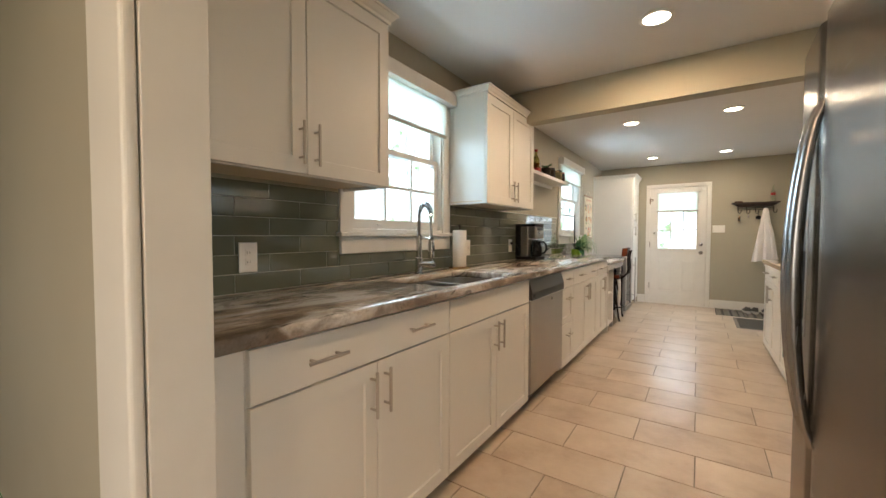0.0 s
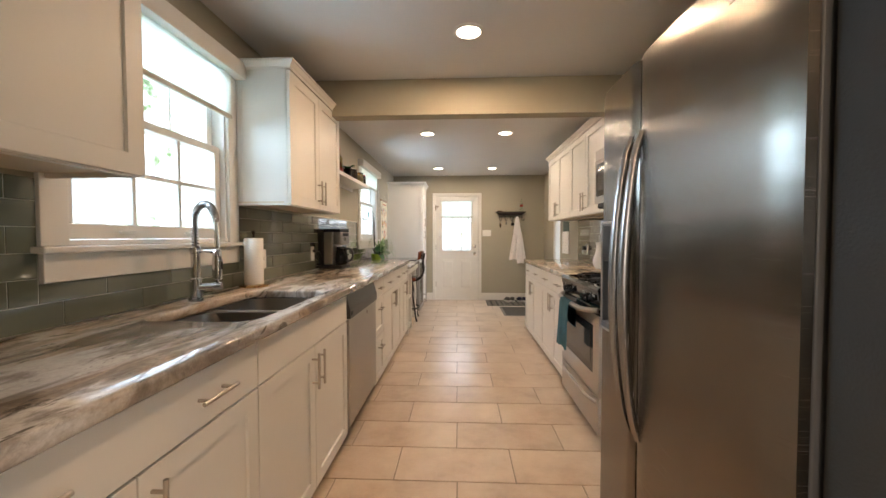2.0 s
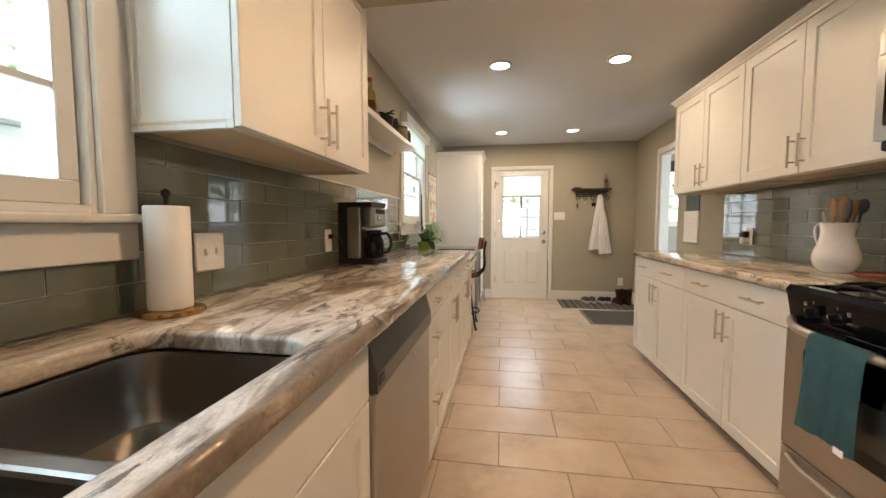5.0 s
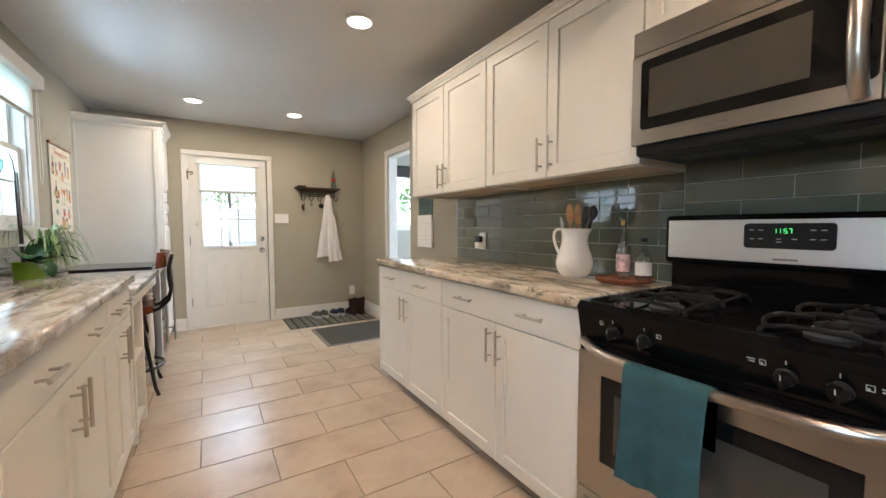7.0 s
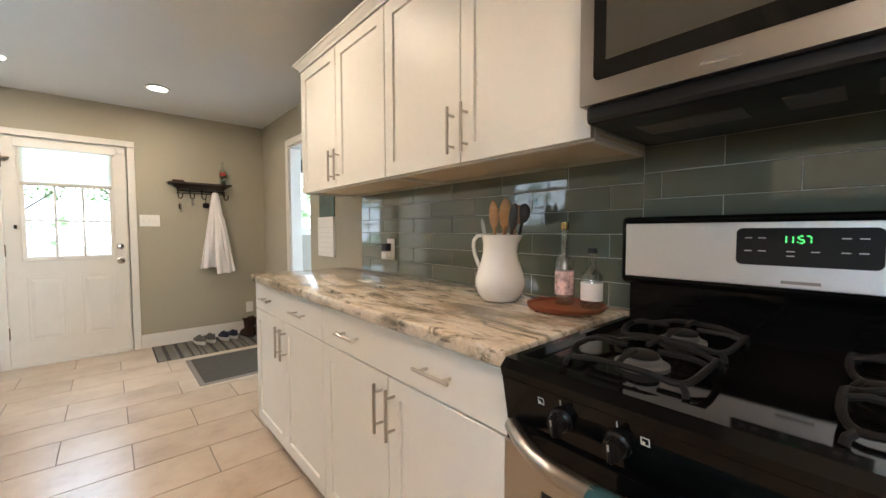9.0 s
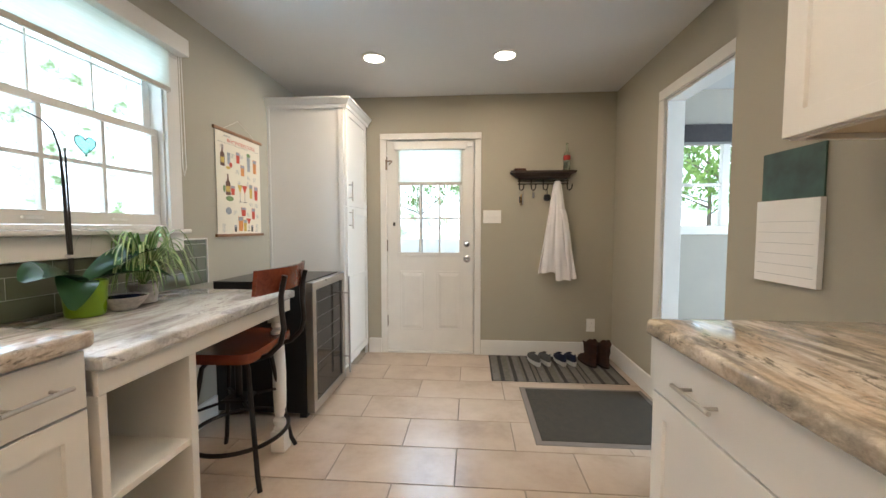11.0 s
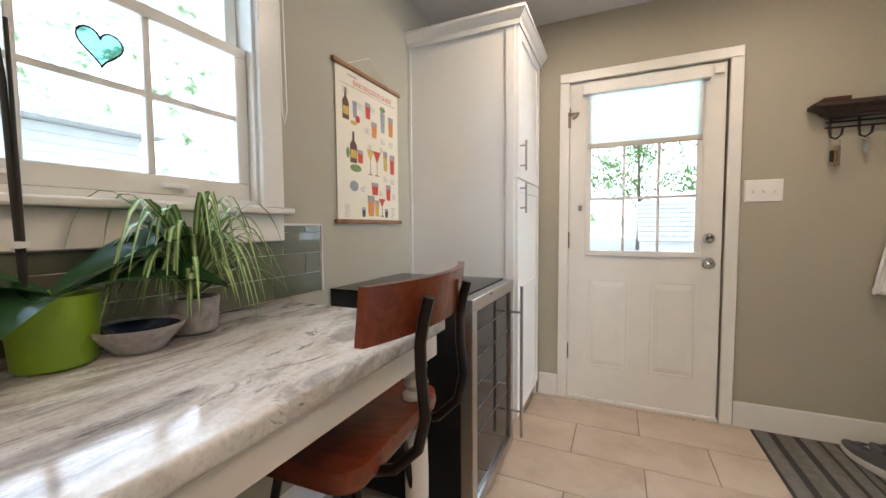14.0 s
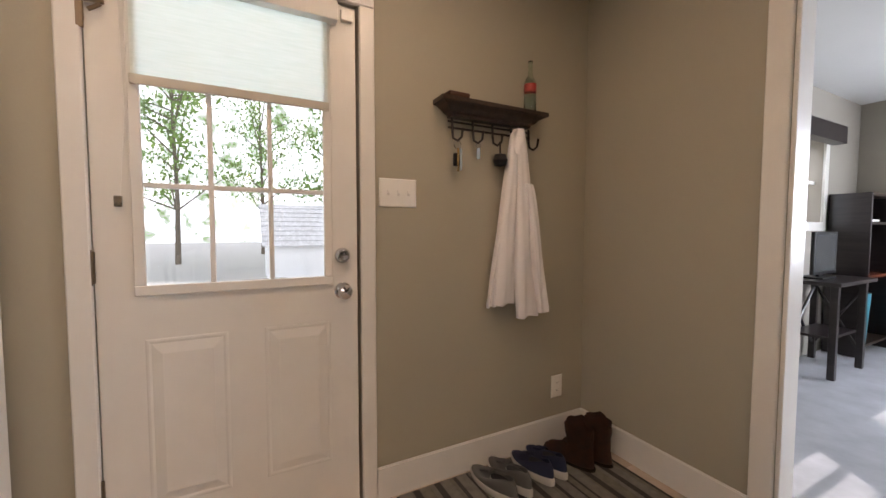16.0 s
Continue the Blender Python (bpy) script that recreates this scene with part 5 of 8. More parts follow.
def microwave():
    y0, y1, xf, z0, z1 = 3.338, 4.082, 1.49, 1.475, 1.874
    m = thing("microwave", "stainless steel over-the-range microwave with a bowed handle", "microwave", (1.7, 3.71, z0))
    part("body", B((xf + 0.03, y0 + 0.003, z0 + 0.012), (XR - 0.002, y1 - 0.003, z1), 0.003), STEEL_H, m)
    part("base", B((xf + 0.012, y0 + 0.004, z0 - 0.035), (XR - 0.03, y1 - 0.004, z0 + 0.0115), 0.012), BLACKP, m, "black vented underside")
    for a, b in ((3.42, 3.62), (3.66, 3.74), (3.80, 4.0)):
        part("under_vent", B((1.60, a, z0 - 0.039), (1.70, b, z0 - 0.0355)), plain("filter_grey", (0.14, 0.125, 0.11), 0.4, 0.6), m)
    part("top_strip", B((xf - 0.004, y0, z1 - 0.082), (xf + 0.029, y1, z1), 0.003), STEEL_H, m)
    d = part("door", bmesh.new(), STEEL_H, m)
    ys = 3.474
    gy0, gy1, gz0, gz1 = 3.486, 4.045, 1.532, 1.762
    fr = bmesh.new()
    for a, b, c, e in ((ys + 0.002, z0 + 0.004, y1, gz0), (ys + 0.002, gz1, y1, z1 - 0.086), (gy1, gz0, y1, gz1), (ys + 0.002, gz0, gy0, gz1)):
        box(fr, (xf - 0.006, a, b), (xf + 0.029, c, e))
    part("door_frame", fr, STEEL_H, d)
    part("window", rounded_plate(gy0 - 0.006, gz0 - 0.004, gy1 + 0.004, gz1 + 0.004, 0.014, xf - 0.0075, xf - 0.0062), DARKGLASS, d, "black glass window")
    part("mesh_screen", B((xf - 0.0085, 3.60, gz0 + 0.035), (xf - 0.0077, 4.02, gz1 - 0.03)), plain("screen_grey", (0.06, 0.056, 0.045), 0.15), d)
    path = [(xf - 0.006 - 0.045 * math.sin(math.pi * k / 12) ** 0.6, ys + 0.036, 1.495 + 0.29 * k / 12) for k in range(13)]
    hb0 = tube(bmesh.new(), path, 0.019, 14)
    part("handle", hb0, STEEL_H, d, "bowed steel handle", smooth=True)
    part("badge", B((xf - 0.0072, 3.78, 1.497), (xf - 0.0062, 3.84, 1.505)), plain("badge_grey", (0.25, 0.23, 0.2), 0.4), d)
    c = part("control_panel", B((xf - 0.006, y0, z0 + 0.004), (xf + 0.029, ys - 0.001, z1 - 0.086), 0.002), STEEL_H, m)
    part("key_pad", rounded_plate(3.350, 1.527, ys - 0.0015, z1 - 0.09, 0.014, xf - 0.0085, xf - 0.0062), DARKGLASS, c, "black touch pad")
    for r in range(8):
        for k in range(3):
            yy, zz = 3.445 - 0.03 * k, 1.765 - 0.027 * r
            if 3 <= r <= 5 or (r == 6 and k == 1):
                glyphs("key_digit", "0" if r == 6 else str(3 * (r - 3) + k + 1), 0.013, Matrix(((0, 0, -1, xf - 0.0088), (-1, 0, 0, yy), (0, 1, 0, zz - 0.005), (0, 0, 0, 1))), MARK, c)
                continue
            part("key_marking", B((xf - 0.0092, yy - 0.0055, zz - 0.0015), (xf - 0.0087, yy + 0.0055, zz + 0.0015)), MARK, c)


microwave()


def wine_fridge():
    y0, y1, xf, z1 = 7.19, 7.775, -0.2, 0.858
    w = thing("beverage_fridge", "black under-counter beverage fridge with a steel-framed glass door", "wine fridge", (-0.5, 7.48, 0.001))
    part("body", B((XL + 0.003, y0, 0.03), (xf - 0.05, y1, z1 - 0.004), 0.004), BLACKP, w)
    part("top", B((XL + 0.003, y0 - 0.002, z1 - 0.0035), (xf - 0.052, y1 + 0.002, z1 + 0.004), 0.002), BLACK, w)
    part("base_grille", B((xf - 0.1, y0 + 0.004, 0.002), (xf - 0.055, y1 - 0.004, 0.0295)), BLACKP, w)
    d = part("door", bmesh.new(), STEEL_H, w)
    fr = bmesh.new()
    f = 0.05
    for a, b, c, e in ((y0, 0.035, y1, 0.035 + f), (y0, z1 - f, y1, z1), (y0, 0.035 + f, y0 + f, z1 - f), (y1 - f, 0.035 + f, y1, z1 - f)):
        box(fr, (xf - 0.048, a, b), (xf, c, e), 0.002, 1)
    part("door_frame", fr, STEEL_H, d, "stainless steel door frame")
    part("glass", B((xf - 0.03, y0 + f - 0.002, 0.035 + f - 0.002), (xf - 0.012, y1 - f + 0.002, z1 - f + 0.002)), DARKGLASS, d, "dark tinted glass")
    for k in range(5):
        z = 0.72 - 0.1 * k
        part("shelf_edge", B((xf - 0.0115, y0 + f + 0.01, z), (xf - 0.0105, y1 - f - 0.02, z + 0.0025)), plain("shelf_chrome", (0.3, 0.3, 0.3), 0.3, 1.0), d)
    part("lock", B((xf - 0.0005, y0 + 0.2, z1 - 0.012), (xf + 0.001, y0 + 0.23, z1 - 0.006)), BLACKP, d)
    part("handle", bar_pull((xf, y1 - 0.06, 0.10), (xf, y1 - 0.06, 0.835), (0.055, 0, 0), 0.0075), STEEL_H, d, "long steel bar handle", smooth=True)


wine_fridge()

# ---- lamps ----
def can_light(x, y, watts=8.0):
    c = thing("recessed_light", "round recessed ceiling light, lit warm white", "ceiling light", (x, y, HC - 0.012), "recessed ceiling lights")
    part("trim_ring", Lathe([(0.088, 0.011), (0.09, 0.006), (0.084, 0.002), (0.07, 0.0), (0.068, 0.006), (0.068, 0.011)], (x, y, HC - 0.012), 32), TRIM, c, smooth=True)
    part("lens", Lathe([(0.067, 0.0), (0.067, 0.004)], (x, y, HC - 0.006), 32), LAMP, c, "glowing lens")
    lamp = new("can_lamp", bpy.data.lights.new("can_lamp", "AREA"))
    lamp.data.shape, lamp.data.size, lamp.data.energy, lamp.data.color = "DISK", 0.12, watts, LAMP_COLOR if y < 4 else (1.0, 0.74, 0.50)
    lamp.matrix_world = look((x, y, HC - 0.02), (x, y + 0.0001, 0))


for lx, ly in ((0.504, 3.331), (0.081, 5.47), (0.965, 5.49), (0.075, 7.67), (1.0, 7.69)):
    can_light(lx, ly, 24.0 if ly < 4 else 10.0)
# Unseen entry lamp, added to brighten the wall end behind the start.
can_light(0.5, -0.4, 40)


# ---- wall plates ----
def wall_plate(place, u, v, w, h, label, kind):
    p = thing(kind, label, "wall plate")
    part("plate", rings(bmesh.new(), [(u - w / 2, v - h / 2, u + w / 2, v + h / 2, 0.0005), (u - w / 2, v - h / 2, u + w / 2, v + h / 2, 0.003), (u - w / 2 + 0.004, v - h / 2 + 0.004, u + w / 2 - 0.004, v + h / 2 - 0.004, 0.006)], place), WHITE_PL, p)
    return p


def toggles(p, place, us, v):
    for u in us:
        part("toggle", rings(bmesh.new(), [(u - 0.005, v - 0.012, u + 0.005, v + 0.012, 0.0062), (u - 0.004, v - 0.002, u + 0.004, v + 0.01, 0.014)], place), WHITE_PL, p)


def sockets(p, place, u, v, gang=True):
    for dv in (0.02, -0.02):
        f = part("socket", rings(bmesh.new(), [(u - 0.014, v + dv - 0.014, u + 0.014, v + dv + 0.014, 0.0062), (u - 0.013, v + dv - 0.013, u + 0.013, v + dv + 0.013, 0.0075)], place), WHITE_PL, p)
        for du in (-0.005, 0.005):
            part("slot", rings(bmesh.new(), [(u + du - 0.001, v + dv - 0.004, u + du + 0.001, v + dv + 0.004, 0.0076), (u + du - 0.001, v + dv - 0.004, u + du + 0.001, v + dv + 0.004, 0.0079)], place), BLACKP, f)


TL, TR, TN = facing(XL + 0.010, 1), facing(XR - 0.010, -1), facing_y(YE, -1)
p = wall_plate(TN, 0.962, 1.30, 0.165, 0.118, "white triple light switch plate beside the back door", "light_switch")
toggles(p, TN, (0.917, 0.962, 1.007), 1.30)
p = wall_plate(TN, 1.872, 0.30, 0.075, 0.12, "white outlet plate low on the end wall", "outlet")
sockets(p, TN, 1.872, 0.30)
p = wall_plate(TL, 1.72, 1.09, 0.078, 0.125, "white outlet on the dark tile backsplash", "outlet")
sockets(p, TL, 1.72, 1.09)
p = wall_plate(TL, 3.505, 1.085, 0.125, 0.125, "white double switch plate on the tile backsplash", "light_switch")
toggles(p, TL, (3.482, 3.528), 1.085)
p = wall_plate(TL, 4.36, 1.085, 0.075, 0.125, "white outlet with a black plug on the backsplash", "outlet")
sockets(p, TL, 4.36, 1.085)
part("plug", B((XL + 0.0185, 4.345, 1.095), (XL + 0.045, 4.375, 1.12), 0.005), BLACKP, p, "black plug")
part("cable", T([(XL + 0.04, 4.36, 1.108), (XL + 0.06, 4.40, 1.10), (XL + 0.055, 4.46, 1.06), (XL + 0.06, 4.50, 0.97), (XL + 0.08, 4.53, 0.95)], 0.004, 8), BLACKP, p)
p = wall_plate(TR, 5.49, 1.085, 0.075, 0.125, "white outlet with a plugged-in device on the backsplash", "outlet")
sockets(p, TR, 5.49, 1.085)
part("device", B((XR - 0.055, 5.478, 1.03), (XR - 0.0185, 5.53, 1.075), 0.004), WHITE_PL, p)
part("device_top", B((XR - 0.052, 5.478, 1.0755), (XR - 0.0185, 5.53, 1.12), 0.004), BLACKP, p, "black plug-in device")
# switch inside the side door
p = wall_plate(facing_y(YE, -1), 2.5, 1.2, 0.08, 0.12, "white switch plate in the next room", "light_switch")

# ---- sink area ----
fx, fy = -0.735, 2.76
fc = thing("kitchen_faucet", "chrome spring-neck kitchen faucet with pull-down sprayer", "faucet", (fx, fy, ZC))
part("base", Lathe([(0.031, 0), (0.031, 0.012), (0.024, 0.016), (0.024, 0.10), (0.019, 0.105), (0.019, 0.215), (0.022, 0.217), (0.022, 0.242), (0.015, 0.245)], (fx, fy, ZC + 0.0005), 24), CHROME, fc, smooth=True)
neck = [(fx, fy, ZC + 0.242)]
for k in range(15):
    a = math.pi * k / 14
    neck.append((fx + 0.072 * (1 - math.cos(a)), fy - 0.036 * (1 - math.cos(a)), ZC + 0.355 + 0.078 * math.sin(a)))
neck.append((fx + 0.15, fy - 0.075, ZC + 0.24))
nk = part("neck", tube(bmesh.new(), neck, 0.0085, 10), CHROME, fc, smooth=True)
coil = []
pv = [Vector(p_) for p_ in neck[:-1]]
dist = [0]
for i in range(1, len(pv)):
    dist.append(dist[-1] + (pv[i] - pv[i - 1]).length)
turns, steps = 28, 28 * 8
for s_ in range(steps + 1):
    d_ = dist[-1] * s_ / steps
    i = max(k for k in range(len(dist)) if dist[k] <= d_ + 1e-9)
    i = min(i, len(pv) - 2)
    f = (d_ - dist[i]) / (dist[i + 1] - dist[i])
    p_, t_ = pv[i].lerp(pv[i + 1], f), (pv[i + 1] - pv[i]).normalized()
    a_ = t_.cross(Vector((0, 1, 0.15))).normalized()
    b_ = a_.cross(t_).normalized()
    an = 2 * math.pi * turns * s_ / steps
    coil.append(p_ + 0.0145 * (math.cos(an) * a_ + math.sin(an) * b_))
part("spring", tube(bmesh.new(), coil, 0.0026, 6), BARSTEEL, nk, "coiled steel spring", smooth=True)
hx, hy = fx + 0.15, fy - 0.075
part("sprayer", Lathe([(0.014, 0), (0.019, 0.004), (0.019, 0.085), (0.017, 0.10), (0.017, 0.12), (0.010, 0.13)], (hx, hy, ZC + 0.105), 20), CHROME, fc, smooth=True)
part("sprayer_arm", T([(fx + 0.01, fy, ZC + 0.225), (hx, hy, ZC + 0.225)], 0.007, 8), CHROME, fc)
part("sprayer_button", B((hx + 0.016, hy - 0.006, ZC + 0.15), (hx + 0.022, hy + 0.006, ZC + 0.185), 0.002), BLACKP, fc)
part("valve", T([(fx, fy, ZC + 0.06), (fx + 0.05, fy + 0.015, ZC + 0.062), (fx + 0.10, fy + 0.03, ZC + 0.064)], [0.019, 0.019, 0.018], 14), CHROME, fc, smooth=True)
part("lever", T([(fx + 0.085, fy + 0.026, ZC + 0.075), (fx + 0.06, fy + 0.03, ZC + 0.15)], [0.006, 0.004], 8), CHROME, fc, smooth=True)

tx, ty = -0.745, 3.262
th = thing("paper_towel_holder", "paper towel roll on a round brass and wood stand", "paper towel", (tx, ty, ZC))
part("stand_base", Lathe([(0.078, 0), (0.08, 0.004), (0.078, 0.012), (0.06, 0.014)], (tx, ty, ZC + 0.0005), 32), BRASS, th, "round brass-rimmed base", smooth=True)
part("rod", Lathe([(0.006, 0), (0.006, 0.29), (0.011, 0.296), (0.011, 0.306), (0.003, 0.312)], (tx, ty, ZC + 0.0145), 14), DARKMETAL, th, smooth=True)
part("roll", Lathe([(0.02, 0.0), (0.049, 0.001), (0.051, 0.004), (0.051, 0.264), (0.049, 0.267), (0.02, 0.268)], (tx, ty, ZC + 0.015), 36), WPAPER, th, "white paper roll", smooth=True)

# coffee maker, in its own frame: front towards +x
cm = thing("coffee_maker", "black and steel drip coffee maker with glass carafe", "coffee maker", (-0.725, 4.58, ZC), turn=-8)
L_ = dict(local=True)
part("base", B((-0.11, -0.095, 0.0008), (0.13, 0.095, 0.034), 0.012), BLACKP, cm, **L_)
part("back_tank", B((-0.11, -0.095, 0.0345), (-0.045, 0.095, 0.35), 0.018, 3), BLACKP, cm, "black water tank", **L_)
part("steel_skin", B((-0.044, -0.097, 0.0345), (0.045, 0.097, 0.335), 0.012, 3), STEEL_H, cm, "brushed steel body", **L_)
part("brew_head", B((0.0455, -0.09, 0.215), (0.125, 0.09, 0.335), 0.02, 3), STEEL_H, cm, "steel brew head with controls", **L_)
part("lid", B((-0.108, -0.095, 0.3505), (0.12, 0.095, 0.362), 0.005), BLACKP, cm, **L_)
part("lid_rim", B((-0.044, -0.09, 0.3355), (0.118, 0.09, 0.35), 0.004), BLACKP, cm, **L_)
kb = lathe(bmesh.new(), [(0.016, 0), (0.015, 0.012), (0.002, 0.013)], (0, 0, 0), 18)
kb.transform(Matrix.Translation((0.1255, -0.03, 0.27)) @ Matrix.Rotation(radians(90), 4, "Y"))
part("dial", kb, CHROME, cm, "silver dial", **L_)
part("control_plate", B((0.1252, -0.06, 0.295), (0.1268, 0.06, 0.322), 0.0006), BLACKP, cm, **L_)
cf = part("carafe", Lathe([(0.045, 0), (0.056, 0.01), (0.062, 0.05), (0.055, 0.105), (0.042, 0.14), (0.044, 0.148)], (0.085, 0, 0.035), 28), DARKGLASS, cm, "glass carafe", smooth=True, **L_)
part("carafe_handle", T([(0.12, 0, 0.178), (0.165, 0, 0.182), (0.192, 0, 0.155), (0.194, 0, 0.11), (0.175, 0, 0.075), (0.142, 0, 0.066)], 0.011, 10), BLACKP, cf, smooth=True, **L_)
part("carafe_lid", Lathe([(0.048, 0), (0.046, 0.014), (0.02, 0.018)], (0.085, 0, 0.184), 24), BLACKP, cf, **L_)

# shelf with bottles and jars
sh = thing("wall_shelf", "white floating shelf holding bottles and jars", "shelf", (-0.74, 4.9, 1.78))
part("board", B((XL + 0.001, 4.153, 1.80), (-0.635, 5.64, 1.836), 0.003), TRIM, sh)
part("cleat", B((XL + 0.001, 4.16, 1.765), (XL + 0.02, 5.60, 1.799), 0.002), TRIM, sh)


def bottle(x, y, z, r, h, glass_mat, cap_mat, label, liquid=None, lbl=None, neck=0.32, name="bottle", lbl_h=(0.12, 0.42)):
    b = thing(name, label, "bottle", (x, y, z))
    sh_ = h * (1 - neck)
    prof = [(r * 0.9, 0), (r, 0.006), (r, sh_ * 0.88), (r * 0.8, sh_ * 0.98), (r * 0.42, sh_ * 1.08), (r * 0.36, h * 0.94), (r * 0.40, h * 0.945), (r * 0.40, h * 0.965)]
    part("glass", Lathe(prof, (x, y, z + 0.0006), 20), glass_mat, b, smooth=True)
    if liquid:
        part("contents", Lathe([(r * 0.85, 0), (r * 0.88, 0.004), (r * 0.88, sh_ * 0.6)], (x, y, z + 0.006), 18), liquid, b, smooth=True)
    if cap_mat:
        part("cap", Lathe([(r * 0.45, 0), (r * 0.45, h * 0.09), (r * 0.3, h * 0.095)], (x, y, z + h * 0.93), 16), cap_mat, b, smooth=True)
    if lbl:
        lb = bmesh.new()
        n = 20
        rings_ = [[lb.verts.new((x + r * 1.015 * math.cos(2 * math.pi * k / n), y + r * 1.015 * math.sin(2 * math.pi * k / n), z + h * f)) for k in range(n)] for f in lbl_h]
        for k in range(n):
            lb.faces.new((rings_[0][k], rings_[0][(k + 1) % n], rings_[1][(k + 1) % n], rings_[1][k]))
        part("label", lb, lbl, b, smooth=True)
    return b


bottle(-0.71, 4.72, 1.836, 0.036, 0.24, glass("yellow_oil", (0.75, 0.62, 0.2)), REDLBL, "clear bottle of golden oil with a red cap", AMBER, REDLBL, lbl_h=(0.05, 0.22))
bottle(-0.73, 4.83, 1.836, 0.03, 0.17, GLASSC, REDLBL, "small sauce bottle with a red label", AMBER, REDLBL, neck=0.25)


def jar(x, y, r, h, mat, lid, label):
    j = thing("jar", label, "jar", (x, y, 1.836))
    part("glass", Lathe([(r * 0.92, 0), (r, 0.008), (r, h * 0.8), (r * 0.85, h * 0.88)], (x, y, 1.8366), 22), mat, j, smooth=True)
    part("lid", Lathe([(r * 0.9, 0), (r * 0.92, h * 0.1), (r * 0.8, h * 0.115)], (x, y, 1.8366 + h * 0.885), 22), lid, j, smooth=True)


jar(-0.71, 5.19, 0.05, 0.12, DARKJAR, BLACKP, "dark glass storage jar with a black lid")
jar(-0.71, 5.36, 0.045, 0.11, OLIVEJAR, BRASS, "small olive-coloured spice jar")
jar(-0.70, 5.46, 0.04, 0.13, OLIVEJAR, BLACKP, "small olive-coloured spice jar")
jar(-0.70, 5.56, 0.04, 0.12, DARKJAR, REDLBL, "small brown spice jar with a red lid")

# ---- right counter ----
px, py = 1.715, 4.515
pt = thing("pitcher", "white glazed ceramic pitcher holding cooking utensils", "pitcher", (px, py, ZC))
prof = [(0.056, 0), (0.064, 0.004), (0.080, 0.026), (0.089, 0.055), (0.089, 0.078), (0.081, 0.108), (0.069, 0.142), (0.062, 0.175), (0.062, 0.205), (0.066, 0.232), (0.069, 0.238), (0.064, 0.238), (0.057, 0.20), (0.054, 0.17)]
pb = Lathe(prof, (px, py, ZC + 0.0006), 40)
for v in pb.verts:
    z = v.co.z - ZC
    if z > 0.19:
        d_ = -(v.co.y - py)
        if d_ > 0:
            v.co.y -= d_ * 0.35 * (z - 0.19) / 0.046
part("jug", pb, CERAMIC, pt, smooth=True)
part("handle", T([(px, py + 0.060, ZC + 0.226), (px, py + 0.085, ZC + 0.236), (px, py + 0.112, ZC + 0.234), (px, py + 0.130, ZC + 0.218), (px, py + 0.134, ZC + 0.192), (px, py + 0.126, ZC + 0.162), (px, py + 0.112, ZC + 0.132), (px, py + 0.097, ZC + 0.108), (px, py + 0.078, ZC + 0.094)],
                 [0.009, 0.0085, 0.008, 0.008, 0.008, 0.008, 0.008, 0.008, 0.009], 12), CERAMIC, pt, smooth=True)


def utensil(name, label, mat, dx, dy, lean_x, lean_y, h, head):
    u = thing(name, label, "utensil", (px + dx, py + dy, ZC + 0.01))
    a = Vector((px + dx, py + dy, ZC + 0.012))
    b = Vector((px + dx + lean_x, py + dy + lean_y, ZC + h))
    part("shaft", T([a, b], 0.006, 8), mat, u, smooth=True)
    ax = (b - a).normalized()
    hd = bmesh.new()
    bmesh.ops.create_uvsphere(hd, u_segments=14, v_segments=10, radius=1)
    q = ax.to_track_quat("Z", "Y").to_matrix().to_4x4()
    hd.transform(Matrix.Translation(b + ax * head[1] * 0.8) @ q @ Matrix.Diagonal((head[2], head[0], head[1], 1)))
    part("head", hd, mat, u, smooth=True)


utensil("wooden_spoon", "pale wooden spoon standing in the pitcher", WOOD_LT, 0.0, 0.01, 0.0, 0.018, 0.27, (0.023, 0.052, 0.008))
utensil("wooden_spoon", "pale wooden spatula standing in the pitcher", WOOD_LT, 0.01, 0.0, 0.005, -0.008, 0.27, (0.022, 0.055, 0.007))
utensil("ladle", "black plastic ladle standing in the pitcher", ORANGE_T, 0.0, -0.02, -0.01, -0.042, 0.262, (0.024, 0.048, 0.010))
utensil("serving_spoon", "dark wooden spoon standing in the pitcher", WOOD_BR, 0.015, -0.015, 0.015, -0.03, 0.28, (0.026, 0.036, 0.01))
utensil("serving_spoon", "black spoon standing in the pitcher", ORANGE_T, 0.02, -0.02, 0.02, -0.045, 0.285, (0.024, 0.036, 0.01))
utensil("metal_whisk", "steel whisk handle leaning out of the pitcher", STEEL_H, 0.0, 0.02, -0.01, 0.045, 0.235, (0.009, 0.036, 0.005))

trx, trY = 1.75, 4.27
tr_ = thing("round_tray", "round reddish-brown wooden tray", "tray", (trx, trY, ZC))
part("dish", Lathe([(0.106, 0), (0.117, 0.004), (0.125, 0.016), (0.122, 0.018), (0.113, 0.009), (0.004, 0.008)], (trx, trY, ZC + 0.0006), 44), TRAYM, tr_, smooth=True)
bottle(1.775, 4.29, ZC + 0.0095, 0.030, 0.265, GLASSC, BRASS, "clear glass bottle with a pink floral label on the tray", None, FLORAL, neck=0.4, lbl_h=(0.13, 0.42))
bottle(1.825, 4.315, ZC + 0.0095, 0.020, 0.19, GLASSC, None, "small clear glass flask on the tray", None, None, neck=0.35)
bottle(1.785, 4.20, ZC + 0.0095, 0.033, 0.185, GLASSC, BLACKP, "small spirit bottle with a white label and black cap", None, LABEL, neck=0.38, lbl_h=(0.14, 0.44))

# round cutting board leaning on the backsplash
cb = thing("cutting_board", "round brown wooden cutting board leaning on the backsplash", "cutting board", (1.80, 3.10, ZC), turn=0)
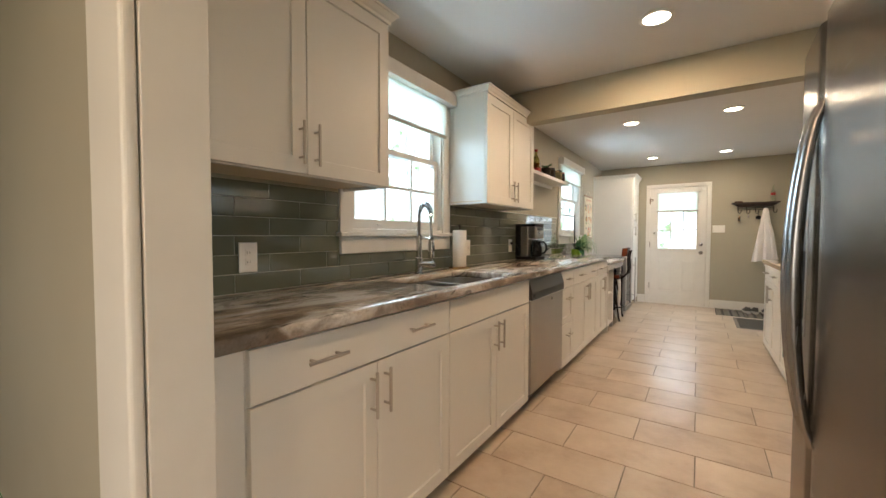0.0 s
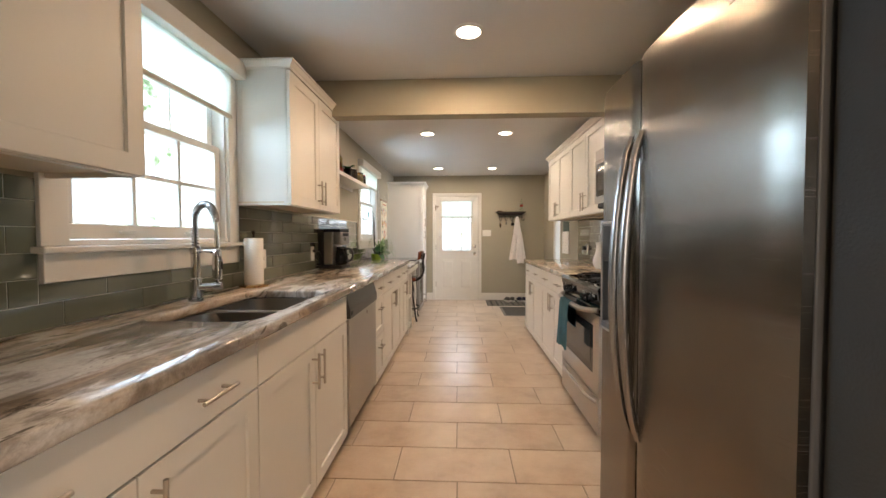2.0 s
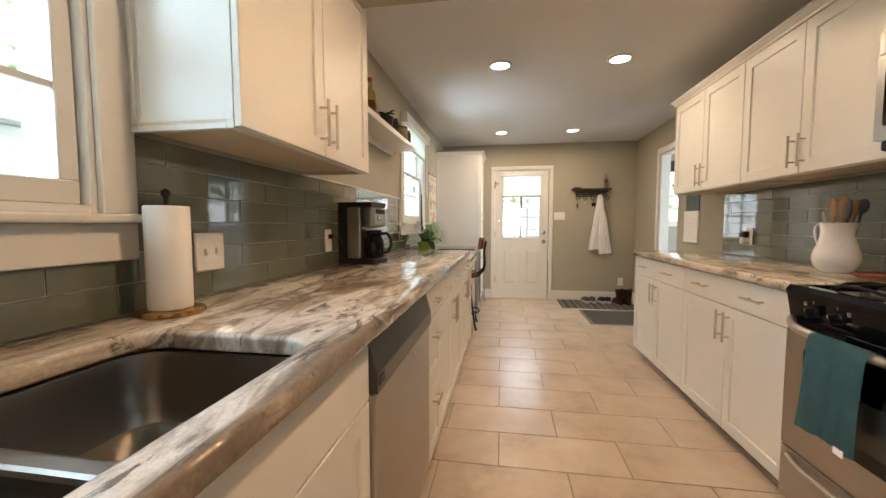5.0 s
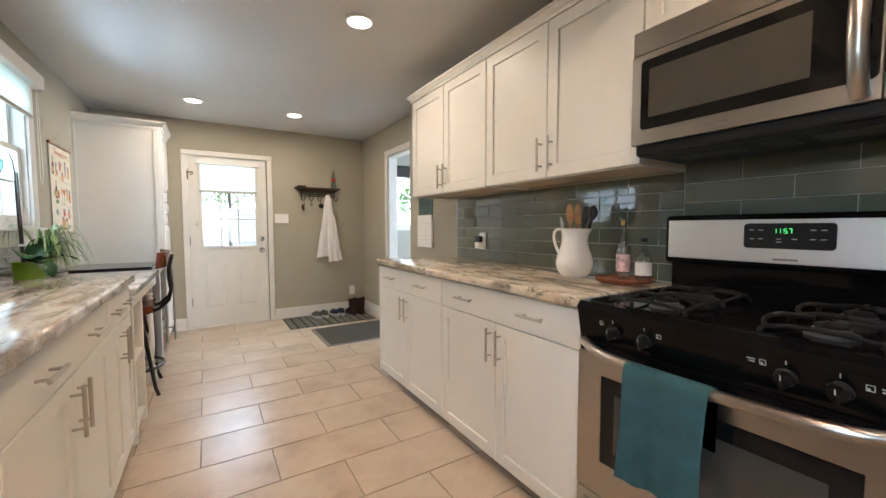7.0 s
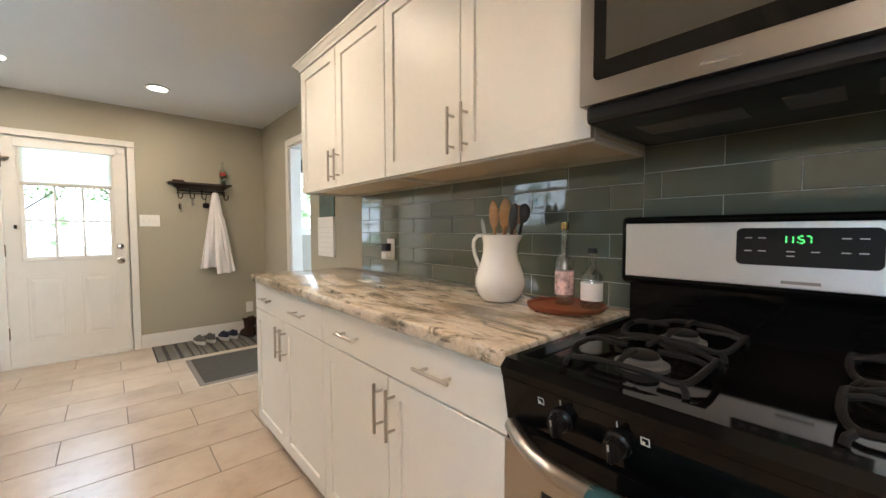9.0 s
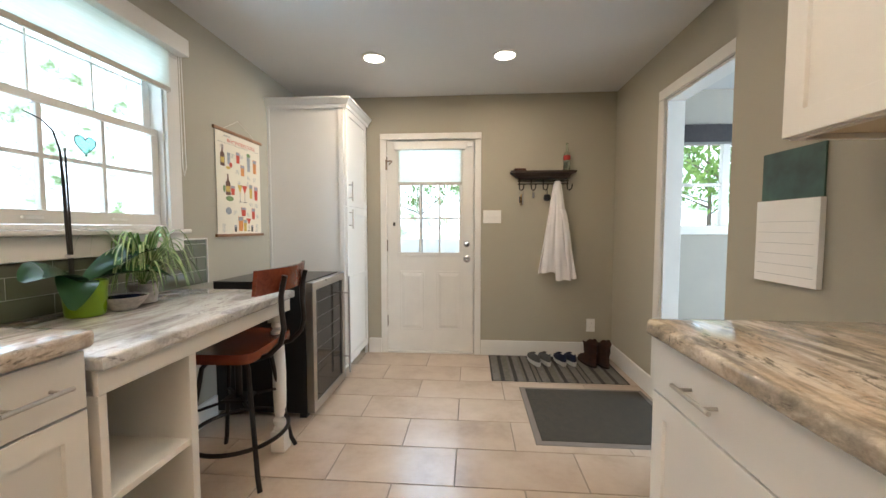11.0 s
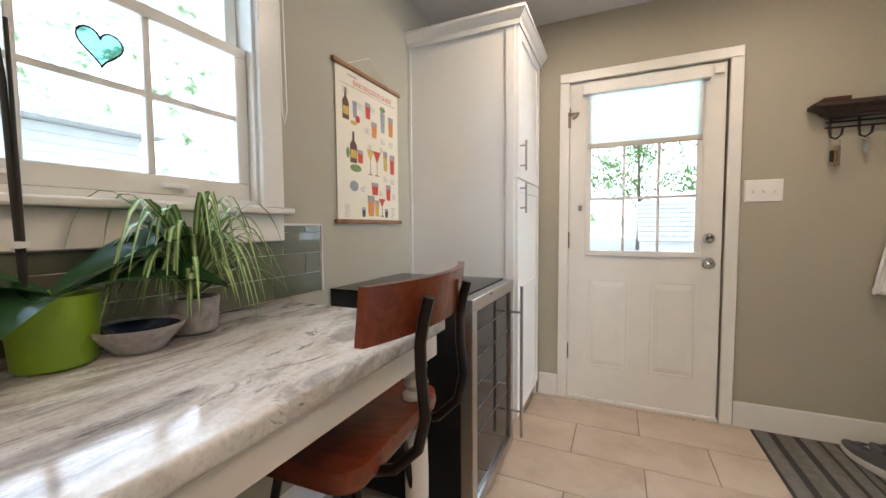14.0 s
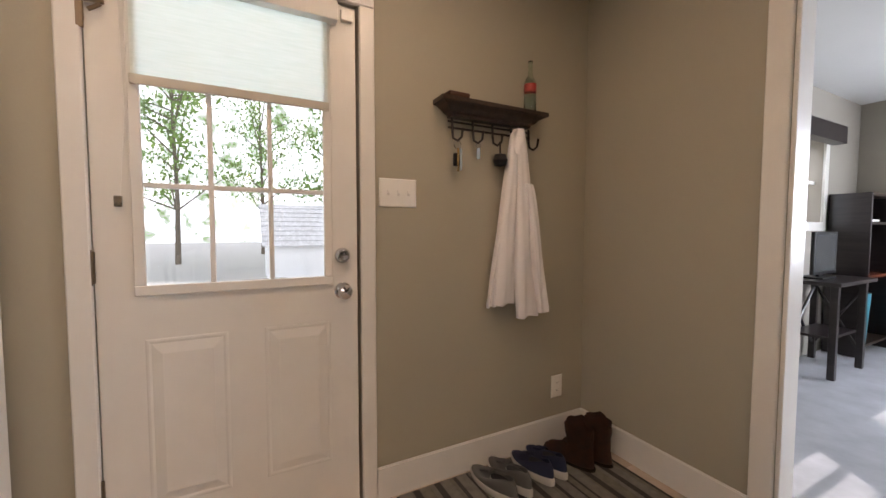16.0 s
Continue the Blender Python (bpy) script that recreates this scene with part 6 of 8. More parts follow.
bd = Lathe([(0.205, 0), (0.212, 0.004), (0.212, 0.016), (0.205, 0.02), (0.003, 0.02)], (0, 0, 0), 48)
bd.transform(Matrix.Translation((1.79, 3.105, ZC + 0.213)) @ Matrix.Rotation(radians(-90 + 11), 4, "Y"))
part("board", bd, WOOD_BR, cb, smooth=True)

# calendar
cl = thing("wall_calendar", "hanging wall calendar with a dark picture above a white page", "calendar", (XR - 0.01, 6.37, 1.25))
pl = facing(XR, -1)
part("picture_sheet", rings(bmesh.new(), [(6.24, 1.30, 6.50, 1.475, 0.002), (6.24, 1.30, 6.50, 1.475, 0.008)], pl), CALPIC, cl, "dark green picture")
part("page", rings(bmesh.new(), [(6.235, 1.0, 6.505, 1.298, 0.002), (6.235, 1.0, 6.505, 1.298, 0.02)], pl), WPAPER, cl)
for k in range(6):
    part("grid_line", rings(bmesh.new(), [(6.25, 1.03 + 0.038 * k, 6.49, 1.031 + 0.038 * k, 0.0202), (6.25, 1.03 + 0.038 * k, 6.49, 1.031 + 0.038 * k, 0.0205)], pl), INKS[5], cl)

# towel over the oven handle
def hanging_cloth(name, label, x, y0, y1, ztop, zf, zb, mat, seed):
    """A cloth folded over a bar: short behind, long in front, with soft folds."""
    rg = random.Random(seed)
    c = thing(name, label, "towel", (x, (y0 + y1) / 2, zf))
    prof = [(0.026, zb)] + [(0.026, zb + (ztop - zb) * f) for f in (0.5, 0.9)] + [(0.018, ztop + 0.014), (0.0, ztop + 0.02), (-0.018, ztop + 0.014)] + [(-0.026, ztop - (ztop - zf) * f) for f in (0.05, 0.15, 0.3, 0.45, 0.6, 0.75, 0.9, 1.0)]
    bm = bmesh.new()
    n = 24
    prev = None
    for i, (o, z) in enumerate(prof):
        depth = max(0, (ztop - z) / (ztop - zf)) if i > 5 else 0
        row = []
        for k in range(n + 1):
            u = k / n
            wob = 0.006 * depth * math.sin(u * 9 + seed) + 0.004 * depth * math.sin(u * 21 + 2)
            pinch = 1 - 0.05 * math.sin(math.pi * min(1, depth))
            y = (y0 + y1) / 2 + (u - 0.5) * (y1 - y0) * pinch + 0.006 * depth
            row.append(bm.verts.new((x + o + wob - 0.012 * depth, y, z + (0.004 * math.sin(u * 5) if i == len(prof) - 1 else 0))))
        if prev:
            for k in range(n):
                bm.faces.new((prev[k], prev[k + 1], row[k + 1], row[k]))
        prev = row
    r = bmesh.ops.solidify(bm, geom=list(bm.faces), thickness=0.005)
    part("cloth", bm, mat, c, smooth=True, angle=60)
    return c


tw = hanging_cloth("dish_towel", "teal cotton dish towel hung over the oven handle", 1.201, 3.672, 3.895, 0.776, 0.46, 0.62, TEAL, 3)
part("care_tag", B((1.154, 3.70, 0.452), (1.157, 3.735, 0.474)), WPAPER, tw, "small white tag")

# ---- desk corner ----
ox, oy = -0.70, 6.27
op = thing("orchid", "orchid with broad leaves in a lime green pot", "potted plant", (ox, oy, ZD))
part("pot", Lathe([(0.056, 0), (0.06, 0.004), (0.07, 0.13), (0.072, 0.135), (0.067, 0.135), (0.064, 0.11)], (ox, oy, ZD + 0.0006), 32), POTG, op, "lime green plastic pot", smooth=True)
part("soil", Lathe([(0.06, 0), (0.064, 0.008), (0.003, 0.014)], (ox, oy, ZD + 0.11), 20), SOIL, op)


def broad_leaf(base, direction, length, width, rise, droop, twist=0.0):
    bm = bmesh.new()
    d = Vector((*direction, 0)).normalized()
    s = Vector((-d.y, d.x, 0))
    rows = []
    n = 14
    for k in range(n + 1):
        f = k / n
        c = Vector(base) + d * length * f + Vector((0, 0, rise * math.sin(f * 1.9) - droop * f * f))
        w = width * (math.sin(math.pi * min(1, f * 0.93 + 0.05)) ** 0.62) / 2
        tw_ = s * math.cos(twist) + Vector((0, 0, 1)) * math.sin(twist)
        rows.append([bm.verts.new(c - tw_ * w + Vector((0, 0, 0.16 * w))), bm.verts.new(c - tw_ * w * 0.5 + Vector((0, 0, 0.02 * w))), bm.verts.new(c - Vector((0, 0, 0.10 * w))), bm.verts.new(c + tw_ * w * 0.5 + Vector((0, 0, 0.02 * w))), bm.verts.new(c + tw_ * w + Vector((0, 0, 0.16 * w)))])
    for k in range(n):
        for j in range(4):
            bm.faces.new((rows[k][j], rows[k][j + 1], rows[k + 1][j + 1], rows[k + 1][j]))
    bmesh.ops.solidify(bm, geom=list(bm.faces), thickness=0.002)
    return bm


zt_ = ZD + 0.135
for di, ln, wd, ri, dr, tw_ in (((0.25, -1.0), 0.26, 0.125, 0.075, 0.04, -0.4), ((0.2, 1.0), 0.29, 0.12, 0.11, 0.0, 0.3), ((0.5, 0.9), 0.29, 0.13, 0.06, 0.07, 0.3), ((0.6, -0.75), 0.21, 0.12, 0.045, 0.12, -0.35)):
    part("leaf", broad_leaf((ox, oy, zt_ + 0.0), di, ln, wd, ri, dr, tw_), LEAF, op, smooth=True)
part("stem", T([(ox - 0.015, oy - 0.03, zt_ - 0.02), (ox - 0.02, oy - 0.035, 1.2), (ox - 0.022, oy - 0.038, 1.38), (ox - 0.02, oy - 0.045, 1.48), (ox - 0.02, oy - 0.065, 1.545), (ox - 0.02, oy - 0.10, 1.575), (ox - 0.02, oy - 0.155, 1.59)], [0.007, 0.006, 0.0055, 0.0035, 0.003, 0.0025, 0.002], 8), STEM, op, smooth=True)
part("stake", T([(ox - 0.008, oy - 0.03, zt_ - 0.02), (ox - 0.016, oy - 0.031, 1.49)], 0.0035, 6), STEM, op)
part("clip", B((ox - 0.028, oy - 0.042, 1.085), (ox - 0.006, oy - 0.022, 1.098), 0.002), WHITE_PL, op)

bx_, by_ = -0.655, 6.385
bw = thing("bowl", "oval grey stoneware bowl with a dark blue inside", "bowl", (bx_, by_, ZD))
part("outside", Lathe([(0.04, 0), (0.046, 0.004), (0.082, 0.048), (0.085, 0.056), (0.081, 0.056), (0.074, 0.046), (0.04, 0.009), (0.003, 0.006)], (bx_, by_, ZD + 0.0006), 32, 1.0), GREYG, bw, smooth=True)
part("glazed_inside", Lathe([(0.02, 0.0), (0.05, 0.010), (0.0775, 0.040), (0.0765, 0.0405), (0.047, 0.0115), (0.003, 0.003)], (bx_, by_, ZD + 0.0108), 32), BLUEG, bw, "dark blue glaze", smooth=True)

sx, sy = -0.70, 6.53
sp = thing("spider_plant", "spider plant with arching striped leaves in a small pot", "potted plant", (sx, sy, ZD))
part("pot", Lathe([(0.045, 0), (0.05, 0.004), (0.058, 0.085), (0.054, 0.088), (0.05, 0.075)], (sx, sy, ZD + 0.0006), 28), GREYG, sp, smooth=True)
part("soil", Lathe([(0.046, 0), (0.05, 0.008), (0.003, 0.012)], (sx, sy, ZD + 0.072), 18), SOIL, sp)
rg = random.Random(8)
for k in range(84):
    a = rg.uniform(0, 2 * math.pi)
    if math.cos(a) < -0.2 and rg.random() < 0.75:
        a += math.pi
    ln, up_ = rg.uniform(0.10, 0.28), rg.uniform(0.09, 0.32)
    w = rg.uniform(0.0055, 0.0105)
    d = Vector((math.cos(a), math.sin(a), 0))
    s = Vector((-d.y, d.x, 0))
    drop = rg.uniform(0.35, 1.0) * up_ + 0.04
    n = 9
    cen = []
    for i in range(n + 1):
        f = i / n
        cen.append(Vector((sx, sy, ZD + 0.08)) + d * (ln * f * (1 - 0.15 * f)) + Vector((0, 0, up_ * math.sin(f * 2.0) * 1.1 - drop * f ** 2.6)))
    lim = XL + 0.015
    for c in cen:
        c.x, c.z = max(c.x, lim + 0.012), max(c.z, ZD + 0.006)
    bm = bmesh.new()
    rows = [[bm.verts.new(c + s * (w * q * (1 - (i / n) ** 3) + 0.0002 * q) + Vector((0, 0, abs(q) * 0.0022))) for q in (-1, -0.4, 0.4, 1)] for i, c in enumerate(cen)]
    for i in range(n):
        for j in range(3):
            fce = bm.faces.new((rows[i][j], rows[i][j + 1], rows[i + 1][j + 1], rows[i + 1][j]))
            fce.material_index = 1 if j == 1 else 0
    part("leaf", bm, [SPIDER, SPIDER_W], sp, smooth=True)

# small potted plant on the wall shelf
pl_x, pl_y = -0.72, 5.06
su = thing("small_potted_plant", "small green plant in a dark brown pot on the shelf", "potted plant", (pl_x, pl_y, 1.836))
part("pot", Lathe([(0.045, 0), (0.05, 0.004), (0.058, 0.10), (0.055, 0.102), (0.05, 0.08)], (pl_x, pl_y, 1.8366), 24), DARKJAR, su, "dark brown glazed pot", smooth=True)
part("soil", Lathe([(0.046, 0), (0.05, 0.006), (0.003, 0.01)], (pl_x, pl_y, 1.836 + 0.078), 16), SOIL, su)
rg = random.Random(17)
for k in range(11):
    a = 2 * math.pi * k / 11 + rg.uniform(-0.2, 0.2)
    part("leaf", broad_leaf((pl_x, pl_y, 1.925), (math.cos(a), math.sin(a)), rg.uniform(0.05, 0.085), 0.026, rg.uniform(0.03, 0.06), 0.01, rg.uniform(-0.3, 0.3)), LEAF, su, smooth=True)

# glass heart in the window
ht = thing("glass_heart", "aqua stained-glass heart hung in the window", "ornament", (XL + 0.006, 6.43, 1.54))
hb = bmesh.new()
outline = []
for k in range(36):
    a = 2 * math.pi * k / 36
    outline.append((6.43 + 0.0028 * 16 * math.sin(a) ** 3, 1.545 + 0.0029 * (13 * math.cos(a) - 5 * math.cos(2 * a) - 2 * math.cos(3 * a) - math.cos(4 * a))))
fr_ = [hb.verts.new((XL + 0.008, y, z)) for y, z in outline]
bk_ = [hb.verts.new((XL + 0.004, y, z)) for y, z in outline]
hb.faces.new(fr_), hb.faces.new(bk_[::-1])
for k in range(36):
    hb.faces.new((fr_[k], fr_[(k + 1) % 36], bk_[(k + 1) % 36], bk_[k]))
part("glass", hb, HEART, ht)
part("lead_edge", T([(XL + 0.006, y, z) for y, z in outline + outline[:1]], 0.0022, 6), DARKMETAL, ht)

# stool
def stool(x, y, turn):
    s = thing("counter_stool", "swivel stool with mahogany seat and back on black iron legs", "stool", (x, y, 0.001), turn=turn)
    q = lambda n, bm, m, **k: part(n, bm, m, s, local=True, **k)
    zs = 0.625
    seat = bmesh.new()
    n = 12
    prev = None
    rr = round_rect(-0.20, -0.225, 0.18, 0.225, 0.055, 5)
    top = [seat.verts.new((a, b, zs + 0.012 * (a * a + b * b) / 0.04)) for a, b in rr]
    bev = [seat.verts.new((a * 1.02, b * 1.02, zs - 0.006)) for a, b in rr]
    bot = [seat.verts.new((a, b, zs - 0.024)) for a, b in rr]
    mid = seat.verts.new((0, 0, zs - 0.006))
    for k in range(len(rr)):
        j = (k + 1) % len(rr)
        seat.faces.new((mid, top[k], top[j]))
        seat.faces.new((top[k], bev[k], bev[j], top[j]))
        seat.faces.new((bev[k], bot[k], bot[j], bev[j]))
    seat.faces.new(bot[::-1])
    q("seat", seat, WOOD_RED, label="glossy mahogany saddle seat", smooth=True, angle=50)
    back = bmesh.new()
    rows = []
    for k in range(17):
        f = k / 16 - 0.5
        xb = 0.262 - 0.055 * (2 * f) ** 2
        rows.append([back.verts.new((xb + dx, f * 0.52 + 0.015, z)) for dx, z in ((0, 0.905), (0.018, 0.905), (0.03, 1.015), (0.012, 1.015))])
    for k in range(16):
        for j in range(4):
            back.faces.new((rows[k][j], rows[k][(j + 1) % 4], rows[k + 1][(j + 1) % 4], rows[k + 1][j]))
    back.faces.new(rows[0][::-1]), back.faces.new(rows[-1])
    bmesh.ops.bevel(back, geom=[e for e in back.edges if e.calc_face_angle(0) > 1], offset=0.004, segments=2, affect="EDGES")
    q("backrest", back, WOOD_RED, label="curved mahogany backrest", smooth=True)
    for sy_ in (-1, 1):
        yb = sy_ * 0.12
        q("back_support", T([(0.05, sy_ * 0.06, zs - 0.035), (0.15, yb, zs - 0.036), (0.215, yb, zs - 0.015), (0.27, yb, zs + 0.04), (0.287, yb, zs + 0.11), (0.278, yb, zs + 0.20), (0.277, yb, zs + 0.26), (0.286, yb, zs + 0.31), (0.298, yb, zs + 0.355)], 0.0125, 10), DARKMETAL, label="bent black iron bar", smooth=True)
    q("hub", Lathe([(0.09, 0), (0.09, 0.012), (0.04, 0.02), (0.04, 0.034)], (0, 0, zs - 0.06), 24), DARKMETAL)
    q("screw", T([(0, 0, 0.36), (0, 0, zs - 0.06)], 0.016, 12), DARKMETAL)
    for a in (45, 135, 225, 315):
        c, d = math.cos(radians(a)), math.sin(radians(a))
        q("leg", T([(0.05 * c, 0.05 * d, zs - 0.055), (0.13 * c, 0.13 * d, zs - 0.06), (0.155 * c, 0.155 * d, zs - 0.085), (0.165 * c, 0.165 * d, zs - 0.14), (0.215 * c, 0.215 * d, 0.24), (0.25 * c, 0.25 * d, 0.06), (0.275 * c, 0.275 * d, 0.006)], 0.0115, 10), DARKMETAL, smooth=True)
    ring = [(0.224 * math.cos(2 * math.pi * k / 40), 0.224 * math.sin(2 * math.pi * k / 40), 0.19) for k in range(41)]
    q("foot_ring", tube(bmesh.new(), ring, 0.0105, 8, cap=False), DARKMETAL, label="round black iron foot ring", smooth=True)
    q("cross_plate", B((-0.06, -0.06, 0.352), (0.06, 0.06, 0.362), 0.003), DARKMETAL)
    for a in (45, 135, 225, 315):
        c, d = math.cos(radians(a)), math.sin(radians(a))
        q("brace", T([(0.03 * c, 0.03 * d, 0.357), (0.183 * c, 0.183 * d, 0.345)], 0.007, 8), DARKMETAL)


stool(-0.375, 6.70, 3)

# poster
ps = thing("drinks_poster", "cream paper poster of cocktails on wooden rails", "poster", (XL + 0.01, 7.485, 1.5))
pl = facing(XL, 1)
part("sheet", rings(bmesh.new(), [(7.245, 1.155, 7.745, 1.825, 0.006), (7.245, 1.155, 7.745, 1.825, 0.0075)], pl), PAPER, ps)
for z in (1.832, 1.148):
    part("rail", B((XL + 0.0015, 7.225, z - 0.010), (XL + 0.019, 7.765, z + 0.010), 0.004), WOOD_BR, ps)
part("string", T([(XL + 0.012, 7.32, 1.842), (XL + 0.006, 7.49, 1.93), (XL + 0.012, 7.67, 1.842)], 0.0015, 5), PAPER, ps)


def ink(u0, v0, u1, v1, k, n="print", w=0.0077):
    part(n, rings(bmesh.new(), [(u0, v0, u1, v1, w), (u0, v0, u1, v1, w + 0.0003)], pl), INKS[k], ps)


def ink_shape(pts, k, n="print"):
    bm = bmesh.new()
    bm.faces.new([bm.verts.new((XL + 0.0079, u, v)) for u, v in pts])
    part(n, bm, INKS[k], ps)


def lettering(txt, size, u, v, k):
    glyphs("lettering", txt, size, Matrix(((0, 0, 1, XL + 0.0078), (1, 0, 0, u), (0, 1, 0, v), (0, 0, 0, 1))), INKS[k], ps)


lettering("THE COCKTAIL", 0.010, 7.36, 1.795, 6)
lettering("BARTENDER'S GUIDE", 0.034, 7.525, 1.762, 0)
ink(7.27, 1.752, 7.72, 1.7535, 6)


def glass_print(u, v, w, h, k, kind):
    if kind == "tumbler":
        ink_shape([(u - w * 0.38, v), (u + w * 0.38, v), (u + w * 0.5, v + h), (u - w * 0.5, v + h)], k)
        ink(u - w * 0.42, v + h * 0.72, u + w * 0.42, v + h * 0.98, 5, w=0.0081)
    elif kind == "martini":
        ink_shape([(u, v + h * 0.5), (u + w * 0.55, v + h), (u - w * 0.55, v + h)], k)
        ink(u - 0.002, v + 0.004, u + 0.002, v + h * 0.5, 6)
        ink(u - w * 0.3, v, u + w * 0.3, v + 0.004, 6)
    elif kind == "bottle":
        ink_shape([(u - w / 2, v), (u + w / 2, v), (u + w / 2, v + h * 0.58), (u + w * 0.17, v + h * 0.72), (u + w * 0.15, v + h), (u - w * 0.15, v + h), (u - w * 0.17, v + h * 0.72), (u - w / 2, v + h * 0.58)], k)
        ink(u - w * 0.42, v + h * 0.15, u + w * 0.42, v + h * 0.42, 2, w=0.0081)
    else:
        ink_shape([(u + w / 2 * math.cos(a * 0.3142 * 2), v + h / 2 + h / 2 * math.sin(a * 0.3142 * 2)) for a in range(10)], k)


for u, v, w, h, k, kind in ((7.31, 1.60, 0.045, 0.135, 3, "bottle"), (7.375, 1.62, 0.035, 0.075, 5, "tumbler"), (7.365, 1.585, 0.05, 0.02, 2, "dot"), (7.395, 1.60, 0.035, 0.035, 0, "dot"),
                            (7.475, 1.64, 0.045, 0.075, 0, "tumbler"), (7.525, 1.56, 0.048, 0.075, 1, "tumbler"), (7.60, 1.60, 0.042, 0.10, 5, "tumbler"), (7.60, 1.70, 0.05, 0.03, 4, "dot"), (7.675, 1.595, 0.048, 0.10, 1, "tumbler"),
                            (7.36, 1.415, 0.05, 0.14, 3, "bottle"), (7.41, 1.42, 0.045, 0.06, 0, "tumbler"), (7.32, 1.43, 0.025, 0.05, 4, "dot"), (7.375, 1.375, 0.085, 0.035, 4, "dot"),
                            (7.49, 1.375, 0.055, 0.12, 2, "martini"), (7.545, 1.375, 0.06, 0.12, 0, "martini"), (7.62, 1.41, 0.042, 0.10, 2, "tumbler"), (7.685, 1.40, 0.048, 0.10, 0, "tumbler"),
                            (7.36, 1.285, 0.065, 0.05, 5, "dot"), (7.525, 1.28, 0.06, 0.06, 0, "tumbler"), (7.645, 1.26, 0.045, 0.08, 0, "tumbler"),
                            (7.49, 1.175, 0.06, 0.10, 1, "tumbler"), (7.54, 1.175, 0.04, 0.08, 2, "tumbler"), (7.585, 1.175, 0.055, 0.09, 0, "martini"), (7.43, 1.17, 0.03, 0.045, 6, "tumbler"), (7.625, 1.17, 0.03, 0.045, 6, "tumbler")):
    glass_print(u, v, w, h, k, kind)
rg = random.Random(5)
for u, v in ((7.31, 1.735), (7.42, 1.69), (7.515, 1.70), (7.47, 1.59), (7.60, 1.565), (7.675, 1.56), (7.49, 1.515), (7.59, 1.52), (7.62, 1.375), (7.685, 1.37), (7.43, 1.31), (7.58, 1.30), (7.70, 1.29), (7.31, 1.22), (7.31, 1.19), (7.69, 1.22), (7.69, 1.19)):
    for j in range(4):
        ink(u - 0.02, v - 0.007 * j, u + rg.uniform(0.004, 0.022), v - 0.007 * j + 0.0022, 5, "text_line")

# ---- coat shelf on the end wall ----
cs = thing("coat_shelf", "dark carved wooden wall shelf with five iron hooks", "coat rack", (1.41, YE, 1.6))
bm = bmesh.new()
prof = [(1.195, 1.640, 0.045), (1.195, 1.650, 0.05), (1.18, 1.656, 0.062), (1.165, 1.672, 0.068), (1.14, 1.686, 0.088), (1.125, 1.690, 0.098), (1.125, 1.708, 0.098)]
prev = None
for u0, z, dpt in prof:
    u1 = 2 * 1.412 - u0
    ring = [bm.verts.new(c) for c in ((u0, YE - 0.001, z), (u0, YE - dpt, z), (u1, YE - dpt, z), (u1, YE - 0.001, z))]
    if prev:
        for k in range(4):
            bm.faces.new((prev[k], prev[(k + 1) % 4], ring[(k + 1) % 4], ring[k]))
    else:
        bm.faces.new(ring[::-1])
    prev = ring
bm.faces.new(prev)
part("shelf", bm, WOOD_DK, cs)
for z in (1.622, 1.596):
    part("rod", T([(1.19, YE - 0.022, z), (1.645, YE - 0.022, z)], 0.005, 8), DARKMETAL, cs)
for k in range(5):
    hx_ = 1.205 + 0.1065 * k
    part("hook", T([(hx_, YE - 0.03, 1.634), (hx_, YE - 0.032, 1.58), (hx_ + 0.002, YE - 0.036, 1.548), (hx_ + 0.018, YE - 0.046, 1.536), (hx_ + 0.034, YE - 0.056, 1.552), (hx_ + 0.037, YE - 0.06, 1.59)], 0.0055, 8), DARKMETAL, cs, "black iron coat hook", smooth=True)
wl = thing("wallet", "dark leather wallet lying on the coat shelf", "wallet", (1.2, YE - 0.06, 1.708))
part("fold", B((1.155, YE - 0.1, 1.7086), (1.255, YE - 0.02, 1.728), 0.006), BROWNLEATHER, wl)
bottle(1.618, YE - 0.055, 1.708, 0.029, 0.25, GLASSG, None, "clear green glass soda bottle with a red label", None, REDLBL, neck=0.38, lbl_h=(0.38, 0.53))
for hx_, big in ((1.215, True), (1.322, False)):
    ks = thing("key_ring", "bunch of keys on a ring hanging from a hook" if big else "single key on a small ring", "keys", (hx_, YE - 0.04, 1.5))
    rr_ = 0.018 if big else 0.011
    zc_ = 1.536 - rr_
    part("ring", tube(bmesh.new(), [(hx_ + 0.008 + rr_ * math.cos(a * 0.5236), YE - 0.046, zc_ + rr_ * math.sin(a * 0.5236)) for a in range(13)], 0.0015, 6, cap=False), CHROME, ks)
    if big:
        part("fob", B((hx_ - 0.012, YE - 0.056, 1.425), (hx_ + 0.022, YE - 0.038, 1.482), 0.006), BLACKP, ks, "black car key fob")
        part("key", B((hx_ + 0.012, YE - 0.06, 1.405), (hx_ + 0.024, YE - 0.0575, 1.50), 0.001), CHROME, ks)
        part("key", B((hx_ - 0.002, YE - 0.064, 1.40), (hx_ + 0.008, YE - 0.0615, 1.50), 0.001), BRASS, ks)
    else:
        part("key", B((hx_ - 0.002, YE - 0.05, 1.465), (hx_ + 0.018, YE - 0.044, 1.515), 0.002), CHROME, ks)

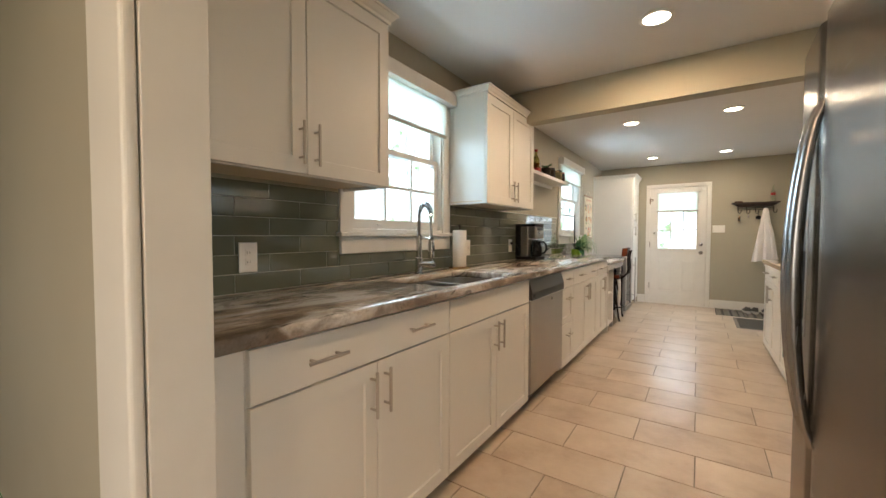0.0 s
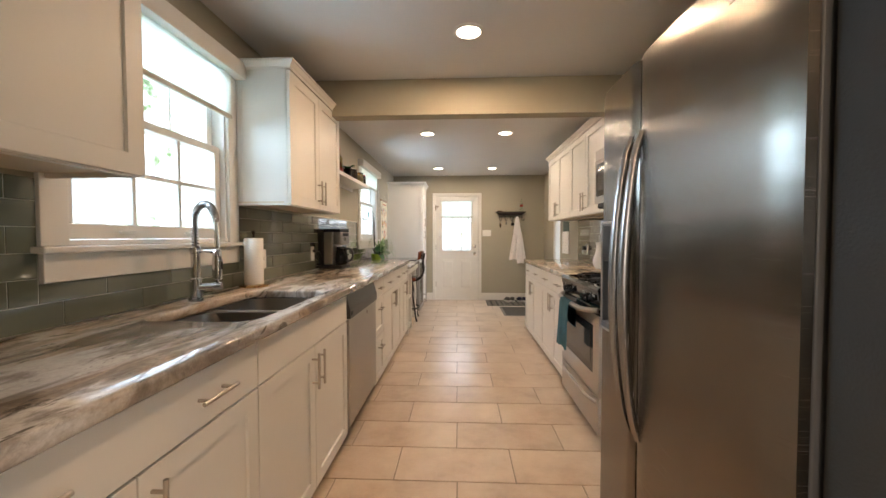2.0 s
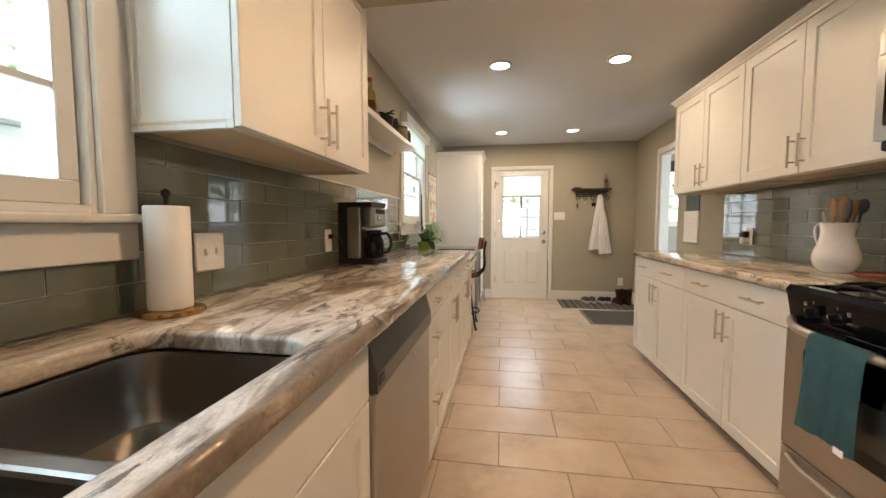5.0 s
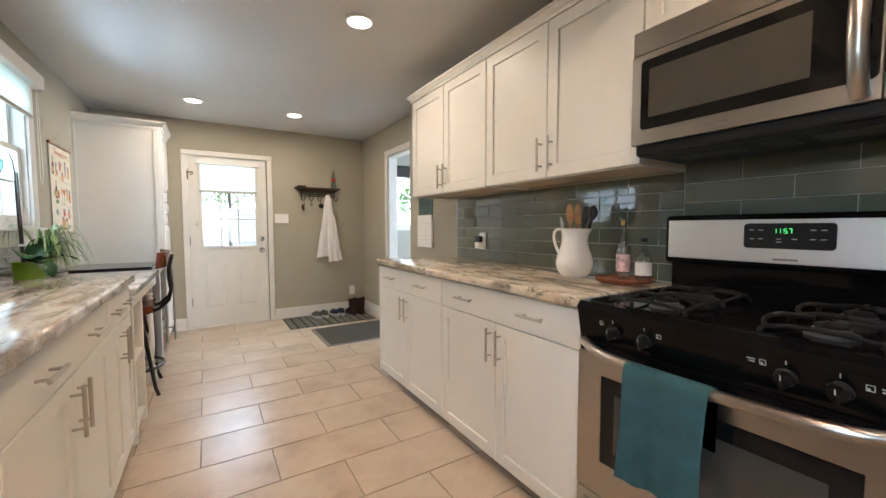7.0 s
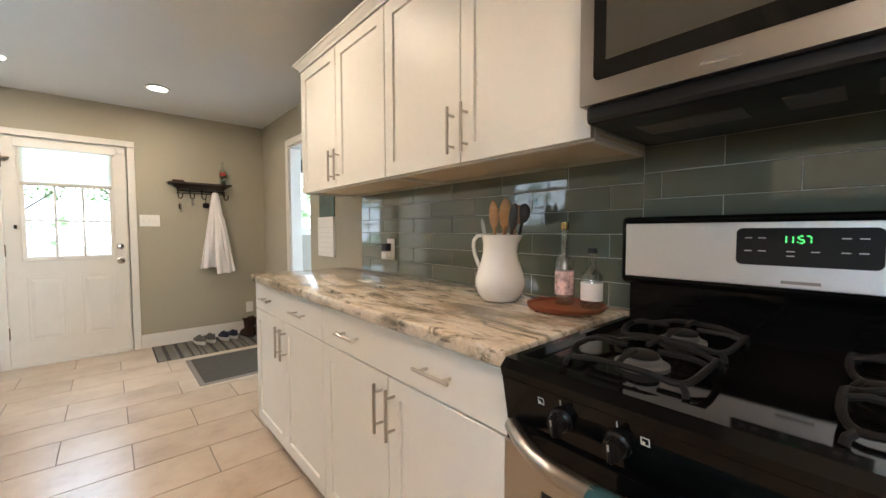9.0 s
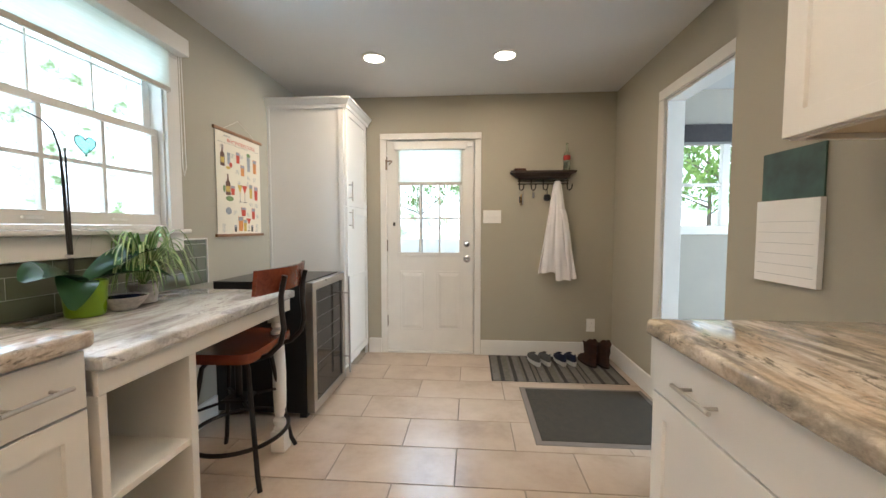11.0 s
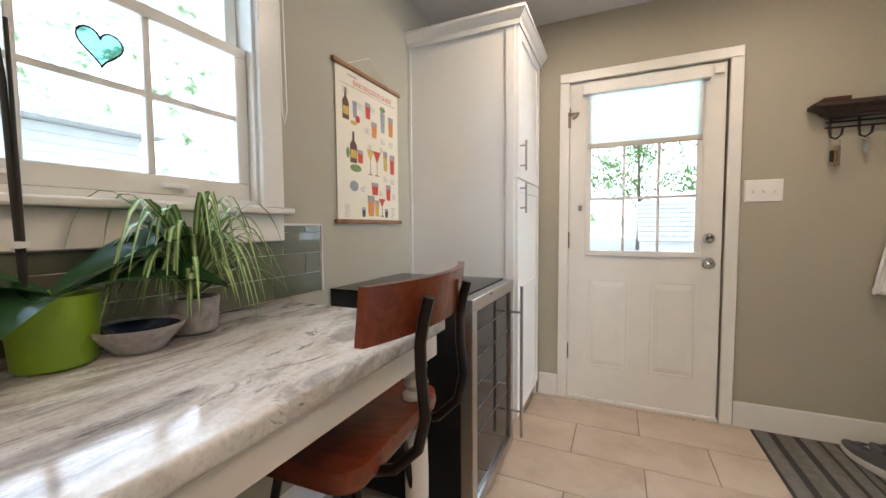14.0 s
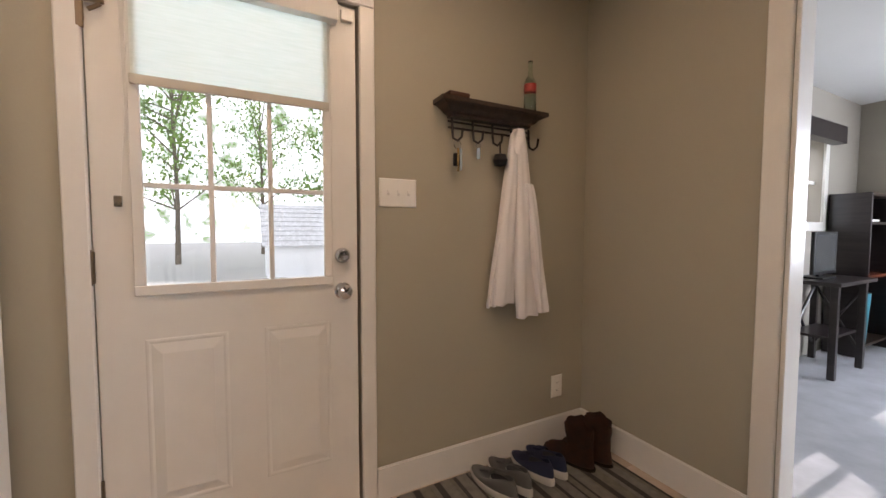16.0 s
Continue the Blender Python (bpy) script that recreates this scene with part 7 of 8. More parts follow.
# white robe
def cloth_panel(top, bottom, depth, lean, seed, m=30, n=40):
    """A hanging length of cloth: a flattened tube from top (x0, x1, z) to bottom (x0, x1, z) with folds that deepen downwards."""
    rg = random.Random(seed)
    ph = [rg.uniform(0, 6.28) for _ in range(4)]
    bm = bmesh.new()
    grid = []
    for j in range(m + 1):
        f = j / m
        e = f ** 0.8
        x0, x1 = top[0] + (bottom[0] - top[0]) * e, top[1] + (bottom[1] - top[1]) * e
        z = top[2] + (bottom[2] - top[2]) * f
        row = []
        for k in range(n):
            a = 2 * math.pi * k / n
            u = math.cos(a)
            d = depth * (0.55 + 0.45 * math.sin(math.pi * min(1, 0.2 + 0.75 * f))) * (0.35 + 0.65 * abs(math.sin(a)) ** 0.6) * (1 if math.sin(a) > 0 else -1)
            fold = (0.008 * math.sin(2.2 * u + ph[0] + 1.5 * f) + 0.002 * math.sin(7 * u + ph[1] - 2 * f) + 0.003 * math.sin(7 * f + 4 * u + ph[2])) * (0.3 + f)
            y = YE - 0.06 - lean - d - fold
            row.append(bm.verts.new(((x0 + x1) / 2 + (x1 - x0) / 2 * u + 0.003 * math.sin(6 * f + ph[3]), min(y, YE - 0.005), z + 0.004 * f ** 8 * math.sin(4 * u + ph[1]))))
        grid.append(row)
    for j in range(m):
        for k in range(n):
            bm.faces.new((grid[j][k], grid[j][(k + 1) % n], grid[j + 1][(k + 1) % n], grid[j + 1][k]))
    bm.faces.new(grid[0])
    inner = [bm.verts.new((v.co.x, v.co.y * 0.9 + (YE - 0.06 - lean) * 0.1, v.co.z + 0.03)) for v in grid[-1]]
    for k in range(n):
        bm.faces.new((grid[-1][k], grid[-1][(k + 1) % n], inner[(k + 1) % n], inner[k]))
    bm.faces.new(inner)
    return bm


def robe():
    r = thing("robe", "white cotton coat hanging from an iron hook", "coat", (1.545, YE - 0.05, 0.75))
    part("front_panel", cloth_panel((1.505, 1.545, 1.60), (1.408, 1.530, 0.795), 0.024, 0.004, 4), ROBE, r, smooth=True, angle=80)
    part("front_panel", cloth_panel((1.515, 1.56, 1.605), (1.532, 1.668, 0.725), 0.026, 0.014, 7), ROBE, r, smooth=True, angle=80)
    part("sleeve", cloth_panel((1.503, 1.53, 1.50), (1.385, 1.430, 0.785), 0.022, -0.012, 9), ROBE, r, smooth=True, angle=80)
    part("sleeve", cloth_panel((1.555, 1.60, 1.36), (1.648, 1.708, 0.742), 0.026, 0.034, 12), ROBE, r, smooth=True, angle=80)
    part("collar", cloth_panel((1.512, 1.548, 1.615), (1.50, 1.572, 1.50), 0.032, 0.014, 15, 8, 24), ROBE, r, smooth=True, angle=80)
    part("loop", T([(1.52, YE - 0.06, 1.595), (1.535, YE - 0.056, 1.61), (1.55, YE - 0.05, 1.56)], 0.004, 6), ROBE, r)


robe()
hb_ = thing("dog_leash_handle", "small dark grey plastic handle hanging behind the coat", "leash", (1.44, YE - 0.05, 1.47))
part("case", Lathe([(0.002, 0), (0.026, 0.006), (0.034, 0.03), (0.026, 0.056), (0.002, 0.062)], (1.452, YE - 0.047, 1.44), 18), BLACKP, hb_, smooth=True)
part("strap", T([(1.452, YE - 0.047, 1.50), (1.448, YE - 0.05, 1.555)], 0.004, 6), BLACKP, hb_)

# ---- mats and shoes ----
mt = thing("striped_mat", "grey striped woven floor mat by the back door", "rug", (1.45, 8.17, 0.001))
x = 0.937
rg = random.Random(12)
seq = [(0.012, MAT_B), (0.05, MAT_A), (0.012, MAT_C), (0.03, MAT_B), (0.05, MAT_C), (0.022, MAT_A), (0.03, MAT_B), (0.045, MAT_A), (0.02, MAT_C), (0.018, MAT_B), (0.05, MAT_A), (0.012, MAT_B), (0.03, MAT_C)]
k = 0
while x < 1.985:
    w, mm = seq[k % len(seq)]
    w = min(w, 1.985 - x)
    part("stripe", B((x, 7.872, 0.0008), (x + w, 8.462, 0.0075 + 0.001 * (mm is MAT_A)), 0), mm, mt)
    x += w
    k += 1
m2 = thing("door_mat", "dark grey-brown carpet mat with a taupe rubber edge", "rug", (1.6, 7.37, 0.001))
part("border", rings(bmesh.new(), [(1.135, 7.0, 2.02, 7.765, 0.0008), (1.14, 7.005, 2.015, 7.76, 0.006), (1.175, 7.04, 1.98, 7.725, 0.0065)], lambda u, v, w: (u, v, w)), MAT_T, m2)
part("carpet_field", B((1.172, 7.037, 0.0066), (1.983, 7.728, 0.0105), 0.002), MAT_DK, m2)


def shoe(name, label, x, y, turn, mat, length=0.29):
    """A low trainer, toe at +y in its own frame."""
    s = thing(name, label, "shoe", (x, y, 0.0085), turn=turn, group="shoes on the mat")
    L = length
    def outline_(k, n, grow=1.0):
        a = 2 * math.pi * k / n
        yy = math.sin(a)
        w = 0.043 + 0.008 * math.sin(yy * 1.6 + 0.3)
        return (w * math.cos(a) * grow * (1 - 0.12 * max(0, yy) ** 3), yy * L / 2 * grow)
    n = 28
    so = bmesh.new()
    prev = None
    for z, g in ((0.0, 0.95), (0.006, 1.01), (0.020, 1.02), (0.028, 0.985)):
        ring = [so.verts.new((*outline_(k, n, g), z + 0.012 * max(0, -outline_(k, n, g)[1] / L * 2) * (z > 0.01) + 0.006 * max(0, outline_(k, n, g)[1] / L * 2) ** 2)) for k in range(n)]
        if prev:
            for k in range(n):
                so.faces.new((prev[k], prev[(k + 1) % n], ring[(k + 1) % n], ring[k]))
        else:
            so.faces.new(ring[::-1])
        prev = ring
    so.faces.new(prev)
    part("sole", so, SOLE, s, "white rubber sole", local=True, smooth=True)
    up = bmesh.new()
    prev = None
    for i in range(7):
        f = i / 6
        ring = []
        for k in range(n):
            ox_, oy_ = outline_(k, n, 0.98)
            t_ = oy_ / (L / 2)
            top = 0.052 + 0.045 * max(0, min(1, (0.35 - t_) / 0.9)) ** 0.7
            # the throat lies behind the middle
            cx0, cy0 = 0, -L * 0.17
            px_, py_ = 0.026 * ox_ / 0.045, cy0 + oy_ * 0.46
            s_ = f ** 2.1
            ring.append(up.verts.new((ox_ * (1 - s_) + px_ * s_, oy_ * (1 - s_) + py_ * s_, 0.03 + (top - 0.03) * math.sin(f * math.pi / 2))))
        if prev:
            for k in range(n):
                up.faces.new((prev[k], prev[(k + 1) % n], ring[(k + 1) % n], ring[k]))
        prev = ring
    part("upper", up, mat, s, local=True, smooth=True)
    ins = Lathe([(0.002, 0.0), (0.03, 0.001), (0.031, 0.008)], (0, 0, 0.052), 20)
    for v in ins.verts:
        v.co.y = v.co.y * 1.95 - L * 0.17
    part("lining", ins, INSIDE, s, local=True)
    tg = B((-0.018, -0.012, 0.07), (0.018, 0.05, 0.082), 0.005)
    tg.transform(Matrix.Translation((0, 0.0, 0)) @ Matrix.Rotation(radians(-22), 4, "X"))
    part("tongue", tg, mat, s, local=True, smooth=True)
    for k in range(3):
        yy = 0.012 + 0.02 * k
        part("lace", T([(-0.02, yy, 0.076 - 0.006 * k), (0, yy + 0.004, 0.084 - 0.007 * k), (0.02, yy, 0.076 - 0.006 * k)], 0.0022, 6), mat, s, local=True)


shoe("sneaker", "grey knit sneaker with a white sole on the mat", 1.335, 8.315, 8, SHOE_G)
shoe("sneaker", "grey knit sneaker with a white sole on the mat", 1.432, 8.33, 4, SHOE_G)
shoe("sneaker", "navy blue sneaker with a white sole on the mat", 1.565, 8.33, 4, SHOE_B, 0.27)
shoe("sneaker", "navy blue sneaker with a white sole on the mat", 1.655, 8.335, 1, SHOE_B, 0.27)


def boot(x, y, turn):
    b = thing("ankle_boot", "worn brown suede ankle boot with a slouching shaft", "boot", (x, y, 0.0085), turn=turn, group="shoes on the mat")
    n = 26
    bm = bmesh.new()
    prev = None
    for i, (z, w, l, cy_) in enumerate(((0.012, 0.046, 0.135, 0.0), (0.03, 0.048, 0.137, 0.0), (0.06, 0.046, 0.12, -0.012), (0.085, 0.042, 0.09, -0.036), (0.11, 0.042, 0.068, -0.055), (0.15, 0.047, 0.066, -0.058), (0.19, 0.05, 0.068, -0.056), (0.225, 0.054, 0.072, -0.054), (0.25, 0.058, 0.075, -0.054))):
        ring = []
        for k in range(n):
            a = 2 * math.pi * k / n
            wr = 1 + (0.05 * math.sin(4 * a + i * 2) + 0.03 * math.sin(9 * a + i)) * (i > 2)
            ring.append(bm.verts.new((w * math.cos(a) * wr, cy_ + l * math.sin(a) * wr, z * 0.80 + (0.016 * math.sin(2 * a + 1) + 0.007 * math.sin(7 * a) if i == 8 else 0))))
        if prev:
            for k in range(n):
                bm.faces.new((prev[k], prev[(k + 1) % n], ring[(k + 1) % n], ring[k]))
        else:
            bm.faces.new(ring[::-1])
        prev = ring
    bmesh.ops.solidify(bm, geom=list(bm.faces), thickness=0.004)
    part("shaft", bm, BROWNLEATHER, b, local=True, smooth=True)
    so = bmesh.new()
    lo = [so.verts.new((0.05 * math.cos(2 * math.pi * k / n), 0.142 * math.sin(2 * math.pi * k / n), 0.0)) for k in range(n)]
    hi = [so.verts.new((0.05 * math.cos(2 * math.pi * k / n), 0.142 * math.sin(2 * math.pi * k / n), 0.0118)) for k in range(n)]
    for k in range(n):
        so.faces.new((lo[k], lo[(k + 1) % n], hi[(k + 1) % n], hi[k]))
    so.faces.new(lo[::-1]), so.faces.new(hi)
    part("sole", so, DARKJAR, b, local=True)
    part("heel_seam", B((-0.004, -0.128, 0.03), (0.004, -0.12, 0.2), 0.001), BROWNLEATHER, b, local=True)


boot(1.795, 8.325, 12)
boot(1.905, 8.31, 8)

# ---- the office beyond the side door ----
OX1, OY0, OY1 = 5.95, 4.9, 8.5
structure("floor_office", B((XE + 0.081, OY0, -0.05), (OX1, OY1, 0.0)), OFF_FLOOR, "pale grey mottled floor of the office", "floor")
structure("ceiling_office", B((XE + 0.081, OY0, HC), (OX1, OY1, HC + 0.12)), CEIL, "white office ceiling", "ceiling")
OW = (4.25, 1.22, 5.12, 1.95)
OW2 = (2.45, 1.22, 3.62, 1.95)
wall_sheet("wall_office_north", "y", OY1, 0.15, XE + 0.081, OX1 + 0.12, 0, HC, (OW, OW2), OFF_WALL, "grey office wall with a window")
# The wide east opening is unseen, added to hold a lamp.
wall_sheet("wall_office_east", "x", OX1, 0.15, OY0, OY1 - 0.002, 0, HC, ((5.3, 0.9, 6.9, 2.05),), OFF_WALL, "grey office wall with an unseen opening added for light")
wall_sheet("wall_office_south", "y", OY0, -0.12, XE + 0.081, OX1 + 0.12, 0, HC, (), OFF_WALL, "grey office wall")
def office_window(name, x0, x1):
    wo = thing(name, "white framed office window with a dark valance", "window", ((x0 + x1) / 2, OY1, 1.2), kind="structure")
    for a, b in (((x0 - 0.08, 1.14), (x1 + 0.08, 1.219)), ((x0 - 0.08, 1.951), (x1 + 0.08, 2.03)), ((x0 - 0.08, 1.22), (x0 - 0.001, 1.95)), ((x1 + 0.001, 1.22), (x1 + 0.08, 1.95))):
        part("frame", B((a[0], OY1 - 0.02, a[1]), (b[0], OY1 - 0.0005, b[1]), 0.003), TRIM, wo)
    if x1 - x0 > 1:
        part("mullion", B(((x0 + x1) / 2 - 0.03, OY1 + 0.04, 1.221), ((x0 + x1) / 2 + 0.03, OY1 + 0.09, 1.949)), TRIM, wo)
    part("sash_bar", B((x0 + 0.001, OY1 + 0.05, 1.57), (x1 - 0.001, OY1 + 0.08, 1.60)), TRIM, wo)
    ov = thing("valance", "dark brown upholstered valance over the office window", "window valance", ((x0 + x1) / 2, OY1 - 0.08, 1.98))
    part("box", B((x0 - 0.12, OY1 - 0.12, 1.93), (x1 + 0.12, OY1 - 0.021, 2.08), 0.004), DARKWOOD, ov)


office_window("window_3", OW[0], OW[2])
office_window("window_4", OW2[0], OW2[2])
od = thing("office_desk", "dark espresso wooden desk with crossed side braces", "desk", (4.68, 8.3, 0.001))
part("desktop", B((4.30, 8.10, 0.72), (5.06, 8.48, 0.75), 0.004), DARKWOOD, od)
for dx_ in (4.34, 4.90):
    for dy_ in (8.14, 8.44):
        part("leg", B((dx_ - 0.022, dy_ - 0.022, 0.001), (dx_ + 0.022, dy_ + 0.022, 0.7195), 0.003), DARKWOOD, od)
for sgn in (0, 1):
    part("brace", T([(4.35, 8.44, 0.15 + 0.5 * sgn), (4.89, 8.44, 0.65 - 0.5 * sgn)], 0.012, 6), DARKWOOD, od)
    part("side_brace", T([(4.90, 8.15, 0.15 + 0.5 * sgn), (4.90, 8.43, 0.65 - 0.5 * sgn)], 0.012, 6), DARKWOOD, od)
part("lower_shelf", B((4.363, 8.162, 0.30), (4.877, 8.418, 0.32)), DARKWOOD, od)
mo = thing("monitor", "black computer monitor on the office desk", "monitor", (4.6, 8.29, 0.7505))
part("screen", B((4.36, 8.28, 0.79), (4.80, 8.305, 1.135), 0.006), BLACKP, mo)
part("panel", B((4.385, 8.2785, 0.815), (4.775, 8.2797, 1.11)), plain("screen_dark_grey", (0.06, 0.065, 0.07), 0.2), mo)
part("stand", B((4.55, 8.3055, 0.766), (4.62, 8.33, 0.95), 0.004), BLACKP, mo)
part("foot", B((4.46, 8.25, 0.7505), (4.72, 8.38, 0.765), 0.004), BLACKP, mo)
hu = thing("bookcase", "dark espresso hutch with open shelves beside the desk", "bookcase", (5.5, 8.3, 0.001))
part("side", B((5.23, 8.20, 0.001), (5.255, 8.48, 1.48), 0.003), DARKWOOD, hu)
part("side", B((5.905, 8.20, 0.001), (5.93, 8.48, 1.48), 0.003), DARKWOOD, hu)
part("back", B((5.256, 8.465, 0.001), (5.904, 8.48, 1.48)), DARKWOOD, hu)
for z in (0.10, 0.72, 1.20, 1.455):
    part("shelf", B((5.256, 8.21, z), (5.904, 8.464, z + 0.022)), WOOD_DK if z != 0.72 else WOOD_RED, hu)
pp = thing("paper_stack", "white papers lying on the hutch shelf", "papers", (5.4, 8.3, 1.2226))
part("sheets", B((5.30, 8.23, 1.2226), (5.56, 8.43, 1.245), 0.004), WPAPER, pp)
bn = thing("waste_bin", "blue plastic bin on the low shelf of the hutch", "bin", (5.3, 8.33, 0.1226))
part("tub", Lathe([(0.09, 0), (0.095, 0.005), (0.115, 0.45), (0.11, 0.45), (0.09, 0.02)], (5.41, 8.335, 0.1226), 24), plain("blue_plastic", (0.05, 0.28, 0.36), 0.4), bn, smooth=True)
# Lamps added to brighten the office: in the east opening and outside window_3.
fill_light("office_fill", (OX1 - 0.02, 6.1, 1.5), (3.6, 6.6, 1.1), 1.5, 1.1, 230)
fill_light("office_fill", (4.68, OY1 + 0.4, 2.3), (4.68, 7.6, 0.6), 0.9, 0.5, 20)

# ---- outdoors ----
structure("ground", B((-80, -60, -0.5), (80, 90, -0.45)), GRASSM, "mown green lawn", "ground")
# This distant ring's emission also serves as added daylight for the rooms.
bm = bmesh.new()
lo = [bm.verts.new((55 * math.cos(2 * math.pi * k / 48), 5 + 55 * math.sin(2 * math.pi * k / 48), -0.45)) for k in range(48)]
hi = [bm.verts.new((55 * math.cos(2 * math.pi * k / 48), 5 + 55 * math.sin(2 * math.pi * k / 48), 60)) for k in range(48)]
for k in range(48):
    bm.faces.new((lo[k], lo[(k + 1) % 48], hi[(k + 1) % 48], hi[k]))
structure("backdrop", bm, HAZE, "glowing backdrop of bright hazy woods and sky", "backdrop")
# Unseen slab above the back door, added to block the sun.
structure("door_sun_block", B((-1.2, YE + 0.16, 2.55), (2.15, YE + 2.2, 2.62)), TRIM, "unseen white slab added to keep sun off the back door", "roof")


def tree(x, y, h, seed):
    rg = random.Random(seed)
    t = thing("tree", "leafy green tree on the lawn", "tree", (x, y, -0.45), "trees round the house")
    tr = T([(x, y, -0.45), (x + 0.05, y, h * 0.25), (x - 0.05, y + 0.1, h * 0.6), (x, y, h * 0.85)], [0.12, 0.09, 0.06, 0.03], 10)
    lv = bmesh.new()
    for b in range(18):
        a = rg.uniform(0, 6.28)
        z0 = h * rg.uniform(0.18, 0.75)
        r = h * rg.uniform(0.18, 0.34)
        tip = Vector((x + r * math.cos(a), y + r * math.sin(a), z0 + h * rg.uniform(0.08, 0.25)))
        tube(tr, [(x, y, z0), tuple(Vector((x, y, z0)).lerp(tip, 0.5) + Vector((0, 0, 0.1))), tuple(tip)], [0.045, 0.03, 0.012], 6)
        for c in range(130):
            o = Vector((rg.gauss(0, 0.42), rg.gauss(0, 0.42), rg.gauss(0, 0.32)))
            p_ = tip.lerp(Vector((x, y, z0 + 0.3)), rg.uniform(0, 0.6)) + o
            q = Euler((rg.uniform(0, 6), rg.uniform(0, 6), rg.uniform(0, 6))).to_matrix()
            s_ = rg.uniform(0.07, 0.14)
            vs = [lv.verts.new(p_ + q @ Vector(v)) for v in ((-s_, 0, 0), (0, -s_ * 0.5, 0.02), (s_, 0, 0), (0, s_ * 0.5, 0.02))]
            lv.faces.new(vs)
    part("trunk", tr, BARK, t, smooth=True)
    part("crown", lv, LEAVES, t)


for k, (tx_, ty_, th_) in enumerate(((-5.2, 22, 9), (-2.2, 27, 10), (4.4, 26, 9), (1.4, 33, 11), (8.5, 31, 10), (16, 7.5, 8), (15, 3.5, 8), (12, 24, 9), (8.6, 15.5, 8), (12.5, 18.5, 9))):
    tree(tx_, ty_, th_, k)

structure("patio", B((-10, YE + 0.16, -0.449), (12, 58.5, -0.40)), plain("pale_concrete", (0.55, 0.54, 0.51), 0.8, vary=0.1), "pale sunlit concrete patio", "pavement")

# shed and neighbouring house
ROOFM = plain("pale_shingle", (0.60, 0.62, 0.64), 0.85, vary=0.2, scale=9, relief=0.4)
SIDING = plain("white_siding", (0.88, 0.90, 0.92), 0.6, vary=0.04, scale=3)
sd = thing("garden_shed", "pale grey garden shed with a shingled roof behind the house", "shed", (2.9, 20, -0.40))
part("wall", B((1.0, 18.6, -0.399), (5.0, 21.4, 0.72)), SIDING, sd)
for k in range(9):
    f = k / 9
    y_, z_ = 18.35 + 1.75 * f, 0.66 + 1.25 * f
    rf = B((0.8, 0, 0), (5.2, 0.24, 0.03), 0.004, 1)
    rf.transform(Matrix.Translation((0, y_, z_)) @ Matrix.Rotation(math.atan2(1.25, 1.75) - 0.06, 4, "X"))
    part("shingle_course", rf, ROOFM, sd)
part("back_slope", B((0.8, 20.1, 1.86), (5.2, 21.6, 1.9)), ROOFM, sd)
nh = thing("neighbour_house", "white sided house with a grey eave across the yard", "house", (-8.6, 5, -0.45))
for k in range(20):
    part("siding_board", B((-8.62 - 0.008 * (k % 2 == 0), -6, -0.449 + 0.17 * k), (-8.6, 10.5, -0.285 + 0.17 * k)), SIDING, nh)
part("eave", B((-9.0, -6.3, 2.96), (-8.15, 10.8, 3.10)), ROOFM, nh, "grey eave and gutter")
part("roof", B((-11.5, -6.3, 3.101), (-8.2, 10.8, 3.2)), ROOFM, nh)
part("side_wall", B((-11.4, -6, -0.449), (-8.63, 10.5, 2.955)), SIDING, nh)
for y_ in (-0.5, 4.4):
    w_ = part("window", B((-8.599, y_, 0.9), (-8.56, y_ + 0.9, 2.2)), TRIM, nh)
    part("pane", B((-8.559, y_ + 0.08, 0.98), (-8.55, y_ + 0.82, 2.12)), DARKGLASS, w_, "dark window pane")

# patio chair outside the back door
pc = thing("patio_chair", "weathered grey patio chair outside the back door", "chair", (0.55, 11.2, -0.40))
GREYW = plain("weathered_wood", (0.25, 0.24, 0.23), 0.8, vary=0.2)
for k in range(5):
    part("back_slat", B((0.36 + 0.09 * k, 11.45, 0.0), (0.43 + 0.09 * k, 11.48, 0.62), 0.004), GREYW, pc)
part("seat", B((0.33, 10.95, -0.08), (0.83, 11.44, -0.05), 0.004), GREYW, pc)
for ax_ in (0.33, 0.79):
    for ay_ in (10.97, 11.41):
        part("leg", B((ax_, ay_, -0.3995), (ax_ + 0.04, ay_ + 0.04, -0.081), 0.003), GREYW, pc)
    part("arm", B((ax_ - 0.02, 10.94, 0.15), (ax_ + 0.06, 11.44, 0.175), 0.003), GREYW, pc)

# ---- floor tiles and backsplash tiles ----
def tile_mesh(name, a, b, w, h, t, bev, mat, axis):
    """A bevelled tile of w by h, standing t proud, its lower corner at the origin."""
    bm = bmesh.new()
    rows = [(0, 0, w, h, 0), (0, 0, w, h, t - bev), (bev, bev, w - bev, h - bev, t)]
    place = (lambda u, v, q: (u, v, q)) if axis == "z" else ((lambda u, v, q: (q, u, v)) if axis == "x" else (lambda u, v, q: (-q, u, v)))
    rings(bm, rows, place)
    bmesh.ops.recalc_face_normals(bm, faces=bm.faces)
    me = bpy.data.meshes.new(name)
    bm.to_mesh(me)
    bm.free()
    me.materials.append(mat)
    return me


MESHES = {}
TILT = random.Random(21)


def lay(name, parent, at, w, h, t, bev, mat, axis):
    key = (name, round(w, 4), round(h, 4), axis)
    if key not in MESHES:
        MESHES[key] = tile_mesh(name, 0, 0, w, h, t, bev, mat, axis)
    o = new(name, MESHES[key])
    o.parent = parent
    o.location = at
    if name == "backsplash_tile":
        o.rotation_euler = (0, radians(TILT.gauss(0, 0.035)), radians(TILT.gauss(0, 0.045)))
    return o


fl = bpy.data.objects["floor"]
PX, PY, GR = 0.618, 0.3048, 0.0055
k = 0
y1 = 8.156 + 2 * PY
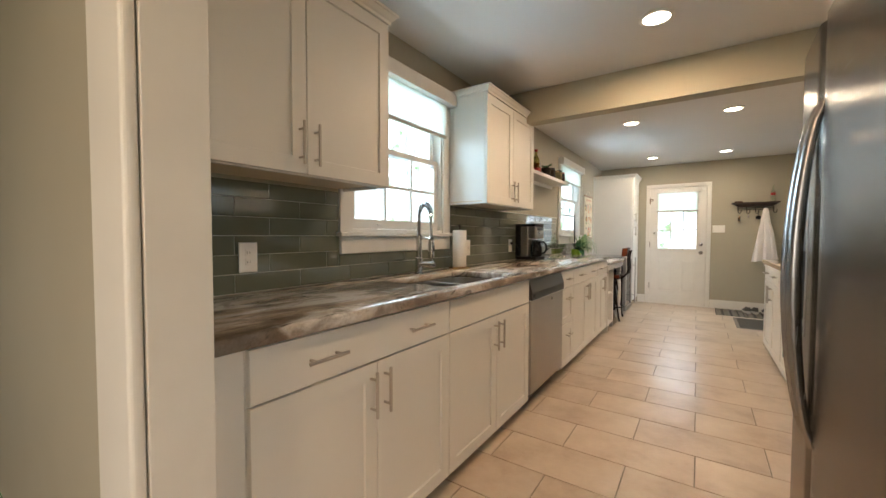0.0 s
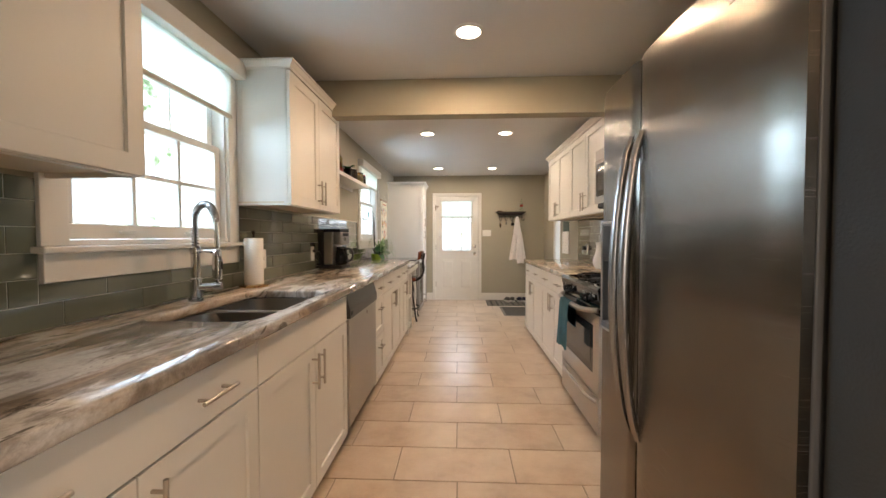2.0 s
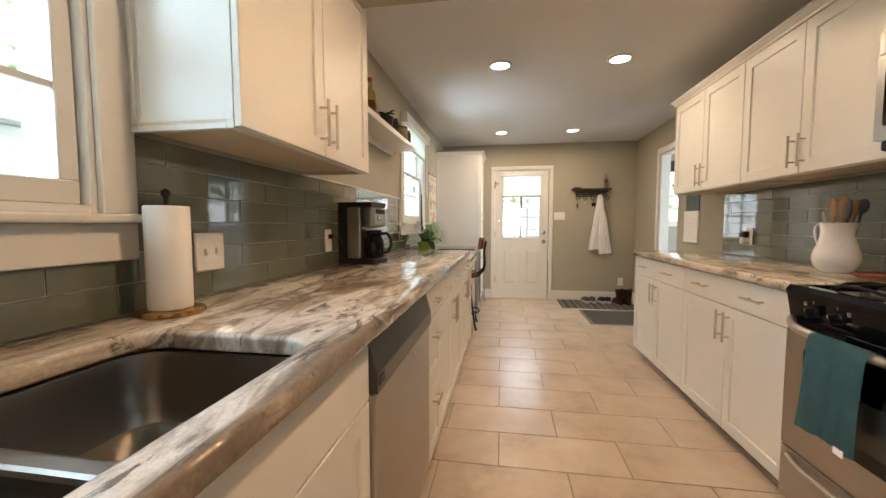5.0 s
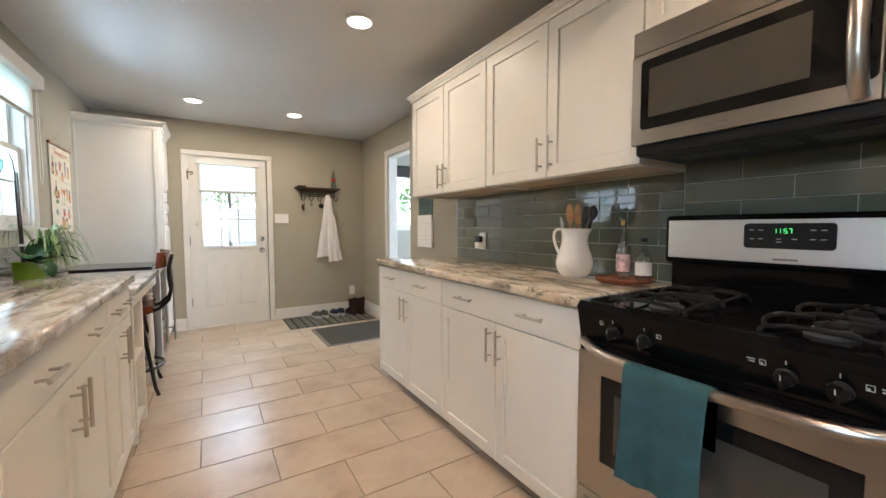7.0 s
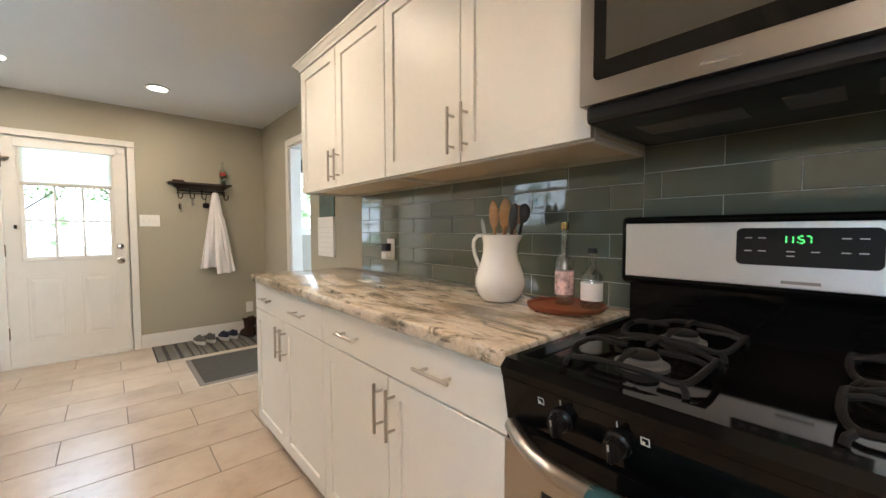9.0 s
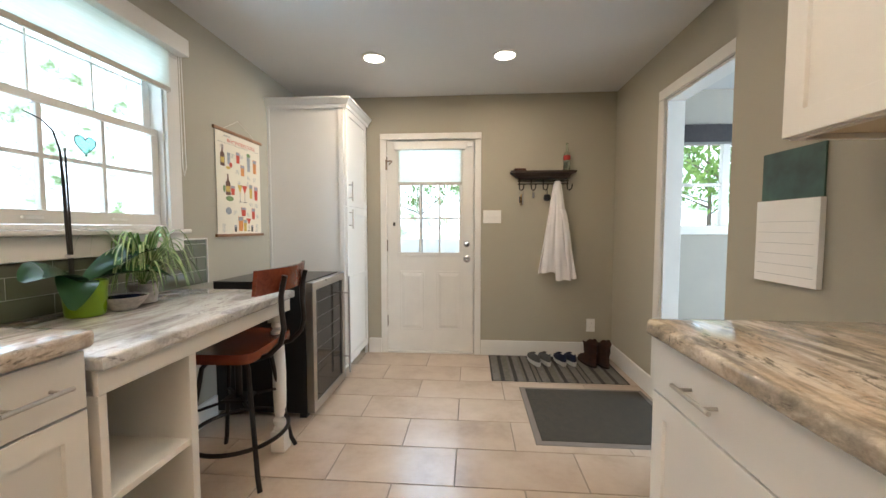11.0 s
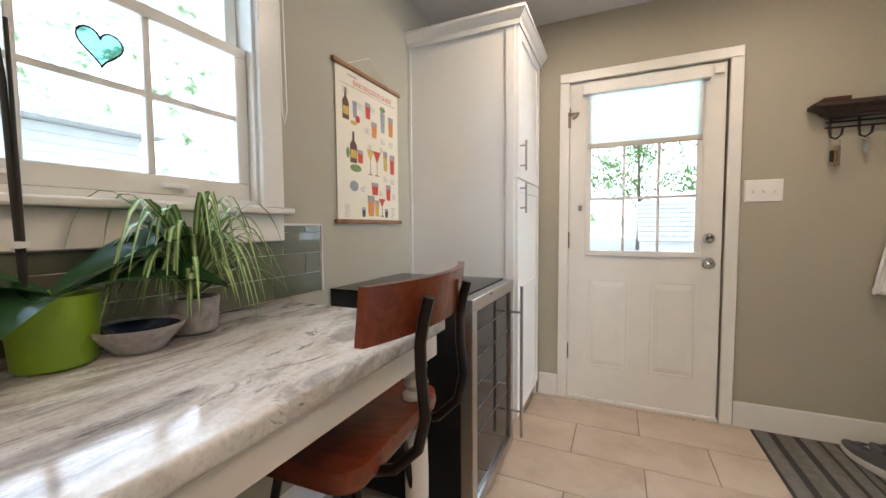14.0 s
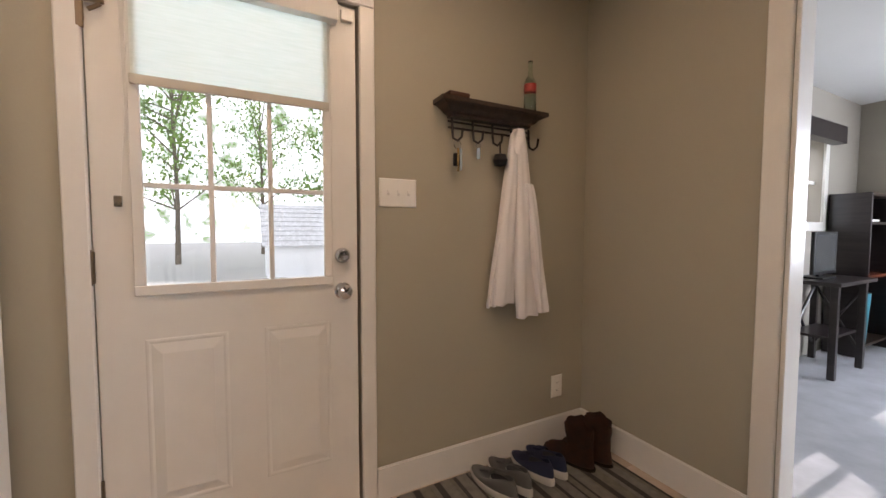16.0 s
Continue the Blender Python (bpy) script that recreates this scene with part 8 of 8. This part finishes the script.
while y1 > YN - 0.4:
    y0 = y1 - PY
    row = round((8.156 - y1) / PY)
    off = (0.092 if row % 2 == 0 else 0.412) - 0.0095 * (y0 - 5.5)
    n0 = math.floor((XL - off) / PX)
    for n in range(n0, n0 + 8):
        a, b = max(off + n * PX, XL), min(off + (n + 1) * PX, XE)
        c, d = y0, min(y1, YE + 0.05)
        if b - a > 0.03 and d - c > 0.02 and a < XE:
            lay("floor_tile", fl, (a + GR / 2, c + GR / 2, -0.0035), b - a - GR, d - c - GR, 0.0045, 0.0015, TILE, "z")
    y1 -= PY


def backsplash(name, x, sign, areas, holes, phase, z_top, label):
    root = part(name, bmesh.new(), BGROUT)
    root.data.materials.append(BGROUT)
    bm = bmesh.new()
    TH, TW, gr = 0.0795, 0.3075, 0.0028
    cells = []
    for y0, y1, z0, z1 in areas:
        j = 0
        zb = z1
        zs = z0
        row = 0
        while zs < z1 - 0.012:
            ze = min(zs + TH, z1)
            off = phase + (TW / 2 if row % 2 else 0)
            n = math.floor((y0 - off) / TW)
            while off + n * TW < y1:
                a, b = max(y0, off + n * TW), min(y1, off + (n + 1) * TW)
                segs = [(a, b, zs, ze)]
                for h in holes:
                    nxt = []
                    for (a_, b_, c_, d_) in segs:
                        if b_ <= h[0] or a_ >= h[1] or d_ <= h[2] or c_ >= h[3]:
                            nxt.append((a_, b_, c_, d_))
                            continue
                        if a_ < h[0]:
                            nxt.append((a_, h[0], c_, d_))
                        if b_ > h[1]:
                            nxt.append((h[1], b_, c_, d_))
                        if c_ < h[2]:
                            nxt.append((max(a_, h[0]), min(b_, h[1]), c_, h[2]))
                    segs = nxt
                cells += [s for s in segs if s[1] - s[0] > 0.012 and s[3] - s[2] > 0.012]
                n += 1
            zs += TH
            row += 1
    for a, b, c, d in cells:
        box(bm, (x, a, c), (x + sign * 0.004, b, d))
        lay("backsplash_tile", root, (x + sign * 0.0038, a + gr / 2, c + gr / 2), round(b - a - gr, 3), round(d - c - gr, 3), 0.0022, 0.0008, GTILE, "x" if sign > 0 else "-x")
    bm.to_mesh(root.data)
    bm.free()
    tagged(root, label, "backsplash", kind="structure")


backsplash("backsplash_west", XL + 0.0005, 1, ((YN + 0.003, 5.83, ZC + 0.002, 1.41), (5.832, 7.135, ZD + 0.002, 1.128)), ((2.21, 3.26, 1.083, 3), (5.895, 6.945, 1.073, 3)), 0.13, 1.41,
           "grey-green glass subway tile backsplash")
backsplash("backsplash_east", XR - 0.0005, -1, ((2.68, 3.336, ZC + 0.002, 1.421), (3.336, 4.094, ZC - 0.05, 1.474), (4.094, 5.84, ZC + 0.002, 1.421)), (), 0.2, 1.42,
           "grey-green glass subway tile backsplash")
structure("trim_backsplash_edge", B((XL + 0.0005, 7.136, ZD + 0.002), (XL + 0.011, 7.142, 1.134)), TRIM, "white edge trim of the backsplash", "trim")
structure("trim_backsplash_top", B((XL + 0.0005, 6.947, 1.129), (XL + 0.011, 7.1355, 1.136)), TRIM, "white top trim of the backsplash", "trim")
structure("trim_backsplash_shelf", B((XL + 0.0005, 4.155, 1.411), (XL + 0.012, 5.83, 1.419)), TRIM, "white top trim of the backsplash", "trim")
